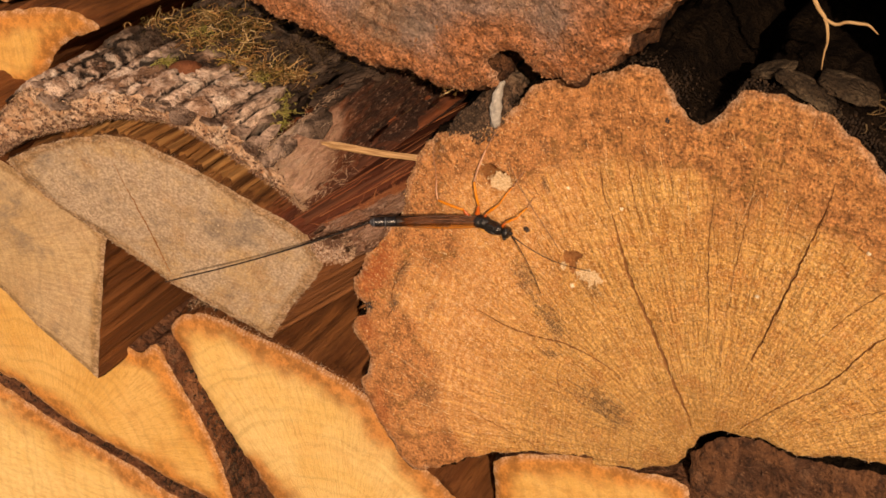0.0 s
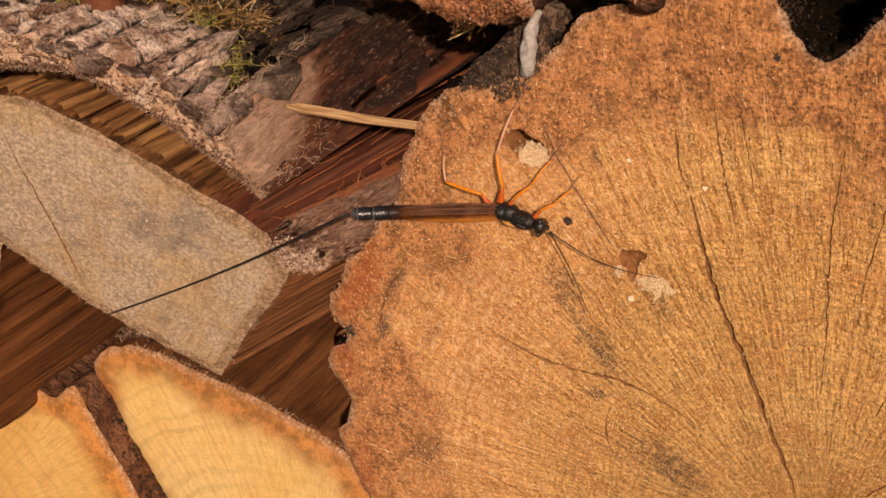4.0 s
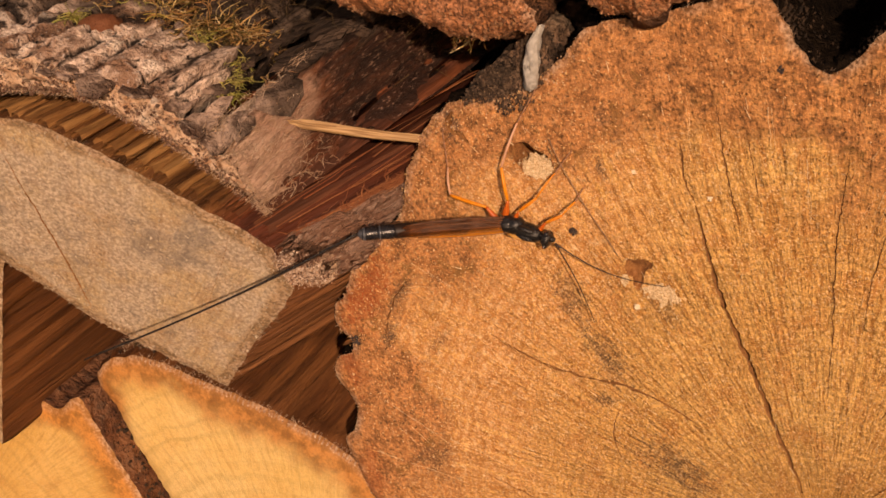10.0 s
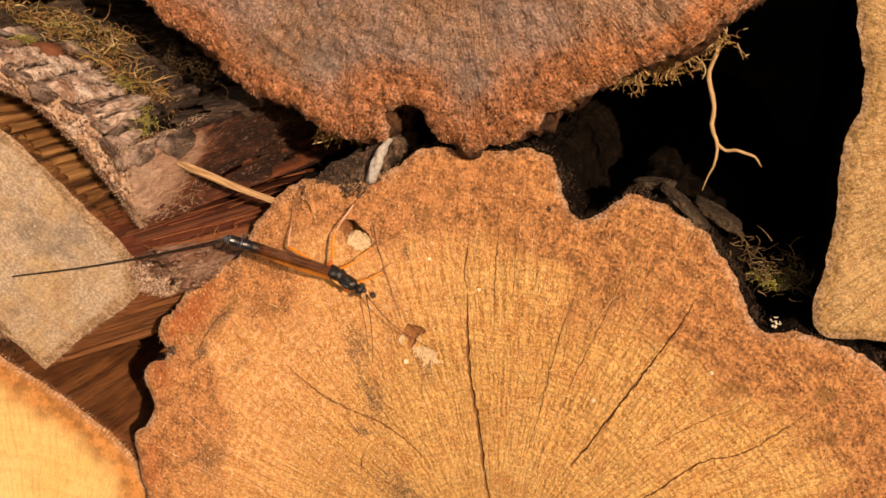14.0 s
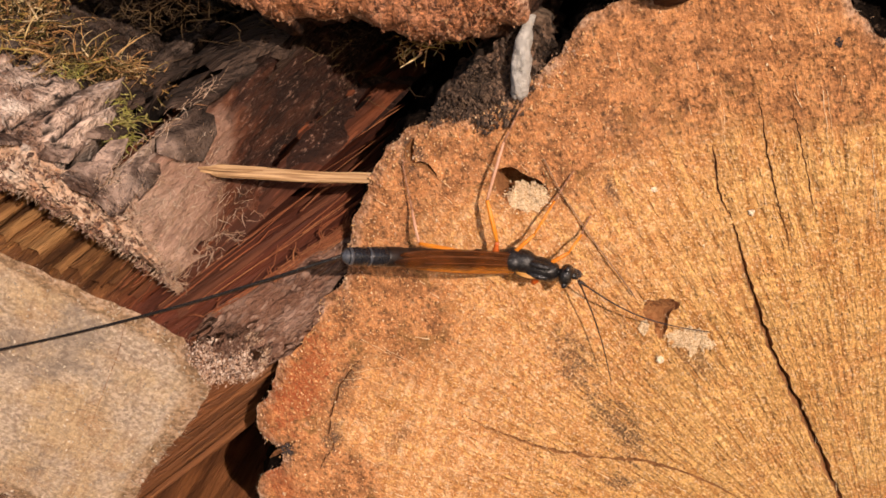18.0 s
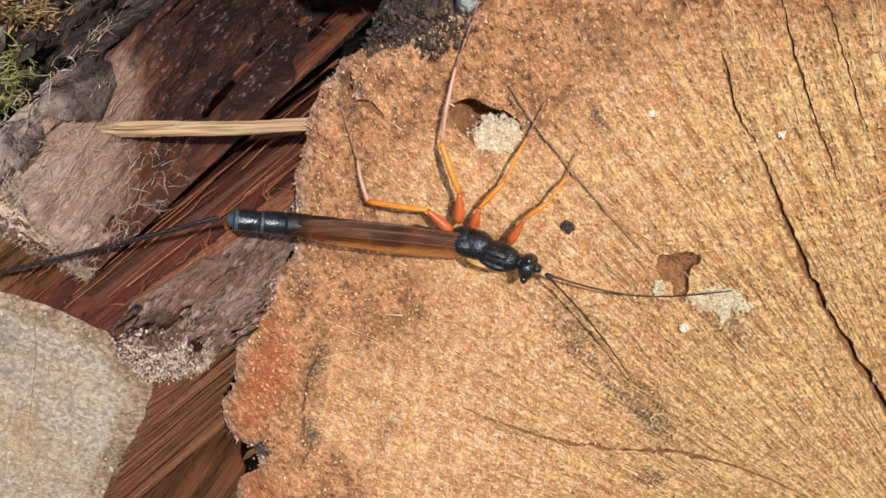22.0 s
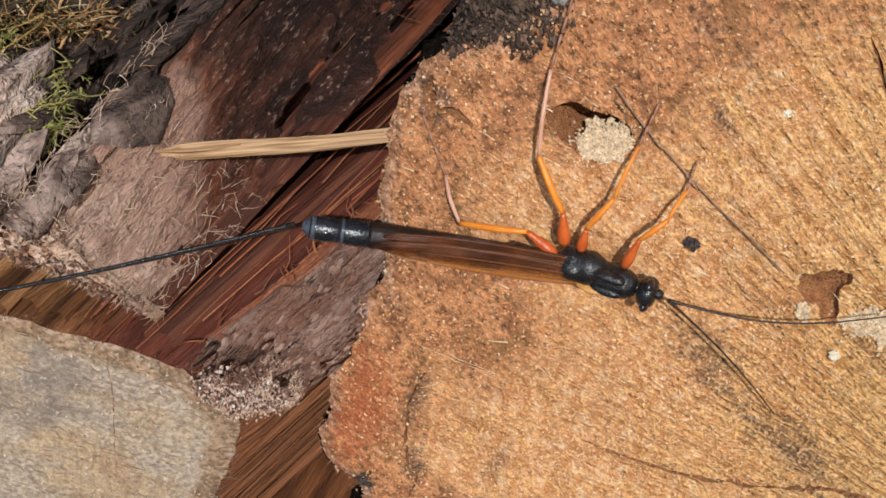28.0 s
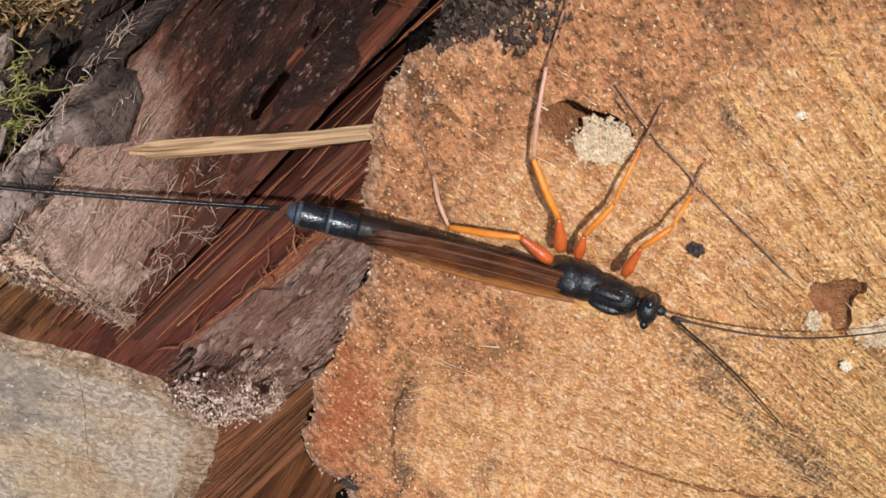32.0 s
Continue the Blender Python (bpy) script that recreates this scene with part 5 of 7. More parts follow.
for x, z in np.array(spots)[ok]:
    s = 0.12 * (0.5 + rnd.random() ** 3 * 1.7)
    rot = Euler((rnd.uniform(0, 6), rnd.uniform(0, 6), rnd.uniform(0, 6))).to_matrix()
    k = len(verts)
    c = Vector((x, on_main(x, z) - 0.3 * s, z))
    for q in ((1.3, 0.2, 0), (-0.9, 0.8, 0.1), (-0.4, -0.9, 0.2), (0.1, 0, 0.8), (0, 0.1, -0.6)):
        verts.append((c + rot @ (Vector(q) * s)) * MM)
    faces += [(k, k + 1, k + 3), (k + 1, k + 2, k + 3), (k + 2, k, k + 3), (k + 1, k, k + 4), (k + 2, k + 1, k + 4), (k, k + 2, k + 4)]
extra = [(rnd.uniform(-44, 0) + rnd.gauss(0, 2), rnd.uniform(-45, 30)) for _ in range(14000)]
px, pz = np.array(extra).T
for x, z in np.array(extra)[inside(px, pz, main_loop) & ~inside(px, pz, hole_a) & ~inside(px, pz, hole_b)]:
    s = 0.14 * (0.4 + rnd.random() ** 2)
    k = len(verts)
    rot = Euler((rnd.uniform(0, 6), rnd.uniform(0, 6), rnd.uniform(0, 6))).to_matrix()
    c = Vector((x, on_main(x, z) - 0.2 * s, z))
    for q in ((1.3, 0.2, 0), (-0.9, 0.8, 0.1), (-0.4, -0.9, 0.2), (0.1, 0, 0.8), (0, 0.1, -0.6)):
        verts.append((c + rot @ (Vector(q) * s)) * MM)
    faces += [(k, k + 1, k + 3), (k + 1, k + 2, k + 3), (k + 2, k, k + 3), (k + 1, k, k + 4), (k + 2, k + 1, k + 4), (k, k + 2, k + 4)]
ob = part("sawdust_crust", make_mesh("sawdust_crust", verts, faces, False), M_CRUMB, log)
tagged(ob, "fine crumbs clinging to the sawn face", "", "", "stuff")

# splinters and scratches on the big face: along the rays, and saw marks across the lower corner
strands = []
SCRATCHES = [((-43, -27), (-29, -36.5)), ((-41, -30), (-36, -35)), ((-46, -38), (-30, -42)), ((-26, -13), (-20, -20)), ((-24, -2), (-19, -10)), ((-44, -44), (-26, -47)),
             ((-3.4, 3.0), (-5.6, -0.4)), ((-20, -30), (-10, -36)), ((-35, -32), (-20, -38)), ((36, 14), (31, 3)), ((39, 16), (34, 6)), ((43, 14), (39, 5)), ((33, 11), (30, 4)), ((10.6, 24), (10.2, 14)),
             ((20, 26), (20.6, 14)), ((24, 15), (24.4, 6)), ((47, 6), (42, -3)), ((-33, -2), (-26, -7)), ((-38, -8), (-28, -7))]
for (x0, z0), (x1, z1) in SCRATCHES:
    for k in range(2):
        ax, az = x0 + rnd.gauss(0, 0.5), z0 + rnd.gauss(0, 0.5)
        t0 = rnd.uniform(0, 0.4)
        pts = []
        for i in range(9):
            t = t0 + (1 - t0) * i / 8
            x, z = ax + (x1 - x0) * t + rnd.gauss(0, 0.06), az + (z1 - z0) * t + rnd.gauss(0, 0.06)
            pts.append((x, on_main(x, z) - 0.02, z))
        strands.append((pts, rnd.uniform(0.025, 0.06)))
for _ in range(220):
    x, z = rnd.uniform(-44, 78), rnd.uniform(-46, 30)
    if not inside(np.array([x]), np.array([z]), main_loop)[0]:
        continue
    d = (Vector((x, z)) - pith).normalized()
    l = rnd.uniform(0.5, 1.8)
    a = rnd.gauss(0, 0.25)
    d = Vector((d.x * math.cos(a) - d.y * math.sin(a), d.x * math.sin(a) + d.y * math.cos(a)))
    strands.append(([(x + d.x * l * t, on_main(x + d.x * l * t, z + d.y * l * t) - 0.06 - 0.2 * t * rnd.random(), z + d.y * l * t) for t in (0, 0.5, 1)], rnd.uniform(0.03, 0.08)))
joined("splinter_fuzz", strands, M_SPLINTER, log, "pale splinters and fibres raised by the saw")

# specks on the face: a black lump, pale flakes
for x, y, z, sp, c in ((-7.0, 0.05, 3.7, 0.5, 40), (22, 0.1, 26.4, 0.5, 20), (-45.5, 0.2, -16.8, 0.8, 40)):
    chips("grit_lump", [(x, y, z, sp)], c, 0.3, M_GRIT, log, 91 + int(x), "black grit stuck to the face")
for x, y, z, sp in ((2.5, -0.05, 12.8, 0.25), (1.1, -0.05, -7.4, 0.3), (12.3, 0, 9.3, 0.2), (36, 0, -6, 0.2), (55, 0, 4, 0.3), (63.4, 1, 15.2, 0.9)):
    chips("pale_flake", [(x, y, z, sp)], 14, 0.3, M_DUST, log, 192 + int(x), "white flake")

# crumbs on the black bark of the upper rim
px, pz = np.array([rnd.uniform(-25, -6) for _ in range(5200)]), np.array([rnd.uniform(20.5, 32) for _ in range(5200)])
some = [(x, z) for x, z, ok in zip(px, pz, inside(px, pz, crust_loop)) if ok]
crust_places = [(x, crust_height(x, z, 3.0) - 0.05, z) for x, z in some]
# black crust on the bark above the straw
rnd = random.Random(95)
chips("crust", [(-19, 2, 23.4, 0.9), (-14, 2, 24.0, 1.3), (-11, 2.4, 25.6, 1.2), (-7, 2, 28.2, 1.4)], 130, 0.4, M_BLACK_BITS, log, 93, "black crust along the upper rim")


def moss(name, spots, label, mat, seed, size=4.4, count=28, thick=0.16, droop=0.4):
    """A tangle of fine curved stems."""
    rnd = random.Random(seed)
    strands = []
    for x, y, z, spread in spots:
        for _ in range(int(count * spread)):
            p = Vector((x + rnd.gauss(0, spread), y + rnd.gauss(0, spread), z + rnd.gauss(0, spread * 0.35)))
            d = Vector((rnd.gauss(0, 1), rnd.gauss(-0.3, 1), rnd.gauss(0.1, 0.6))).normalized()
            turn = Vector((rnd.gauss(0, 1), rnd.gauss(0, 1), rnd.gauss(-droop, 0.5))) * 0.5
            l = size * rnd.uniform(0.4, 1.3)
            pts = [p]
            for k in range(5):
                pts.append(pts[-1] + d * l / 5)
                d = (d + turn).normalized()
            strands.append((pts, thick * rnd.uniform(0.6, 1.4)))
            for k in (2, 4):
                q = pts[k]
                for _ in range(1):
                    e = (d + Vector((rnd.gauss(0, 0.8), rnd.gauss(0, 0.8), rnd.gauss(0, 0.8)))).normalized()
                    strands.append(([q, q + e * 0.35, q + e * rnd.uniform(0.5, 0.9)], thick * 0.7))
    ob = joined(name, strands, mat, None)
    return tagged(ob, label, "moss", "", "stuff")


moss("dry_moss", [(-92, 12, 39.5, 3.0), (-81.6, 16, 39, 3.0), (-75.5, 3, 39.2, 2.2), (-69, 5, 37.4, 2.4), (-63, 0, 34.2, 1.5), (-61, 3, 33.2, 1.8), (-58.6, 5, 31.2, 1.6), (-56.5, 8, 29.4, 1.5), (-66, 1, 36.0, 1.6), (-72, 14, 38.5, 2.5), (-86, 20, 39, 2.4)],
     "dry yellow-brown moss tangled on the bark slab", M_MOSS, 101, 4.8, 42, 0.13)
moss("green_moss", [(-75.5, -9, 39.2, 0.7), (-54.8, -2, 29.2, 0.8), (-53.0, -6, 28.0, 0.9), (-52.0, -8.4, 26.6, 0.6), (-79, 8, 39.5, 1.2), (-60, -1, 32.8, 0.6), (-72, 0, 38.4, 0.7)], "green moss sprigs on the bark slab", M_MOSS_GREEN, 102, 2.4, 60, 0.1)
moss("dry_moss", [(34, 1, 53.4, 2.4), (38, 1, 56.6, 2.6), (42, 2, 59.6, 2.2), (30, 3, 50.4, 1.4), (36, -1, 54.6, 1.6)], "yellow-green moss under the weathered log", M_MOSS, 103, 3.0, 60)
moss("dry_moss", [(-98, 11, -26.8, 1.3), (-92, 11, -27.0, 1.1)], "brown moss between the split log and a yellow log", M_TANGLE, 105, 2.6)
moss("green_moss", [(62, 12, 19, 1.4), (65, 16, 20, 1.4), (59, 12, 19.5, 1.0)], "green and dry moss in the gap beside the logs", M_MOSS_GREEN, 104, 2.2, 30)


def needles(name, spots, label, mat, seed, count, size, thick):
    rnd = random.Random(seed)
    strands = []
    for x, y, z, spread in spots:
        for _ in range(count):
            p = Vector((x + rnd.gauss(0, spread), y + rnd.gauss(0, spread), z + rnd.gauss(0, spread * 0.4)))
            d = Vector((rnd.gauss(0, 1), rnd.gauss(0, 0.8), rnd.gauss(0, 0.6))).normalized() * size * rnd.uniform(0.4, 1.2)
            b = Vector((rnd.gauss(0, 1), rnd.gauss(0, 1), rnd.gauss(0, 1))) * size * 0.12
            strands.append(([p, p + d * 0.33 + b, p + d * 0.66 + b, p + d], thick * rnd.uniform(0.5, 1.4)))
    ob = joined(name, strands, mat, None)
    return tagged(ob, label, "debris", "", "stuff")


needles("bark_debris", [(60, 10, 20, 2.5), (64, 14, 22, 3.0), (56, 12, 24, 2.0), (67, 12, 21, 2.0)], "red-brown needles and bark bits lying in the gap", M_TANGLE, 111, 40, 3.6, 0.16)
needles("root_tangle", [(-38, 22, 26, 4.5), (-30, 26, 30, 4.5), (-44, 26, 31, 4.5), (-24, 24, 30, 3.5), (-33, 16, 23, 3.0)], "tangle of dark fibres in the gap behind the straw", M_TANGLE_DARK, 112, 14, 4.0, 0.06)
needles("moss_fluff", [(-96, 10, -26.8, 1.6), (-100, 10, -27.5, 1.3), (-90, 10, -27.4, 1.2)], "pale fluff of fibres under the split log", M_FIBRE, 113, 60, 2.5, 0.06)
lump = thing("moss_capsule", "red-brown round lump on the mossy bark", "seed", (-0.0713, -0.0088, 0.0372))
bm = bmesh.new()
bmesh.ops.create_icosphere(bm, subdivisions=3, radius=2.5 * MM)
for v in bm.verts:
    q = v.co * 1000
    v.co = Vector((v.co.x * 1.35, v.co.y * 1.1, v.co.z * 0.85)) * (1 + 0.22 * fract(q.x * 0.6, q.y * 0.6, q.z * 0.6))
for f in bm.faces:
    f.smooth = True
part("lump_body", bm, M_LUMP, lump)


sprig = thing("moss_sprig", "bright green curled moss sprig on the bark", "moss", (-0.0768, -0.0098, 0.0383))
pts = [(1.5 * math.cos(a), 0.9 * math.sin(a) - 0.2, 0.3 * math.sin(2 * a) + 0.6 * math.sin(a)) for a in (math.radians(40 + 270 * i / 19) for i in range(20))]
M_SPRIG = plain_material("green_sprig", (0.16, 0.3, 0.03), (0.34, 0.5, 0.09), 0.6, 1.5, 0.05)
part("stem", tube(pts, [0.12 + 0.1 * math.sin(math.pi * i / 19) for i in range(20)], 8), M_SPRIG, sprig)
for i in range(3, 18, 2):
    x, y, z = pts[i]
    part("leaf", tube([(x, y, z), (x * 1.15, y * 1.15 - 0.15, z + 0.25), (x * 1.3, y * 1.25 - 0.2, z + 0.45)], [0.08, 0.1, 0.02], 5), M_SPRIG, sprig)

# strips of red inner bark along the debarked side
rnd = random.Random(120)
strips = []
for _ in range(45):
    t = rnd.random()
    x, z = -57.5 + 7.5 * t, 11.4 - 7.0 * t
    y0 = 0.171 * x - 0.341 * z + rnd.uniform(0, 26)
    l = rnd.uniform(6, 26)
    h = rnd.uniform(0.0, 0.5)
    wx, wz = rnd.uniform(-0.08, 0.08), rnd.uniform(-0.05, 0.08)
    strips.append(([(x + h + wx * l * k / 5 + 0.08 * rnd.gauss(0, 1), y0 + l * k / 5, z + h + wz * l * k / 5 + 0.08 * rnd.gauss(0, 1)) for k in range(6)], rnd.uniform(0.04, 0.12)))
joined("stripped_bast", strips, M_FIBRE_RED, grey, "loose strips of red inner bark", 5)
# frayed red fibres along the upper edge of the bark remnant
strips = []
for _ in range(90):
    y = rnd.uniform(0, 20)
    s = 1.0 - 0.92 * y / 80.0
    x, z = -49.4 + (1.0 + rnd.gauss(0, 0.5)) * s, -5.0 + (10.0 + rnd.gauss(0, 0.4)) * s
    y += 0.171 * x - 0.341 * z + 1.6
    p = [Vector((x, y, z))]
    d = Vector((rnd.gauss(0.1, 0.5), rnd.gauss(0.2, 0.8), rnd.gauss(0.3, 0.5))).normalized()
    for k in range(4):
        p.append(p[-1] + d * rnd.uniform(0.3, 0.7))
        d = (d + Vector((rnd.gauss(0, 0.4), rnd.gauss(0, 0.4), rnd.gauss(0, 0.4)))).normalized()
    strips.append((p, rnd.uniform(0.04, 0.12)))
joined("frayed_bast", strips, M_FIBRE_RED, grey, "frayed red fibres on the bark remnant", 4)
strips = []
for _ in range(46):
    y, px, pz = rnd.uniform(0, 9), rnd.gauss(0.9, 0.45), rnd.gauss(9.9, 0.3)
    p = []
    for k in range(9):
        q = 1.0 - 0.92 * y / 80.0
        x, z = -49.4 + (px + 0.12 * rnd.gauss(0, 1)) * q, -5.0 + (pz + 0.12 * rnd.gauss(0, 1)) * q
        p.append(Vector((x, y + 0.171 * x - 0.341 * z + 1.6, z)))
        y += rnd.uniform(1.5, 3.2)
    strips.append((p, rnd.uniform(0.05, 0.14)))
joined("bast_rope", strips, M_FIBRE_RED, grey, "twisted red fibres along the ridge of the bark remnant", 5)
# pale hairs on the torn bark
strips = []
for k in range(560):
    if k < 150:
        t, y = 0.0, rnd.uniform(0, 1) ** 1.5 * 17.0
        x, z = -52.6 + rnd.gauss(0, 0.5), 23.7 + rnd.gauss(0, 0.4)
    else:
        t, y = rnd.random(), rnd.uniform(0, 1) ** 1.6 * 11.0
        x, z = -48.6 - 1.6 * t + rnd.gauss(0, 0.25), 9.8 + 11.8 * t
    y += GY[0] * x + GY[1] * z + GY[2] + 0.4
    d = Vector((rnd.gauss(0.3, 0.3), rnd.gauss(0.2, 0.7), rnd.gauss(-0.1, 0.6))).normalized()
    p = [Vector((x, y, z))]
    for _ in range(4):
        p.append(p[-1] + d * rnd.uniform(0.15, 0.5))
        d = (d + Vector((rnd.gauss(0, 0.3), rnd.gauss(0, 0.3), rnd.gauss(0, 0.3)))).normalized()
    strips.append((p, rnd.uniform(0.02, 0.05)))
joined("torn_fuzz", strips, M_FIBRE, grey, "pale hairs of torn inner bark", 3)
moss("dry_moss", [(-22, 10, 29.5, 1.6), (-18, 10, 30, 1.2)], "tan fluffy moss in the gap above the log", M_MOSS, 122, 3.0)

# a thin twig lying on the sawn face above the lower bore hole
twig = thing("twig", "thin dark broken twig stuck to the sawn face", "twig", (-0.0043, -0.0003, 0.0071))
line = [(-4.4, -0.1, 10.4), (-3.3, -0.15, 7.1), (-1.6, -0.2, 3.4), (0, -0.12, 0), (1.9, -0.15, -3.4), (3.5, -0.1, -6.6)]
part("stem", tube([(x + 0.1 * n3(i, 0, 1), y, z) for i, (x, y, z) in enumerate(curve_points(line, 24))], [0.075 + 0.06 * n3(i * 0.9, 2, 0) for i in range(24)], 6), M_TWIG, twig)
for i, (x, z) in enumerate(((-4.6, 9.4), (-1.3, 2.6), (-2.9, 6.2))):
    part("bark_flake", tube([(x, -0.25, z), (x + 0.25, -0.3, z - 0.6), (x + 0.5, -0.25, z - 1.3)], [0.06, 0.2, 0.05], 6, 0.6), M_STRAW, twig, "pale bark flake")

# ridges of sapwood where the bark has lifted off
rnd = random.Random(130)
line = smooth_loop([(-92, 29.2), (-86, 29.4), (-80, 29), (-70.5, 24.3), (-62.5, 17), (-56, 9.8), (-52, 5.5)], 0.2, False)
d = np.gradient(line, axis=0)
nor = np.stack([-d[:, 1], d[:, 0]], 1) / (np.linalg.norm(d, axis=1)[:, None] + 1e-9)
ridges, i = [], 0
while i < len(line):
    (x, z), (ox, oz) = line[i], nor[i]
    if oz < 0:
        ox, oz = -ox, -oz
    r = rnd.uniform(0.6, 1.35)
    y0 = GY[0] * x + GY[1] * z + GY[2] + rnd.uniform(0.3, 2.0)
    lift = rnd.uniform(-0.75, -0.3) * r
    ridges.append(([(x + ox * lift + rnd.gauss(0, 0.06), y0 + 42 * (k / 8) ** 1.3, z + oz * lift + rnd.gauss(0, 0.06)) for k in range(9)], r))
    i += int((r * 2 + rnd.uniform(-0.1, 0.6)) / 0.2)
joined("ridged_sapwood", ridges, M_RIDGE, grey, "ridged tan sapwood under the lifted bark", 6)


def crumbs_at(name, places, size, mat, parent, label, seed):
    """Small chips at the given places (millimetres), joined."""
    rnd = random.Random(seed)
    verts, faces = [], []
    for p in places:
        s = size * (0.4 + rnd.random() ** 2 * 1.2)
        k = len(verts)
        rot = Euler((rnd.uniform(0, 6), rnd.uniform(0, 6), rnd.uniform(0, 6))).to_matrix()
        for q in ((1.3, 0.2, 0), (-0.9, 0.8, 0.1), (-0.4, -0.9, 0.2), (0.1, 0, 0.8), (0, 0.1, -0.6)):
            verts.append((Vector(p) + rot @ (Vector(q) * s)) * MM)
        faces += [(k, k + 1, k + 3), (k + 1, k + 2, k + 3), (k + 2, k, k + 3), (k + 1, k, k + 4), (k + 2, k + 1, k + 4), (k, k + 2, k + 4)]
    ob = part(name, make_mesh(name, verts, faces, False), mat, parent)
    tagged(ob, label, "", "", "stuff")


M_CRUST_BITS = island_material("black_brown_crust", [(0.1, 0.062, 0.042), (0.03, 0.02, 0.015), (0.2, 0.13, 0.09), (0.018, 0.012, 0.01), (0.06, 0.036, 0.025)])
crumbs_at("bark_crust", crust_places[:1500], 0.22, M_CRUST_BITS, log, "black and brown crumbs on the bark of the upper rim", 145)
M_PALE_BITS = island_material("pale_bark_crumbs", [(0.68, 0.52, 0.42), (0.5, 0.32, 0.22), (0.8, 0.68, 0.58), (0.42, 0.22, 0.13), (0.6, 0.4, 0.28)])
M_BROWN_BITS = island_material("brown_bark_crumbs", [(0.56, 0.36, 0.24), (0.36, 0.18, 0.1), (0.7, 0.52, 0.38), (0.3, 0.13, 0.07), (0.5, 0.27, 0.15)])
M_GREY_BITS = island_material("grey_wood_crumbs", [(0.5, 0.42, 0.33), (0.34, 0.27, 0.2), (0.66, 0.56, 0.44), (0.45, 0.32, 0.18), (0.26, 0.21, 0.17)])
M_CHUNK_BITS = island_material("brown_grainy_bark", [(0.2, 0.11, 0.075), (0.14, 0.065, 0.042), (0.36, 0.24, 0.185), (0.09, 0.04, 0.026), (0.18, 0.09, 0.058)])
rnd = random.Random(140)
# frayed crumbs along the sawn bark edge
places = []
for a, b in ((smooth_loop([(-110, 24.5), (-100, 29), (-89, 31), (-78, 33), (-67, 31), (-59.5, 24.5), (-54, 17.5), (-48.8, 9.8)], 0.5, False), smooth_loop([(-112, 29), (-103, 35), (-93, 40.5), (-87.5, 36.5), (-83, 38.5), (-72, 37.3), (-62, 32.5), (-55, 26.3), (-50.6, 21.6)], 0.5, False)),):
    for _ in range(5200):
        t = rnd.random()
        p, q = a[int(t * (len(a) - 1))], b[int(t * (len(b) - 1))]
        f = rnd.random() ** 1.6
        x, z = p + (q - p) * f + np.array([rnd.gauss(0, 0.3), rnd.gauss(0, 0.3)])
        if n3(x * 0.5, z * 0.5, 8.0) > -0.15:
            places.append((x, GY[0] * x + GY[1] * z + GY[2] + rnd.uniform(-0.4, 0.5), z))
crumbs_at("frayed_crust", places[500:], 0.2, M_CHUNK_BITS, grey, "brown crumbs on the bark remnant", 147)
crumbs_at("frayed_crust", places[:500], 0.16, M_BROWN_BITS, grey, "pale frayed crumbs on the sawn bark edge", 141)
# fuzzy crumbled end of the bark remnant
places = []
for _ in range(3000):
    t, f = rnd.random(), rnd.random()
    x = -50.5 + 5.6 * f + rnd.gauss(0, 0.35)
    z = -3.6 + 6.2 * t * (1 - 0.2 * f) + rnd.gauss(0, 0.35)
    bulge = 2.2 * n3(x * 0.35, z * 0.35, 21.0)
    places.append((x, 0.171 * x - 0.341 * z + 1.2 + min(0.4, bulge) + rnd.uniform(-0.9, 0.5), z))
pale = [p for p in places if rnd.random() < 0.62 - 0.1 * (p[2] + 1.5) - 0.05 * (p[0] + 48) + 0.5 * n3(p[0] * 0.5, p[2] * 0.5, 4.0)]
crumbs_at("frayed_crust", pale, 0.15, M_PALE_BITS, grey, "pale fuzzy crumbs on the bark remnant", 142)
crumbs_at("frayed_crust", [p for p in places if p not in pale], 0.14, M_CHUNK_BITS, grey, "brown crumbs on the end of the bark remnant", 146)
# grey crumbs and short fibres on the weathered sawn end
px, pz = np.array([rnd.uniform(-110, -50) for _ in range(9000)]), np.array([rnd.uniform(-26, 30) for _ in range(9000)])
ok = inside(px, pz, grey_loop)
for h in g_cracks:
    ok &= ~inside(px, pz, h)
spots = np.stack([px[ok], pz[ok]], 1)
crumbs_at("weathered_crust", [(x, grey_height(x, z, 20.0) - 0.03, z) for x, z in spots[:3200]], 0.15, M_GREY_BITS, grey, "grey crumbs on the weathered sawn end", 143)
hairs = []
for x, z in spots[3200:3900]:
    a = rnd.gauss(-0.75, 0.5)
    l = rnd.uniform(0.5, 1.8)
    hairs.append(([(x + l * k * math.cos(a) / 2, grey_height(x + l * k * math.cos(a) / 2, z + l * k * math.sin(a) / 2, 20.0) - 0.05 - 0.1 * k * rnd.random(), z + l * k * math.sin(a) / 2) for k in range(3)], rnd.uniform(0.03, 0.07)))
joined("weathered_fuzz", hairs, M_GREY_BITS, grey, "short pale fibres on the weathered sawn end")
# pinkish crumbs along the upper left rim of the big log
near = [i for i, (x, z) in enumerate(main_loop) if x < -4 and z > -30]
inn = -outward(main_loop)
places = []
for _ in range(800):
    i = rnd.choice(near)
    d = abs(rnd.gauss(0, 1.6))
    x, z = main_loop[i] + inn[i] * d + np.array([rnd.gauss(0, 0.2), rnd.gauss(0, 0.2)])
    if n3(x * 0.25, z * 0.25, 3.0) > -0.05:
        places.append((x, main_height(x, z, d) + main_cut(x, z), z))
crumbs_at("rim_crust", places, 0.15, M_BROWN_BITS, log, "pinkish pale crumbs along the bark rim", 144)

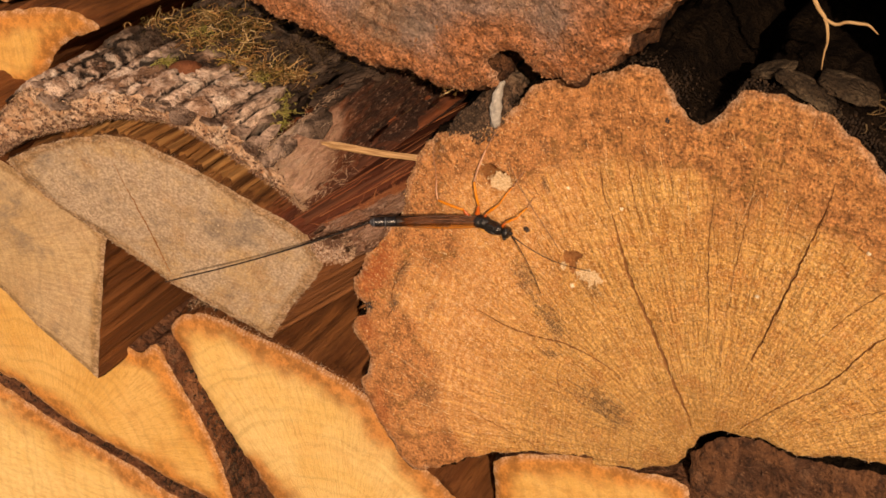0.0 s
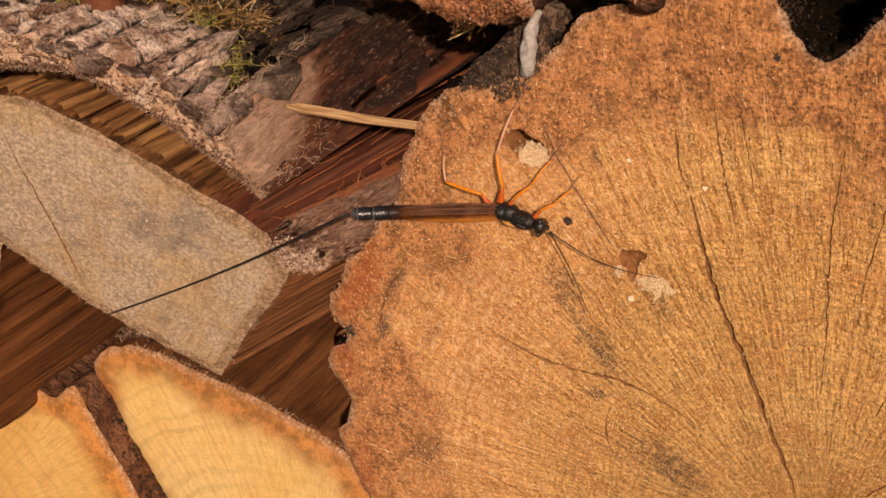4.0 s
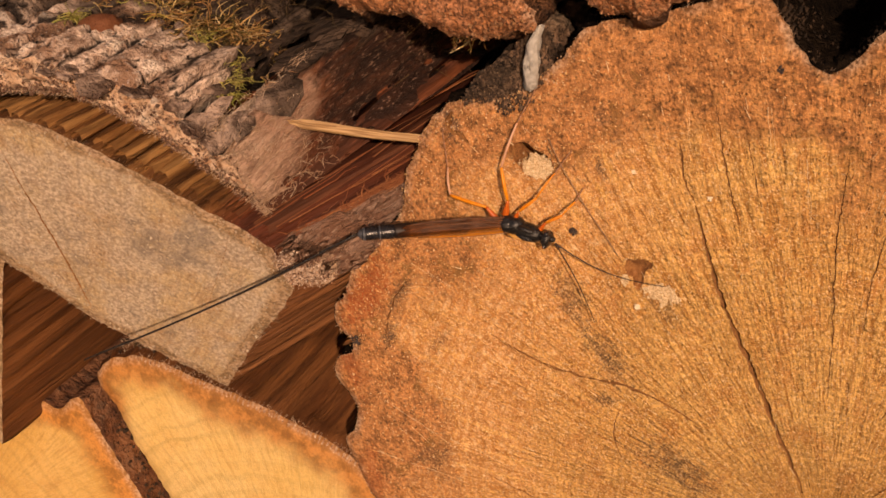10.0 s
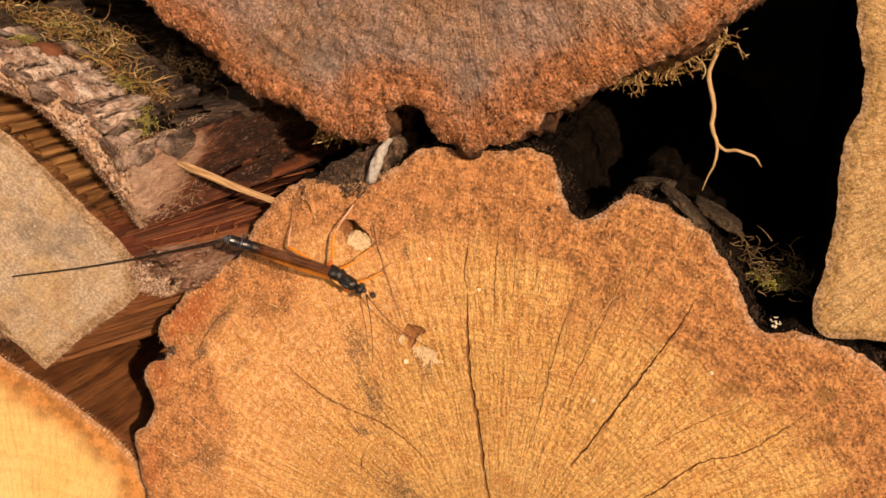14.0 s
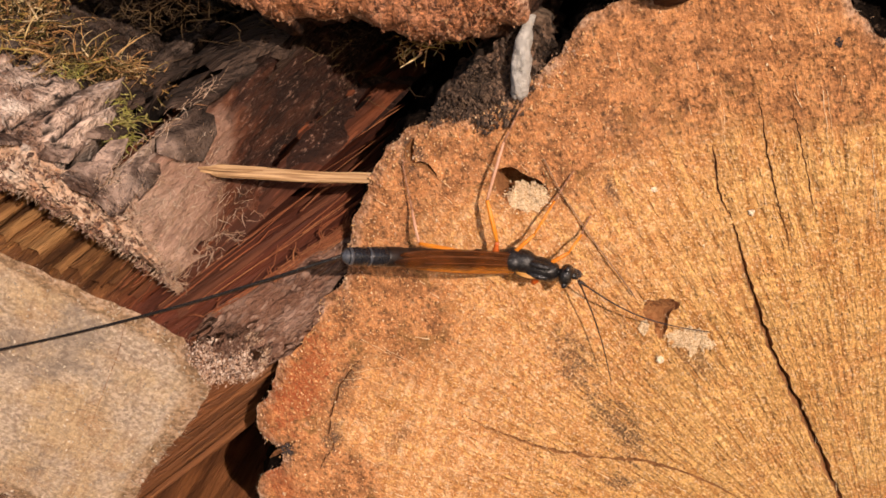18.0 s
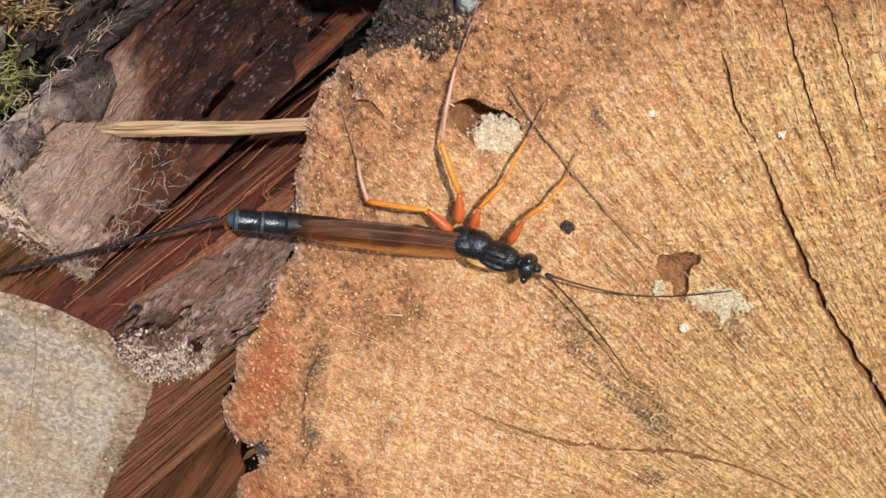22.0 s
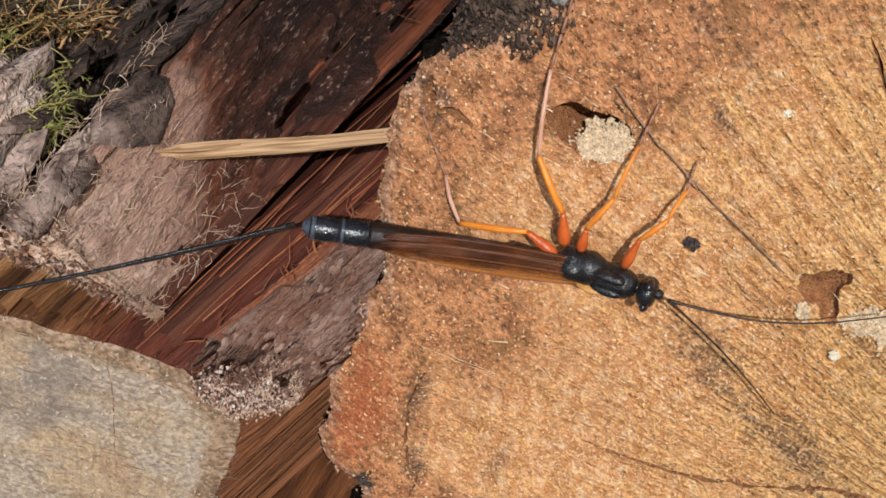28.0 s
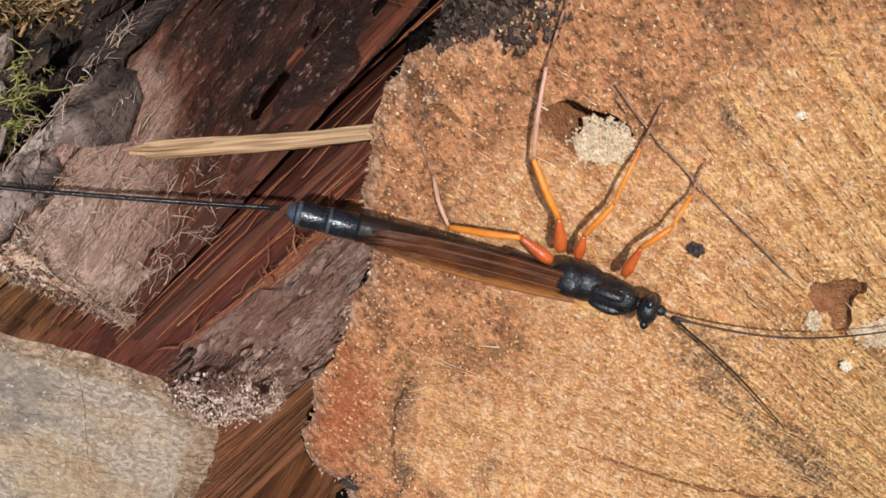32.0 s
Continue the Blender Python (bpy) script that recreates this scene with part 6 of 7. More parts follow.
# fuzzy olive-brown fibres hanging between the bark slab and the log above
needles("fibre_fluff", [(-50, 6, 37, 3.0), (-44, 8, 36, 3.5), (-38, 10, 33.5, 3.0), (-55, 8, 39, 3.0), (-48, 16, 40, 4.0), (-33, 12, 30, 2.5), (-47, 3, 37.5, 2.0), (-53, 3, 38, 2.0)], "fuzzy olive-brown fibres hanging in the gap", M_TANGLE_DARK, 151, 26, 3.4, 0.05)

# pale frayed fibres and crumbs along the upper edge of the nearest yellow log
top = [i for i, (x, z) in enumerate(yellow_loop) if z > -60 and x > -96]
line = yellow_loop[top]
fringe("edge_fuzz", line, [yellow_height(x, z, 0.0) for x, z in line], outward(yellow_loop)[top], 1500, 0.4, 0.05, M_FIBRE, bpy.data.objects["yellow_log"], "pale frayed fibres on the upper edge", 160)
places = []
for _ in range(1200):
    i = rnd.choice(top)
    x, z = yellow_loop[i] - outward(yellow_loop)[i] * abs(rnd.gauss(0, 0.8))
    places.append((x, yellow_height(x, z, 0.5), z))
crumbs_at("rim_crust", places, 0.2, M_BROWN_BITS, bpy.data.objects["yellow_log"], "brown crumbs along the bark rim", 161)

# dark crumbly bark in the gaps between the yellow logs
M_DARK_BITS = island_material("dark_bark_crumbs", [(0.2, 0.085, 0.045), (0.07, 0.033, 0.02), (0.34, 0.16, 0.08), (0.11, 0.05, 0.03), (0.42, 0.22, 0.11)])
for name, loop, height, keep in (("yellow_log.001", loop_b, height_b, lambda x, z: z < -42 and x > -150), ("yellow_log.002", loop_c, height_c, lambda x, z: z > -90 and x > -165), ("yellow_log", yellow_loop, yellow_height, lambda x, z: x < -84)):
    out = outward(loop)
    some = [i for i, (x, z) in enumerate(loop) if keep(x, z)]
    places = []
    for _ in range(700):
        i = rnd.choice(some)
        d = rnd.uniform(-0.4, 0.9)
        x, z = loop[i] + out[i] * d
        places.append((x, height(x, z, 0.0) + 0.8 + max(0.0, d) * 2.5 + rnd.uniform(0, 6.0), z))
    crumbs_at("bark_crust", places, 0.4, M_BLACK_BITS, bpy.data.objects[name], "dark crumbly bark along the edge", 170)
# coarse crumbs on the weathered log end, thick along its ragged lower rim
some = [i for i, (x, z) in enumerate(top_loop) if z < 75]
inn = -outward(top_loop)
places = []
for _ in range(5200):
    i = rnd.choice(some)
    d = abs(rnd.gauss(0, 5.0))
    x, z = top_loop[i] + inn[i] * d
    if n3(x * 0.2, z * 0.2, 12.0) > -0.2:
        places.append((x, top_height(x, z, d) - 0.05, z))
crumbs_at("bark_crust", places[:2600], 0.22, M_RUST_BITS, top_log, "pale orange crumbs along the ragged rim", 171)
crumbs_at("bark_crust", places[2600:], 0.26, M_DARK_BITS, top_log, "dark crumbs along the ragged rim", 172)
# rough brown bark just behind the upper rim of the big log, blackened for the gap's shade
some = [i for i, (x, z) in enumerate(main_loop) if x > -2 and z > 8]
out = outward(main_loop)
places = []
for _ in range(4200):
    i = rnd.choice(some)
    d = abs(rnd.gauss(0, 5.0))
    x, z = main_loop[i] + out[i] * rnd.uniform(-0.4, 0.4)
    places.append((x, main_height(x, z, 0.0) + 0.4 + d, z))
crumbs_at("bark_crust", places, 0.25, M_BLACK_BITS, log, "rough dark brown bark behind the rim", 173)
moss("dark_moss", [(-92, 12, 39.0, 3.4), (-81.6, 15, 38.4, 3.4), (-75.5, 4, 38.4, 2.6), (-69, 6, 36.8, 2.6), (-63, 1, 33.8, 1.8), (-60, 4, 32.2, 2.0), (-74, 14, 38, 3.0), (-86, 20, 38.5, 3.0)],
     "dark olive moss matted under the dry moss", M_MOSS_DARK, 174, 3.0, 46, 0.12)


def scales(name, line, y_of, span, count, size, stretch, mat, parent, label, seed, lift=0.35, sign=1.0, taper=None):
    """Thin loose bark plates lying on a curved side that runs back along y."""
    rnd = random.Random(seed)
    d = np.gradient(line, axis=0)
    nor = np.stack([-d[:, 1], d[:, 0]], 1) / (np.linalg.norm(d, axis=1)[:, None] + 1e-9) * sign
    verts, faces = [], []
    for _ in range(count):
        i = rnd.randrange(len(line))
        n = Vector((nor[i][0], 0, nor[i][1]))
        t = Vector((nor[i][1], 0, -nor[i][0]))
        n2 = (n + t * rnd.gauss(0, 0.16) + Vector((0, rnd.gauss(0, 0.12), 0))).normalized()
        u = Vector((0, 1, 0)) - n2 * n2.y
        u.normalize()
        w = n2.cross(u)
        y = y_of(*line[i]) + 0.6 + span * rnd.random() ** 1.3
        lx, lz = line[i]
        if taper:
            s = 1.0 - 0.92 * min(1.0, (y - y_of(lx, lz)) / taper[2])
            lx, lz = taper[0] + (lx - taper[0]) * s, taper[1] + (lz - taper[1]) * s
        c = Vector((lx, y, lz)) + n * (lift * rnd.uniform(-0.2, 1.0))
        r = size * rnd.uniform(0.4, 1.25)
        m = rnd.choice((6, 7, 8))
        ring = [r * rnd.uniform(0.6, 1.15) for _ in range(m)]
        k = len(verts)
        for layer, (h, f) in enumerate(((0.0, 0.92), (-0.35, 1.0))):
            for j in range(m):
                a = 6.2832 * j / m
                verts.append((c + n2 * (h + rnd.gauss(0, 0.05)) + (u * math.cos(a) * stretch + w * math.sin(a)) * ring[j] * f) * MM)
        verts.append((c + n2 * rnd.uniform(0.02, 0.2)) * MM)
        for j in range(m):
            j2 = (j + 1) % m
            faces += [(k + j, k + j2, k + 2 * m), (k + j, k + m + j, k + m + j2, k + j2)]
    ob = part(name, make_mesh(name, verts, faces, False), mat, parent)
    tagged(ob, label, "", "", "stuff")


# Plates take the same painted shade towards the back.
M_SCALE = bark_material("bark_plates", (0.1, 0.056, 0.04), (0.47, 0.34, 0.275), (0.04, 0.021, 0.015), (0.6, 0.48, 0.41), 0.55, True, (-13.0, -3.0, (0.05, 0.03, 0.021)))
front = lambda x, z: GY[0] * x + GY[1] * z + GY[2]
outer_line = smooth_loop([(-110, 30.5), (-103, 35), (-93, 40.5), (-87.5, 36.5), (-83, 38.5), (-72, 37.3), (-62, 32.5), (-55, 26.3), (-50.6, 21.6)], 0.4, False)
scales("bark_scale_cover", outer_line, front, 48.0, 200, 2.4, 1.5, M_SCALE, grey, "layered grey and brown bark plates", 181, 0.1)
# folded sheet of torn inner bark behind the slab
verts, faces = [], []
nu, nv = 110, 80
for i in range(nu + 1):
    for j in range(nv + 1):
        u, v = i / nu, j / nv
        y = 4.0 + 60.0 * u + 5.0 * v
        fold = 2.6 * fract(v * 1.8 + u * 1.2, u * 3.0, 61.0) + 0.9 * fract(v * 4.0 - u * 3.0, u * 9.0, 62.0) + 0.3 * fract(v * 14.0, u * 34.0, 63.0)
        x = -50.9 + 3.5 * u + 1.5 * v + fold
        z = 20.0 + (3.0 + 13.0 * u) * v + 0.4 * fold
        verts.append((x, y, z))
faces = [(i * (nv + 1) + j, (i + 1) * (nv + 1) + j, (i + 1) * (nv + 1) + j + 1, i * (nv + 1) + j + 1) for i in range(nu) for j in range(nv)]
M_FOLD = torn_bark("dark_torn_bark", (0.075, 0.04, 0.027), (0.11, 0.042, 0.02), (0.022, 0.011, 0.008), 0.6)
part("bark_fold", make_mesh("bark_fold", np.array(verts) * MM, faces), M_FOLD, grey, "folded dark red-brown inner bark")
scales("bark_scale_cover", smooth_loop([(-49.4, 4.2), (-48.4, 5.0), (-45.2, 3.2), (-43.0, -0.6), (-45.6, -3.6)], 0.3, False), lambda x, z: 0.171 * x - 0.341 * z + 1.6, 30.0, 2600, 0.22, 1.3, M_CHUNK_BITS, grey, "grainy brown bark of the remnant", 185, 0.3, 1.0, (-49.4, -5.0, 80.0))

# The split log lies askew: its grain leans to the side and upwards as it runs back.
def leaning(x, y, z):
    d = y - (GY[0] * x + GY[1] * z + GY[2])
    if d < 0.4:
        return x, z
    d = d - 0.4 if d < 22.4 else 22.0 + 10.0 * (1.0 - math.exp(-(d - 22.4) / 10.0))
    ease = lambda v: (lambda u: u * u * (3 - 2 * u))(min(1.0, max(0.0, v)))
    w = max(ease((x + 58.5) / 8.0), ease((2.0 - z) / 6.0))
    return x + d * w * (1.0 - 0.45 * ease((z - 6.0) / 6.0)), z + 0.4 * d * w


def lean(log, mats):
    for ob in log.children:
        if ob.name.startswith("sawn_face"):
            continue
        n = len(ob.data.vertices)
        co = np.empty(n * 3, dtype=np.float32)
        ob.data.vertices.foreach_get("co", co)
        at = ob.data.attributes.new("grown", "FLOAT_VECTOR", "POINT")
        at.data.foreach_set("vector", co)
        for v in ob.data.vertices:
            x, z = leaning(v.co.x * 1000, v.co.y * 1000, v.co.z * 1000)
            v.co.x, v.co.z = x * MM, z * MM
        ob.data.update()
    for mat in mats:
        tree = mat.node_tree
        at = tree.nodes.new("ShaderNodeAttribute")
        at.attribute_name = "grown"
        for link in [k for k in tree.links if k.from_node.bl_idname == "ShaderNodeTexCoord"]:
            tree.links.new(at.outputs["Vector"], link.to_socket)


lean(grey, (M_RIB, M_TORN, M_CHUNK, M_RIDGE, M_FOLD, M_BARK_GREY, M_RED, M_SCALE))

# ---- the long-tailed wasp ----
def glossy_material(name, a, b, rough, spec=0.5, coat=0.0, scale=0.8):
    m = Net(name)
    n1, n2 = m.noise(scale, 3.0, 0.6), m.noise(scale * 6.0, 2.0, 0.6)
    c = m.mix(m.span(n1, 0.3, 0.7), a, b)
    mat = m.done(c, m.span(n2, 0.3, 0.7, rough - 0.08, rough + 0.1), [(n1, 0.06), (n2, 0.05)], spec)
    m.bsdf.inputs["Coat Weight"].default_value = coat
    m.bsdf.inputs["Coat Roughness"].default_value = 0.2
    return mat


M_BLACK = glossy_material("glossy_black_shell", (0.006, 0.006, 0.007), (0.014, 0.013, 0.013), 0.24, 0.55, 0.0, 1.6)
M_EYE = glossy_material("black_eye", (0.008, 0.008, 0.01), (0.02, 0.02, 0.024), 0.2, 0.6, 0.4)
M_ABDOMEN = glossy_material("brown_black_shell", (0.008, 0.006, 0.006), (0.022, 0.012, 0.009), 0.45, 0.35)
M_TAIL = glossy_material("blue_black_shell", (0.008, 0.009, 0.012), (0.016, 0.017, 0.022), 0.22, 0.6)
# Pale tip colour; on the ring edges it stands for a bluish sheen.
M_PALE = glossy_material("pale_tip_and_sheen", (0.035, 0.04, 0.05), (0.08, 0.09, 0.11), 0.3)
M_COXA = glossy_material("orange_red_shell", (0.46, 0.075, 0.012), (0.6, 0.13, 0.02), 0.35)
M_ORANGE_LEG = glossy_material("orange_shell", (0.72, 0.20, 0.012), (0.82, 0.29, 0.03), 0.4)
M_TIBIA = glossy_material("pinkish_brown_shell", (0.55, 0.29, 0.19), (0.68, 0.39, 0.27), 0.45)
M_TARSUS = glossy_material("brown_shell", (0.28, 0.13, 0.075), (0.38, 0.19, 0.11), 0.5)
M_AMBER = glossy_material("amber_shell", (0.42, 0.18, 0.04), (0.62, 0.32, 0.09), 0.45)
M_FEELER = glossy_material("dark_brown_feeler", (0.018, 0.010, 0.008), (0.04, 0.02, 0.014), 0.45)
M_VEIN = glossy_material("brown_wing_vein", (0.10, 0.035, 0.012), (0.17, 0.06, 0.02), 0.4)


def wing_material():
    m = Net("smoky_amber_wing")
    n1 = m.noise(0.35, 3.0, 0.6)
    n2 = m.noise(0.9, 3.0, 0.6)
    c = m.mix(m.span(n1, 0.3, 0.7), (0.045, 0.013, 0.004), (0.13, 0.036, 0.008))
    c = m.mix(m.span(m.math("ADD", m.xyz()[2], n1), 0.75, 1.6), c, (0.66, 0.23, 0.03))
    mat = m.done(c, m.span(n2, 0.3, 0.7, 0.38, 0.52), [(n2, 0.03)], 0.12)
    m.put(m.bsdf.inputs["Alpha"], m.span(n1, 0.3, 0.7, 0.42, 0.58))
    return mat


M_WING = wing_material()


def blob(profile, sides=20, squash=(1.0, 1.0), steps=1):
    """A round body along x: rows of x, radius, z offset."""
    bm = bmesh.new()
    rings = []
    for x, r, dz in profile:
        rings.append([bm.verts.new(Vector((x, r * squash[0] * math.cos(a), dz + r * squash[1] * math.sin(a))) * MM) for a in (2 * math.pi * k / sides for k in range(sides))])
    for r, s in zip(rings, rings[1:]):
        for k in range(sides):
            bm.faces.new((r[k], r[(k + 1) % sides], s[(k + 1) % sides], s[k])).smooth = True
    bm.faces.new(rings[0][::-1])
    bm.faces.new(rings[-1])
    bmesh.ops.recalc_face_normals(bm, faces=bm.faces)
    return bm


def arch(x0, x1, r, n=14, p=0.5, z=0.0):
    return [(x0 + (x1 - x0) * (0.5 - 0.5 * math.cos(math.pi * i / (n - 1))), max(0.02, r * abs(math.sin(math.pi * i / (n - 1))) ** p), z) for i in range(n)]


wasp = thing("wasp", "black parasitic wasp with orange legs, amber wings and very long ovipositor", "wasp", (0, 0, 0))
# thorax: x towards the head
thorax = part("thorax", blob([(x, r * (1 + 0.05 * math.sin(x * 3.1)), z) for x, r, z in arch(-0.3, 4.0, 1.42, 16, 0.65, 0.1)], 24, (0.95, 1.0)), M_BLACK, wasp)
part("mesonotum", blob(arch(2.4, 6.3, 1.3, 14, 0.65, -0.1), 24, (0.95, 1.0)), M_BLACK, thorax)
part("scutellum", blob(arch(1.6, 3.4, 0.8, 10, 0.6, -1.05), 16, (1.1, 0.7)), M_BLACK, thorax)
head = part("head", blob(arch(6.35, 7.8, 1.15, 14, 0.5, -0.05), 24, (1.1, 1.05)), M_BLACK, thorax)
for s in (-1, 1):
    bm = bmesh.new()
    bmesh.ops.create_uvsphere(bm, u_segments=16, v_segments=12, radius=0.62 * MM)
    for v in bm.verts:
        v.co = Vector((v.co.x * 0.62 + 7.15 * MM, v.co.y * 1.1 - 0.5 * MM, v.co.z * 0.75 + s * 0.95 * MM))
    for f in bm.faces:
        f.smooth = True
    part("eye", bm, M_EYE, thorax)
for s in (-1, 1):
    bm = blob(arch(2.9, 5.4, 0.55, 12, 0.6, 0.6 * s), 16, (1.0, 0.8))
    for v in bm.verts:
        v.co.y -= 0.85 * MM
    part("thorax_lobe", bm, M_BLACK, thorax)
bm = blob(arch(0.2, 2.2, 0.75, 10, 0.6, 0.0), 16, (1.0, 1.25))
for v in bm.verts:
    v.co.y -= 0.75 * MM
part("propodeum", bm, M_BLACK, thorax)
part("neck", blob([(6.0, 0.5, 0), (6.2, 0.45, 0), (6.5, 0.5, 0)], 14), M_BLACK, thorax)
part("jaw", blob(arch(7.4, 8.3, 0.42, 8, 0.6, 0.1), 12), M_BLACK, thorax)
part("wing_base", blob(arch(1.6, 4.4, 0.5, 12, 0.6, -0.85), 16, (3.1, 0.8)), M_AMBER, thorax, "small orange patch at the wing base")

# abdomen: x towards the tail, in rings that overlap
abdomen = part("abdomen", blob([(0.0, 0.42, 0), (0.8, 0.5, 0), (2.0, 0.75, 0.05), (3.4, 0.98, 0.05), (3.6, 0.9, 0.05)], 18), M_BLACK, wasp)
rad = [0.7, 0.78, 0.86, 0.92, 0.98, 1.0, 0.94]
for k in range(7):
    x0, r0 = 3.3 + 2.22 * k, rad[k]
    r1 = r0 * (1.05 if k < 5 else 0.95)
    part("abdomen_ring", blob([(x0, r0 * 0.9, 0.05), (x0 + 0.3, r0, 0.05), (x0 + 1.2, r0 * 1.04, 0.05), (x0 + 2.2, r1, 0.05), (x0 + 2.42, r1 * 0.95, 0.05)], 18), M_ABDOMEN if k < 5 else M_TAIL, abdomen)
    # Pale edges paint in the highlights of the last glossy rings.
    if k >= 5:
        part("ring_edge", blob([(x0 + 2.05, r1 * 1.012, 0.05), (x0 + 2.15, r1 * 1.03, 0.05), (x0 + 2.3, r1 * 1.02, 0.05)], 18), M_PALE, abdomen, "thin abdomen ring edge, tinted pale for its sheen")
part("tail_tip", blob([(18.6, 0.94, 0.05), (18.9, 0.88, 0.05), (19.3, 0.62, 0.02), (19.6, 0.3, 0)], 16), M_PALE, abdomen, "pale grey tip of the abdomen")


def wing_width(wide, u):
    return wide * math.sin(math.pi * (0.14 + 0.78 * u)) ** 0.75 * math.sqrt(max(0.0, 1 - max(0.0, (u - 0.88) / 0.12) ** 2))


def blade(length, wide, lift, x0, z0, y0, seed):
    """A wing: a thin curved sheet of two sides, rounded at its end."""
    verts, faces = [], []
    nu, nv = 44, 12
    for layer in (0, 1):
        for i in range(nu + 1):
            u = i / nu
            w = wing_width(wide, u)
            for j in range(nv + 1):
                v = j / nv - 0.5
                y = y0 - lift * math.cos(v * 2.6) + 0.1 * n3(u * 6, v * 4, seed) + 0.05 * layer
                verts.append((x0 + length * u, y, z0 + w * v - 0.55 * u))
    m = (nu + 1) * (nv + 1)
    for layer in (0, 1):
        for i in range(nu):
            for j in range(nv):
                a = layer * m + i * (nv + 1) + j
                q = (a, a + 1, a + nv + 2, a + nv + 1)
                faces.append(q if layer else q[::-1])
    return make_mesh("wing", np.array(verts) * MM, faces)


wings = []
for length, wide, lift, x0, z0, y0, seed in ((17.6, 2.25, 0.5, -3.4, 0.5, -1.15, 1.0), (16.6, 2.0, 0.35, -3.0, -0.2, -0.95, 5.0)):
    w = part("wing", blade(length, wide, lift, x0, z0, y0, seed), M_WING, wasp, "folded smoky amber wing")
    for f0, f1, cut in ((-0.42, -0.46, 0.97), (0.44, 0.47, 0.96), (-0.2, -0.12, 0.8), (0.1, 0.24, 0.85)):
        line = []
        for i in range(16):
            u = i / 15 * cut
            ww = wing_width(wide, u)
            v = f0 + (f1 - f0) * u
            line.append((x0 + length * u, y0 - lift * math.cos(v * 2.6) - 0.04, z0 + ww * v - 0.55 * u))
        part("wing_vein", tube(line, [0.06 - 0.035 * i / 15 for i in range(16)], 6), M_VEIN, w, "brown wing vein")
    wings.append(w)

# ovipositor with its two sheaths: x towards its end
ovi = part("ovipositor", tube([(45 * i / 30, 0.0, 0.7 * math.sin(math.pi * i / 30)) for i in range(31)], [0.2 - 0.08 * i / 30 for i in range(31)], 8), M_FEELER, wasp, "long thin black ovipositor")
for s in (-1, 1):
    part("sheath", tube([(43 * i / 30, 0.1 * s, 0.7 * math.sin(math.pi * i / 30) + 0.12 * s * (1 - i / 32)) for i in range(31)], [0.17 - 0.08 * i / 30 for i in range(31)], 6), M_BLACK, ovi)

LEGS = [
    ([(-16.40, -3.2, 6.20), (-18.06, -3.4, 8.85), (-23.30, -3.0, 10.04), (-23.88, -1.3, 13.45), (-24.30, -0.3, 18.50)], True),
    ([(-15.40, -3.2, 7.00), (-14.46, -3.4, 9.95), (-15.00, -3.0, 14.34), (-12.58, -1.3, 20.05), (-9.60, -0.3, 24.60)], True),
    ([(-14.30, -3.2, 6.30), (-13.06, -3.4, 8.25), (-10.50, -3.0, 9.94), (-8.08, -1.3, 12.95), (-6.00, -0.3, 15.50)], False),
    ([(-11.40, -3.2, 4.40), (-9.26, -3.4, 6.75), (-7.10, -3.0, 7.54), (-5.68, -1.3, 8.85), (-4.80, -0.3, 10.30)], False),
]
for pts, long_leg in LEGS:
    a, b, c, d, e = (Vector(p) for p in pts)
    n = 12
    f1 = b + (a - b) * 0.1
    leg = part("leg", tube([a + (f1 - a) * i / 7 for i in range(8)], [0.34, 0.46, 0.5, 0.46, 0.4, 0.31, 0.24, 0.2] if long_leg else [0.3, 0.4, 0.42, 0.39, 0.33, 0.26, 0.2, 0.17], 12), M_COXA, wasp, "orange-red leg base")
    k = 0.75 if long_leg else 0.64
    part("femur", tube(curve_points([f1, b + (c - b) * 0.4 + Vector((0, -0.3, 0)), c], n), [k * (0.2 + 0.17 * math.sin(math.pi * (0.1 + 0.8 * i / (n - 1)))) for i in range(n)], 10), M_ORANGE_LEG, leg, "orange thigh")
    part("shin", tube(curve_points([c, c + (d - c) * 0.5 + Vector((0.1, -0.5, 0.2)), d], n), [k * (0.17 + 0.06 * math.sin(math.pi * i / (n - 1))) for i in range(n)], 8), M_TIBIA if long_leg else M_ORANGE_LEG, leg)
    for i in range(4):
        p, q = d + (e - d) * (i / 4), d + (e - d) * ((i + 0.92) / 4)
        part("foot_joint", tube([p, p + (q - p) * 0.5, q], [0.1, 0.11, 0.13 - 0.015 * i], 6), M_TARSUS, leg)
    part("claw", tube([e, e + Vector((0.25, 0.05, 0.2)), e + Vector((0.4, 0.25, 0.15))], [0.1, 0.08, 0.03], 6), M_TARSUS, leg)

FEELERS = [((6.9, -1.4, -3.7), -1.3, 15.8), ((-4.1, -1.0, -12.4), 0.4, 13.8)]
feelers = []
for end, bow, length in FEELERS:
    fe = part("feeler", tube([(length * i / 26, 0.0, bow * math.sin(math.pi * i / 26)) for i in range(27)], [0.16 if i < 2 else 0.1 - 0.05 * i / 26 for i in range(27)], 8), M_FEELER, wasp, "thin dark segmented feeler")
    feelers.append((fe, end))


def aim(origin, toward):
    """A pose at origin (millimetres) with x towards the other point and y into the stack."""
    o, q = Vector(origin), Vector(toward)
    x = (q - o).normalized()
    y = Vector((0, 1, 0))
    y = (y - x * y.dot(x)).normalized()
    z = x.cross(y)
    return Matrix.Translation(o * MM) @ Matrix((x, y, z)).transposed().to_4x4()


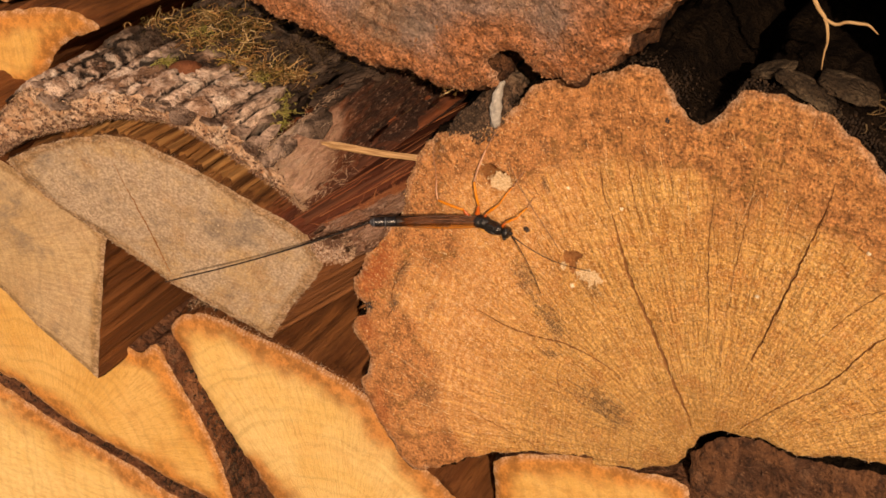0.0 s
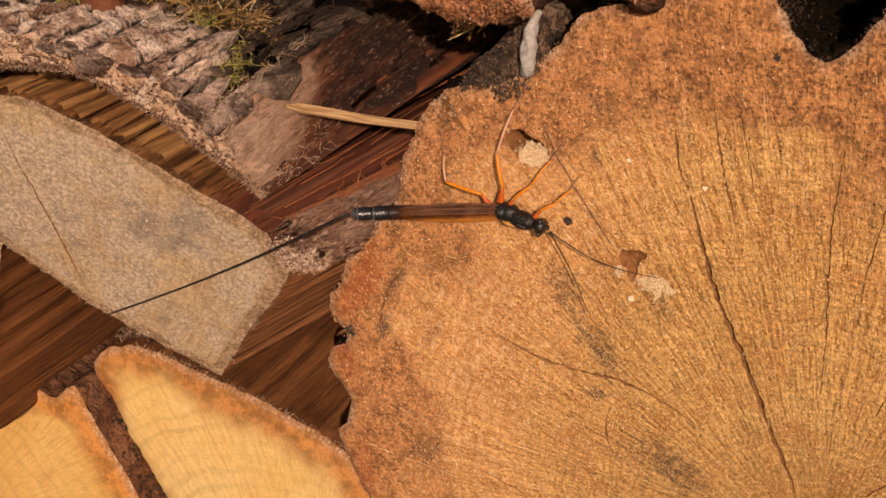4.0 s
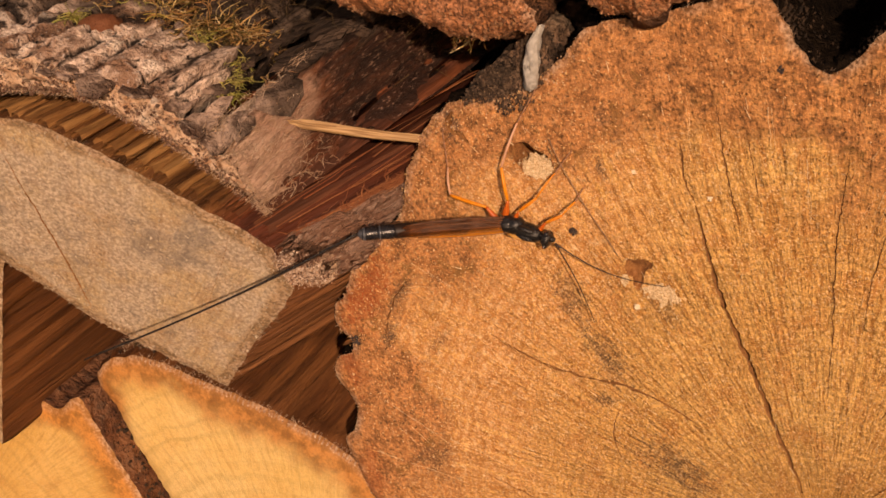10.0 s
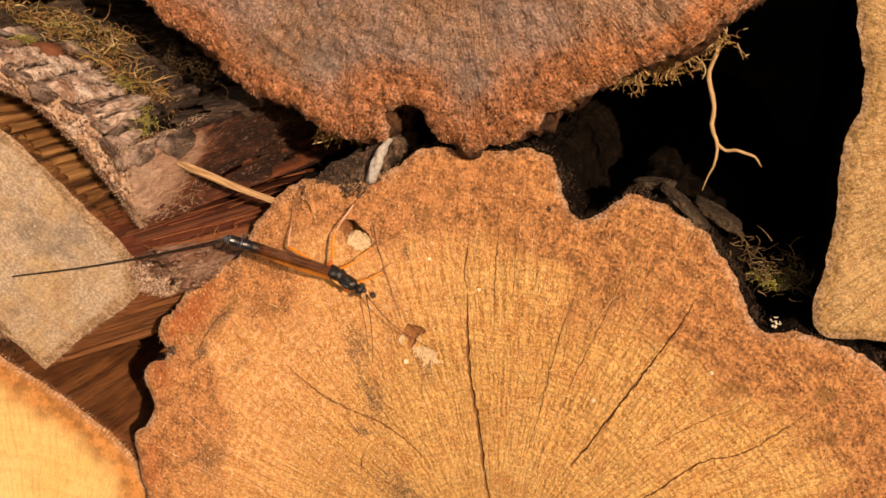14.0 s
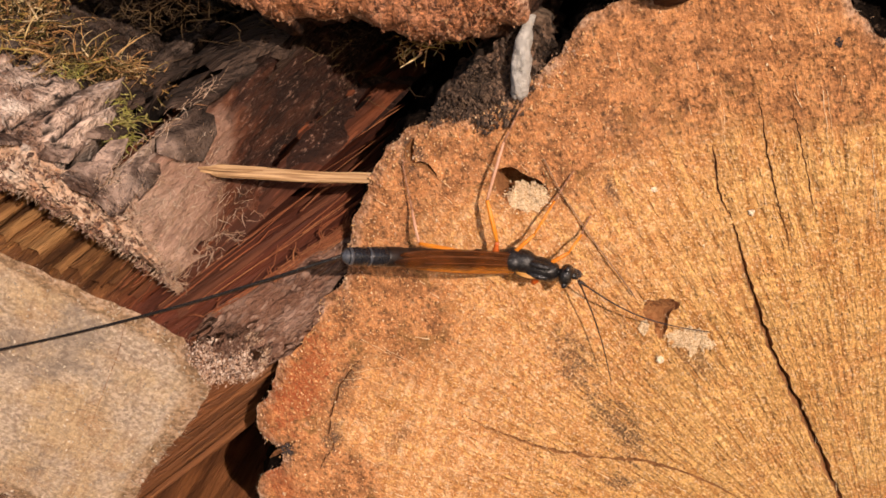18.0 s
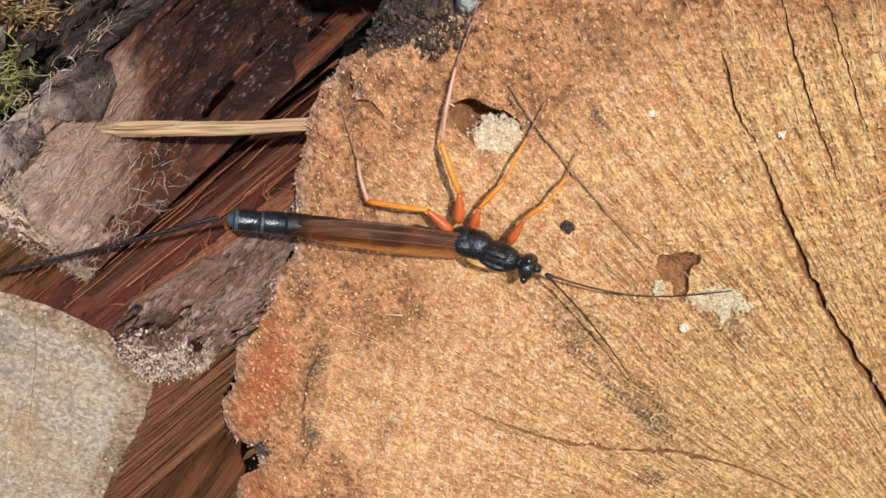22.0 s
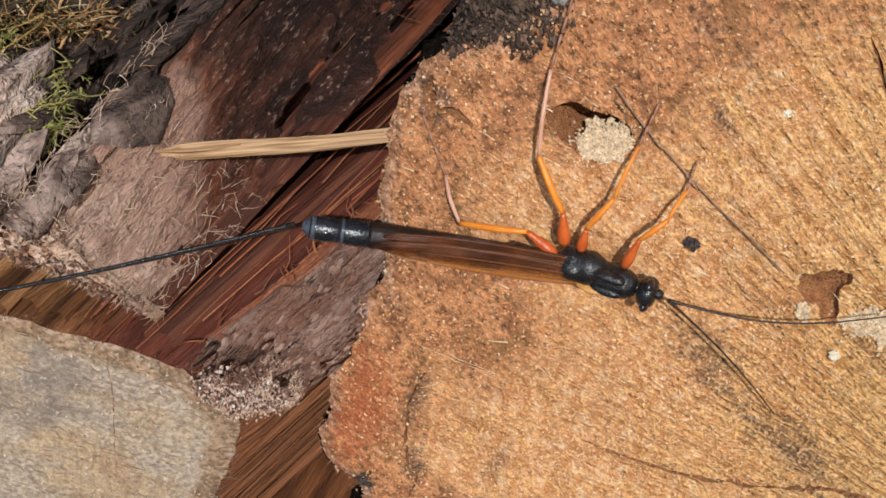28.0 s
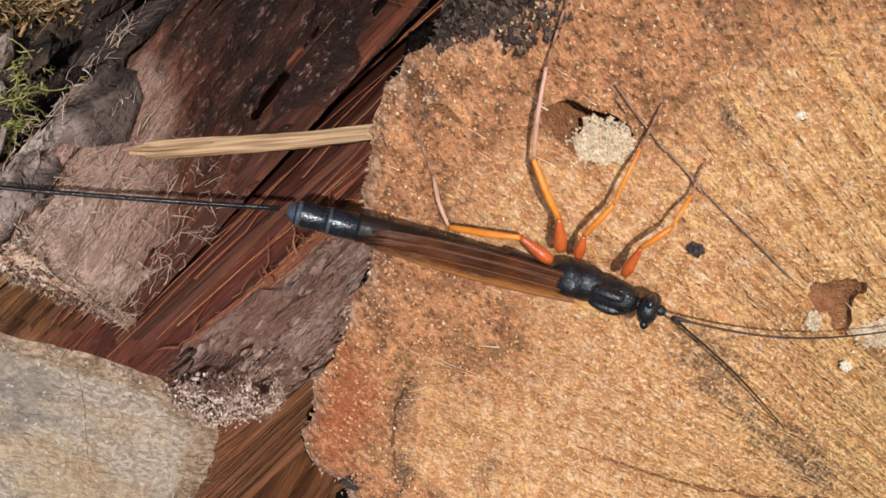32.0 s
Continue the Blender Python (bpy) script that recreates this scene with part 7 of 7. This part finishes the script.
def motions():
    # seconds, head, waist, tail of the abdomen, end of the ovipositor
    rows = [
        (0, (-9.2, -3.6, 4.6), (-16.1, -3.2, 6.8), (-33.2, -11.8, 8.9), (-73.6, -25, -0.6)),
        (3, (-9.2, -3.6, 4.3), (-16.2, -3.2, 6.5), (-33.4, -13.2, 9.1), (-73.3, -20.3, -6.6)),
        (6, (-9.2, -3.6, 4.4), (-16.2, -3.2, 6.6), (-33.2, -12.9, 8.4), (-73.8, -22.4, -4.4)),
        (9, (-9.3, -3.6, 4.3), (-16.2, -3.2, 6.5), (-33.3, -12.8, 8.2), (-71.9, -28.5, -4.7)),
        (12, (-8.9, -3.6, 4.3), (-15.9, -3.2, 6.5), (-33.1, -13.0, 8.4), (-70.8, -28, -7.8)),
        (13, (-8.4, -3.6, 4.7), (-15.4, -3.2, 6.9), (-33.0, -10.8, 9.5), (-72.3, -17.9, -8.3)),
        (16, (-7.8, -3.6, 6.6), (-14.9, -3.2, 8.5), (-27.2, -16.1, 15.9), (-70.3, -12, 9.7)),
        (17, (-6.5, -3.6, 6.1), (-13.6, -3.2, 8.3), (-26.2, -15.2, 16.6), (-70, -21.5, 14)),
        (18, (-7.3, -3.6, 5.2), (-14.2, -3.2, 7.7), (-27.7, -15.4, 14.1), (-71, -20.5, 8)),
        (19, (-7.2, -3.6, 4.7), (-13.9, -3.2, 7.7), (-31.5, -10.9, 11.4), (-74.2, -18.2, 4.3)),
        (20, (-8.0, -3.6, 4.4), (-14.7, -3.2, 7.9), (-33.0, -8.9, 10.5), (-74.9, -19, 1.4)),
        (21, (-10.2, -3.6, 2.3), (-16.6, -3.2, 5.9), (-34.1, -11.1, 12.9), (-77, -19, 10.8)),
        (22, (-9.8, -3.6, 1.9), (-16.4, -3.2, 5.6), (-33.4, -10.8, 13.6), (-75.4, -24.2, 16)),
        (23, (-9.8, -3.6, 1.8), (-16.3, -3.2, 5.5), (-33.4, -10.5, 14.4), (-75.4, -23.9, 16.8)),
        (24, (-9.7, -3.6, 1.5), (-16.3, -3.2, 5.2), (-33.2, -9.9, 14.4), (-75.2, -23.3, 19.2)),
        (25, (-9.9, -3.6, 1.1), (-16.4, -3.2, 4.9), (-33.6, -9.7, 13.6), (-69.0, -24.1, 12.4)),
        (27.5, (-10.4, -3.6, 2.3), (-16.8, -3.2, 6.1), (-33.5, -8.0, 14.5), (-64.9, -26.3, 24.6)),
        (28, (-9.7, -3.6, 2.0), (-16.2, -3.2, 5.8), (-32.1, -10.5, 15.7), (-67.5, -26.3, 22.0)),
        (29, (-9.9, -3.6, 1.9), (-16.3, -3.2, 5.6), (-32.6, -10.2, 15.8), (-65.0, -27.0, 23.2)),
        (30, (-11.1, -3.6, 1.7), (-17.6, -3.2, 5.5), (-33.9, -8.0, 14.7), (-64.0, -25.9, 22.2)),
        (30.5, (-11.1, -3.6, 1.7), (-17.6, -3.2, 5.5), (-34.4, -7.1, 14.2), (-62.7, -26.2, 24.7)),
        (31, (-9.8, -3.6, 2.0), (-16.4, -3.2, 5.8), (-32.1, -10.4, 15.7), (-73.1, -24.6, 23.9)),
        (31.5, (-9.7, -3.6, 2.0), (-16.3, -3.2, 5.8), (-31.6, -9.2, 17.0), (-66.1, -26.5, 40)),
        (32, (-9.8, -3.6, 1.4), (-16.4, -3.2, 5.2), (-31.7, -9.2, 16.8), (-66.3, -27.3, 39)),
    ]
    walk(thorax, [(t, aim(w, h)) for t, h, w, q, e in rows])
    for ob in (abdomen, *wings):
        walk(ob, [(t, aim(w, q)) for t, h, w, q, e in rows])
    walk(ovi, [(t, aim(q, e)) for t, h, w, q, e in rows])
    for fe, end in feelers:
        walk(fe, [(t, aim(Vector(h) + Vector((1.0, -0.2, -0.6)), end)) for t, h, w, q, e in rows])


motions()
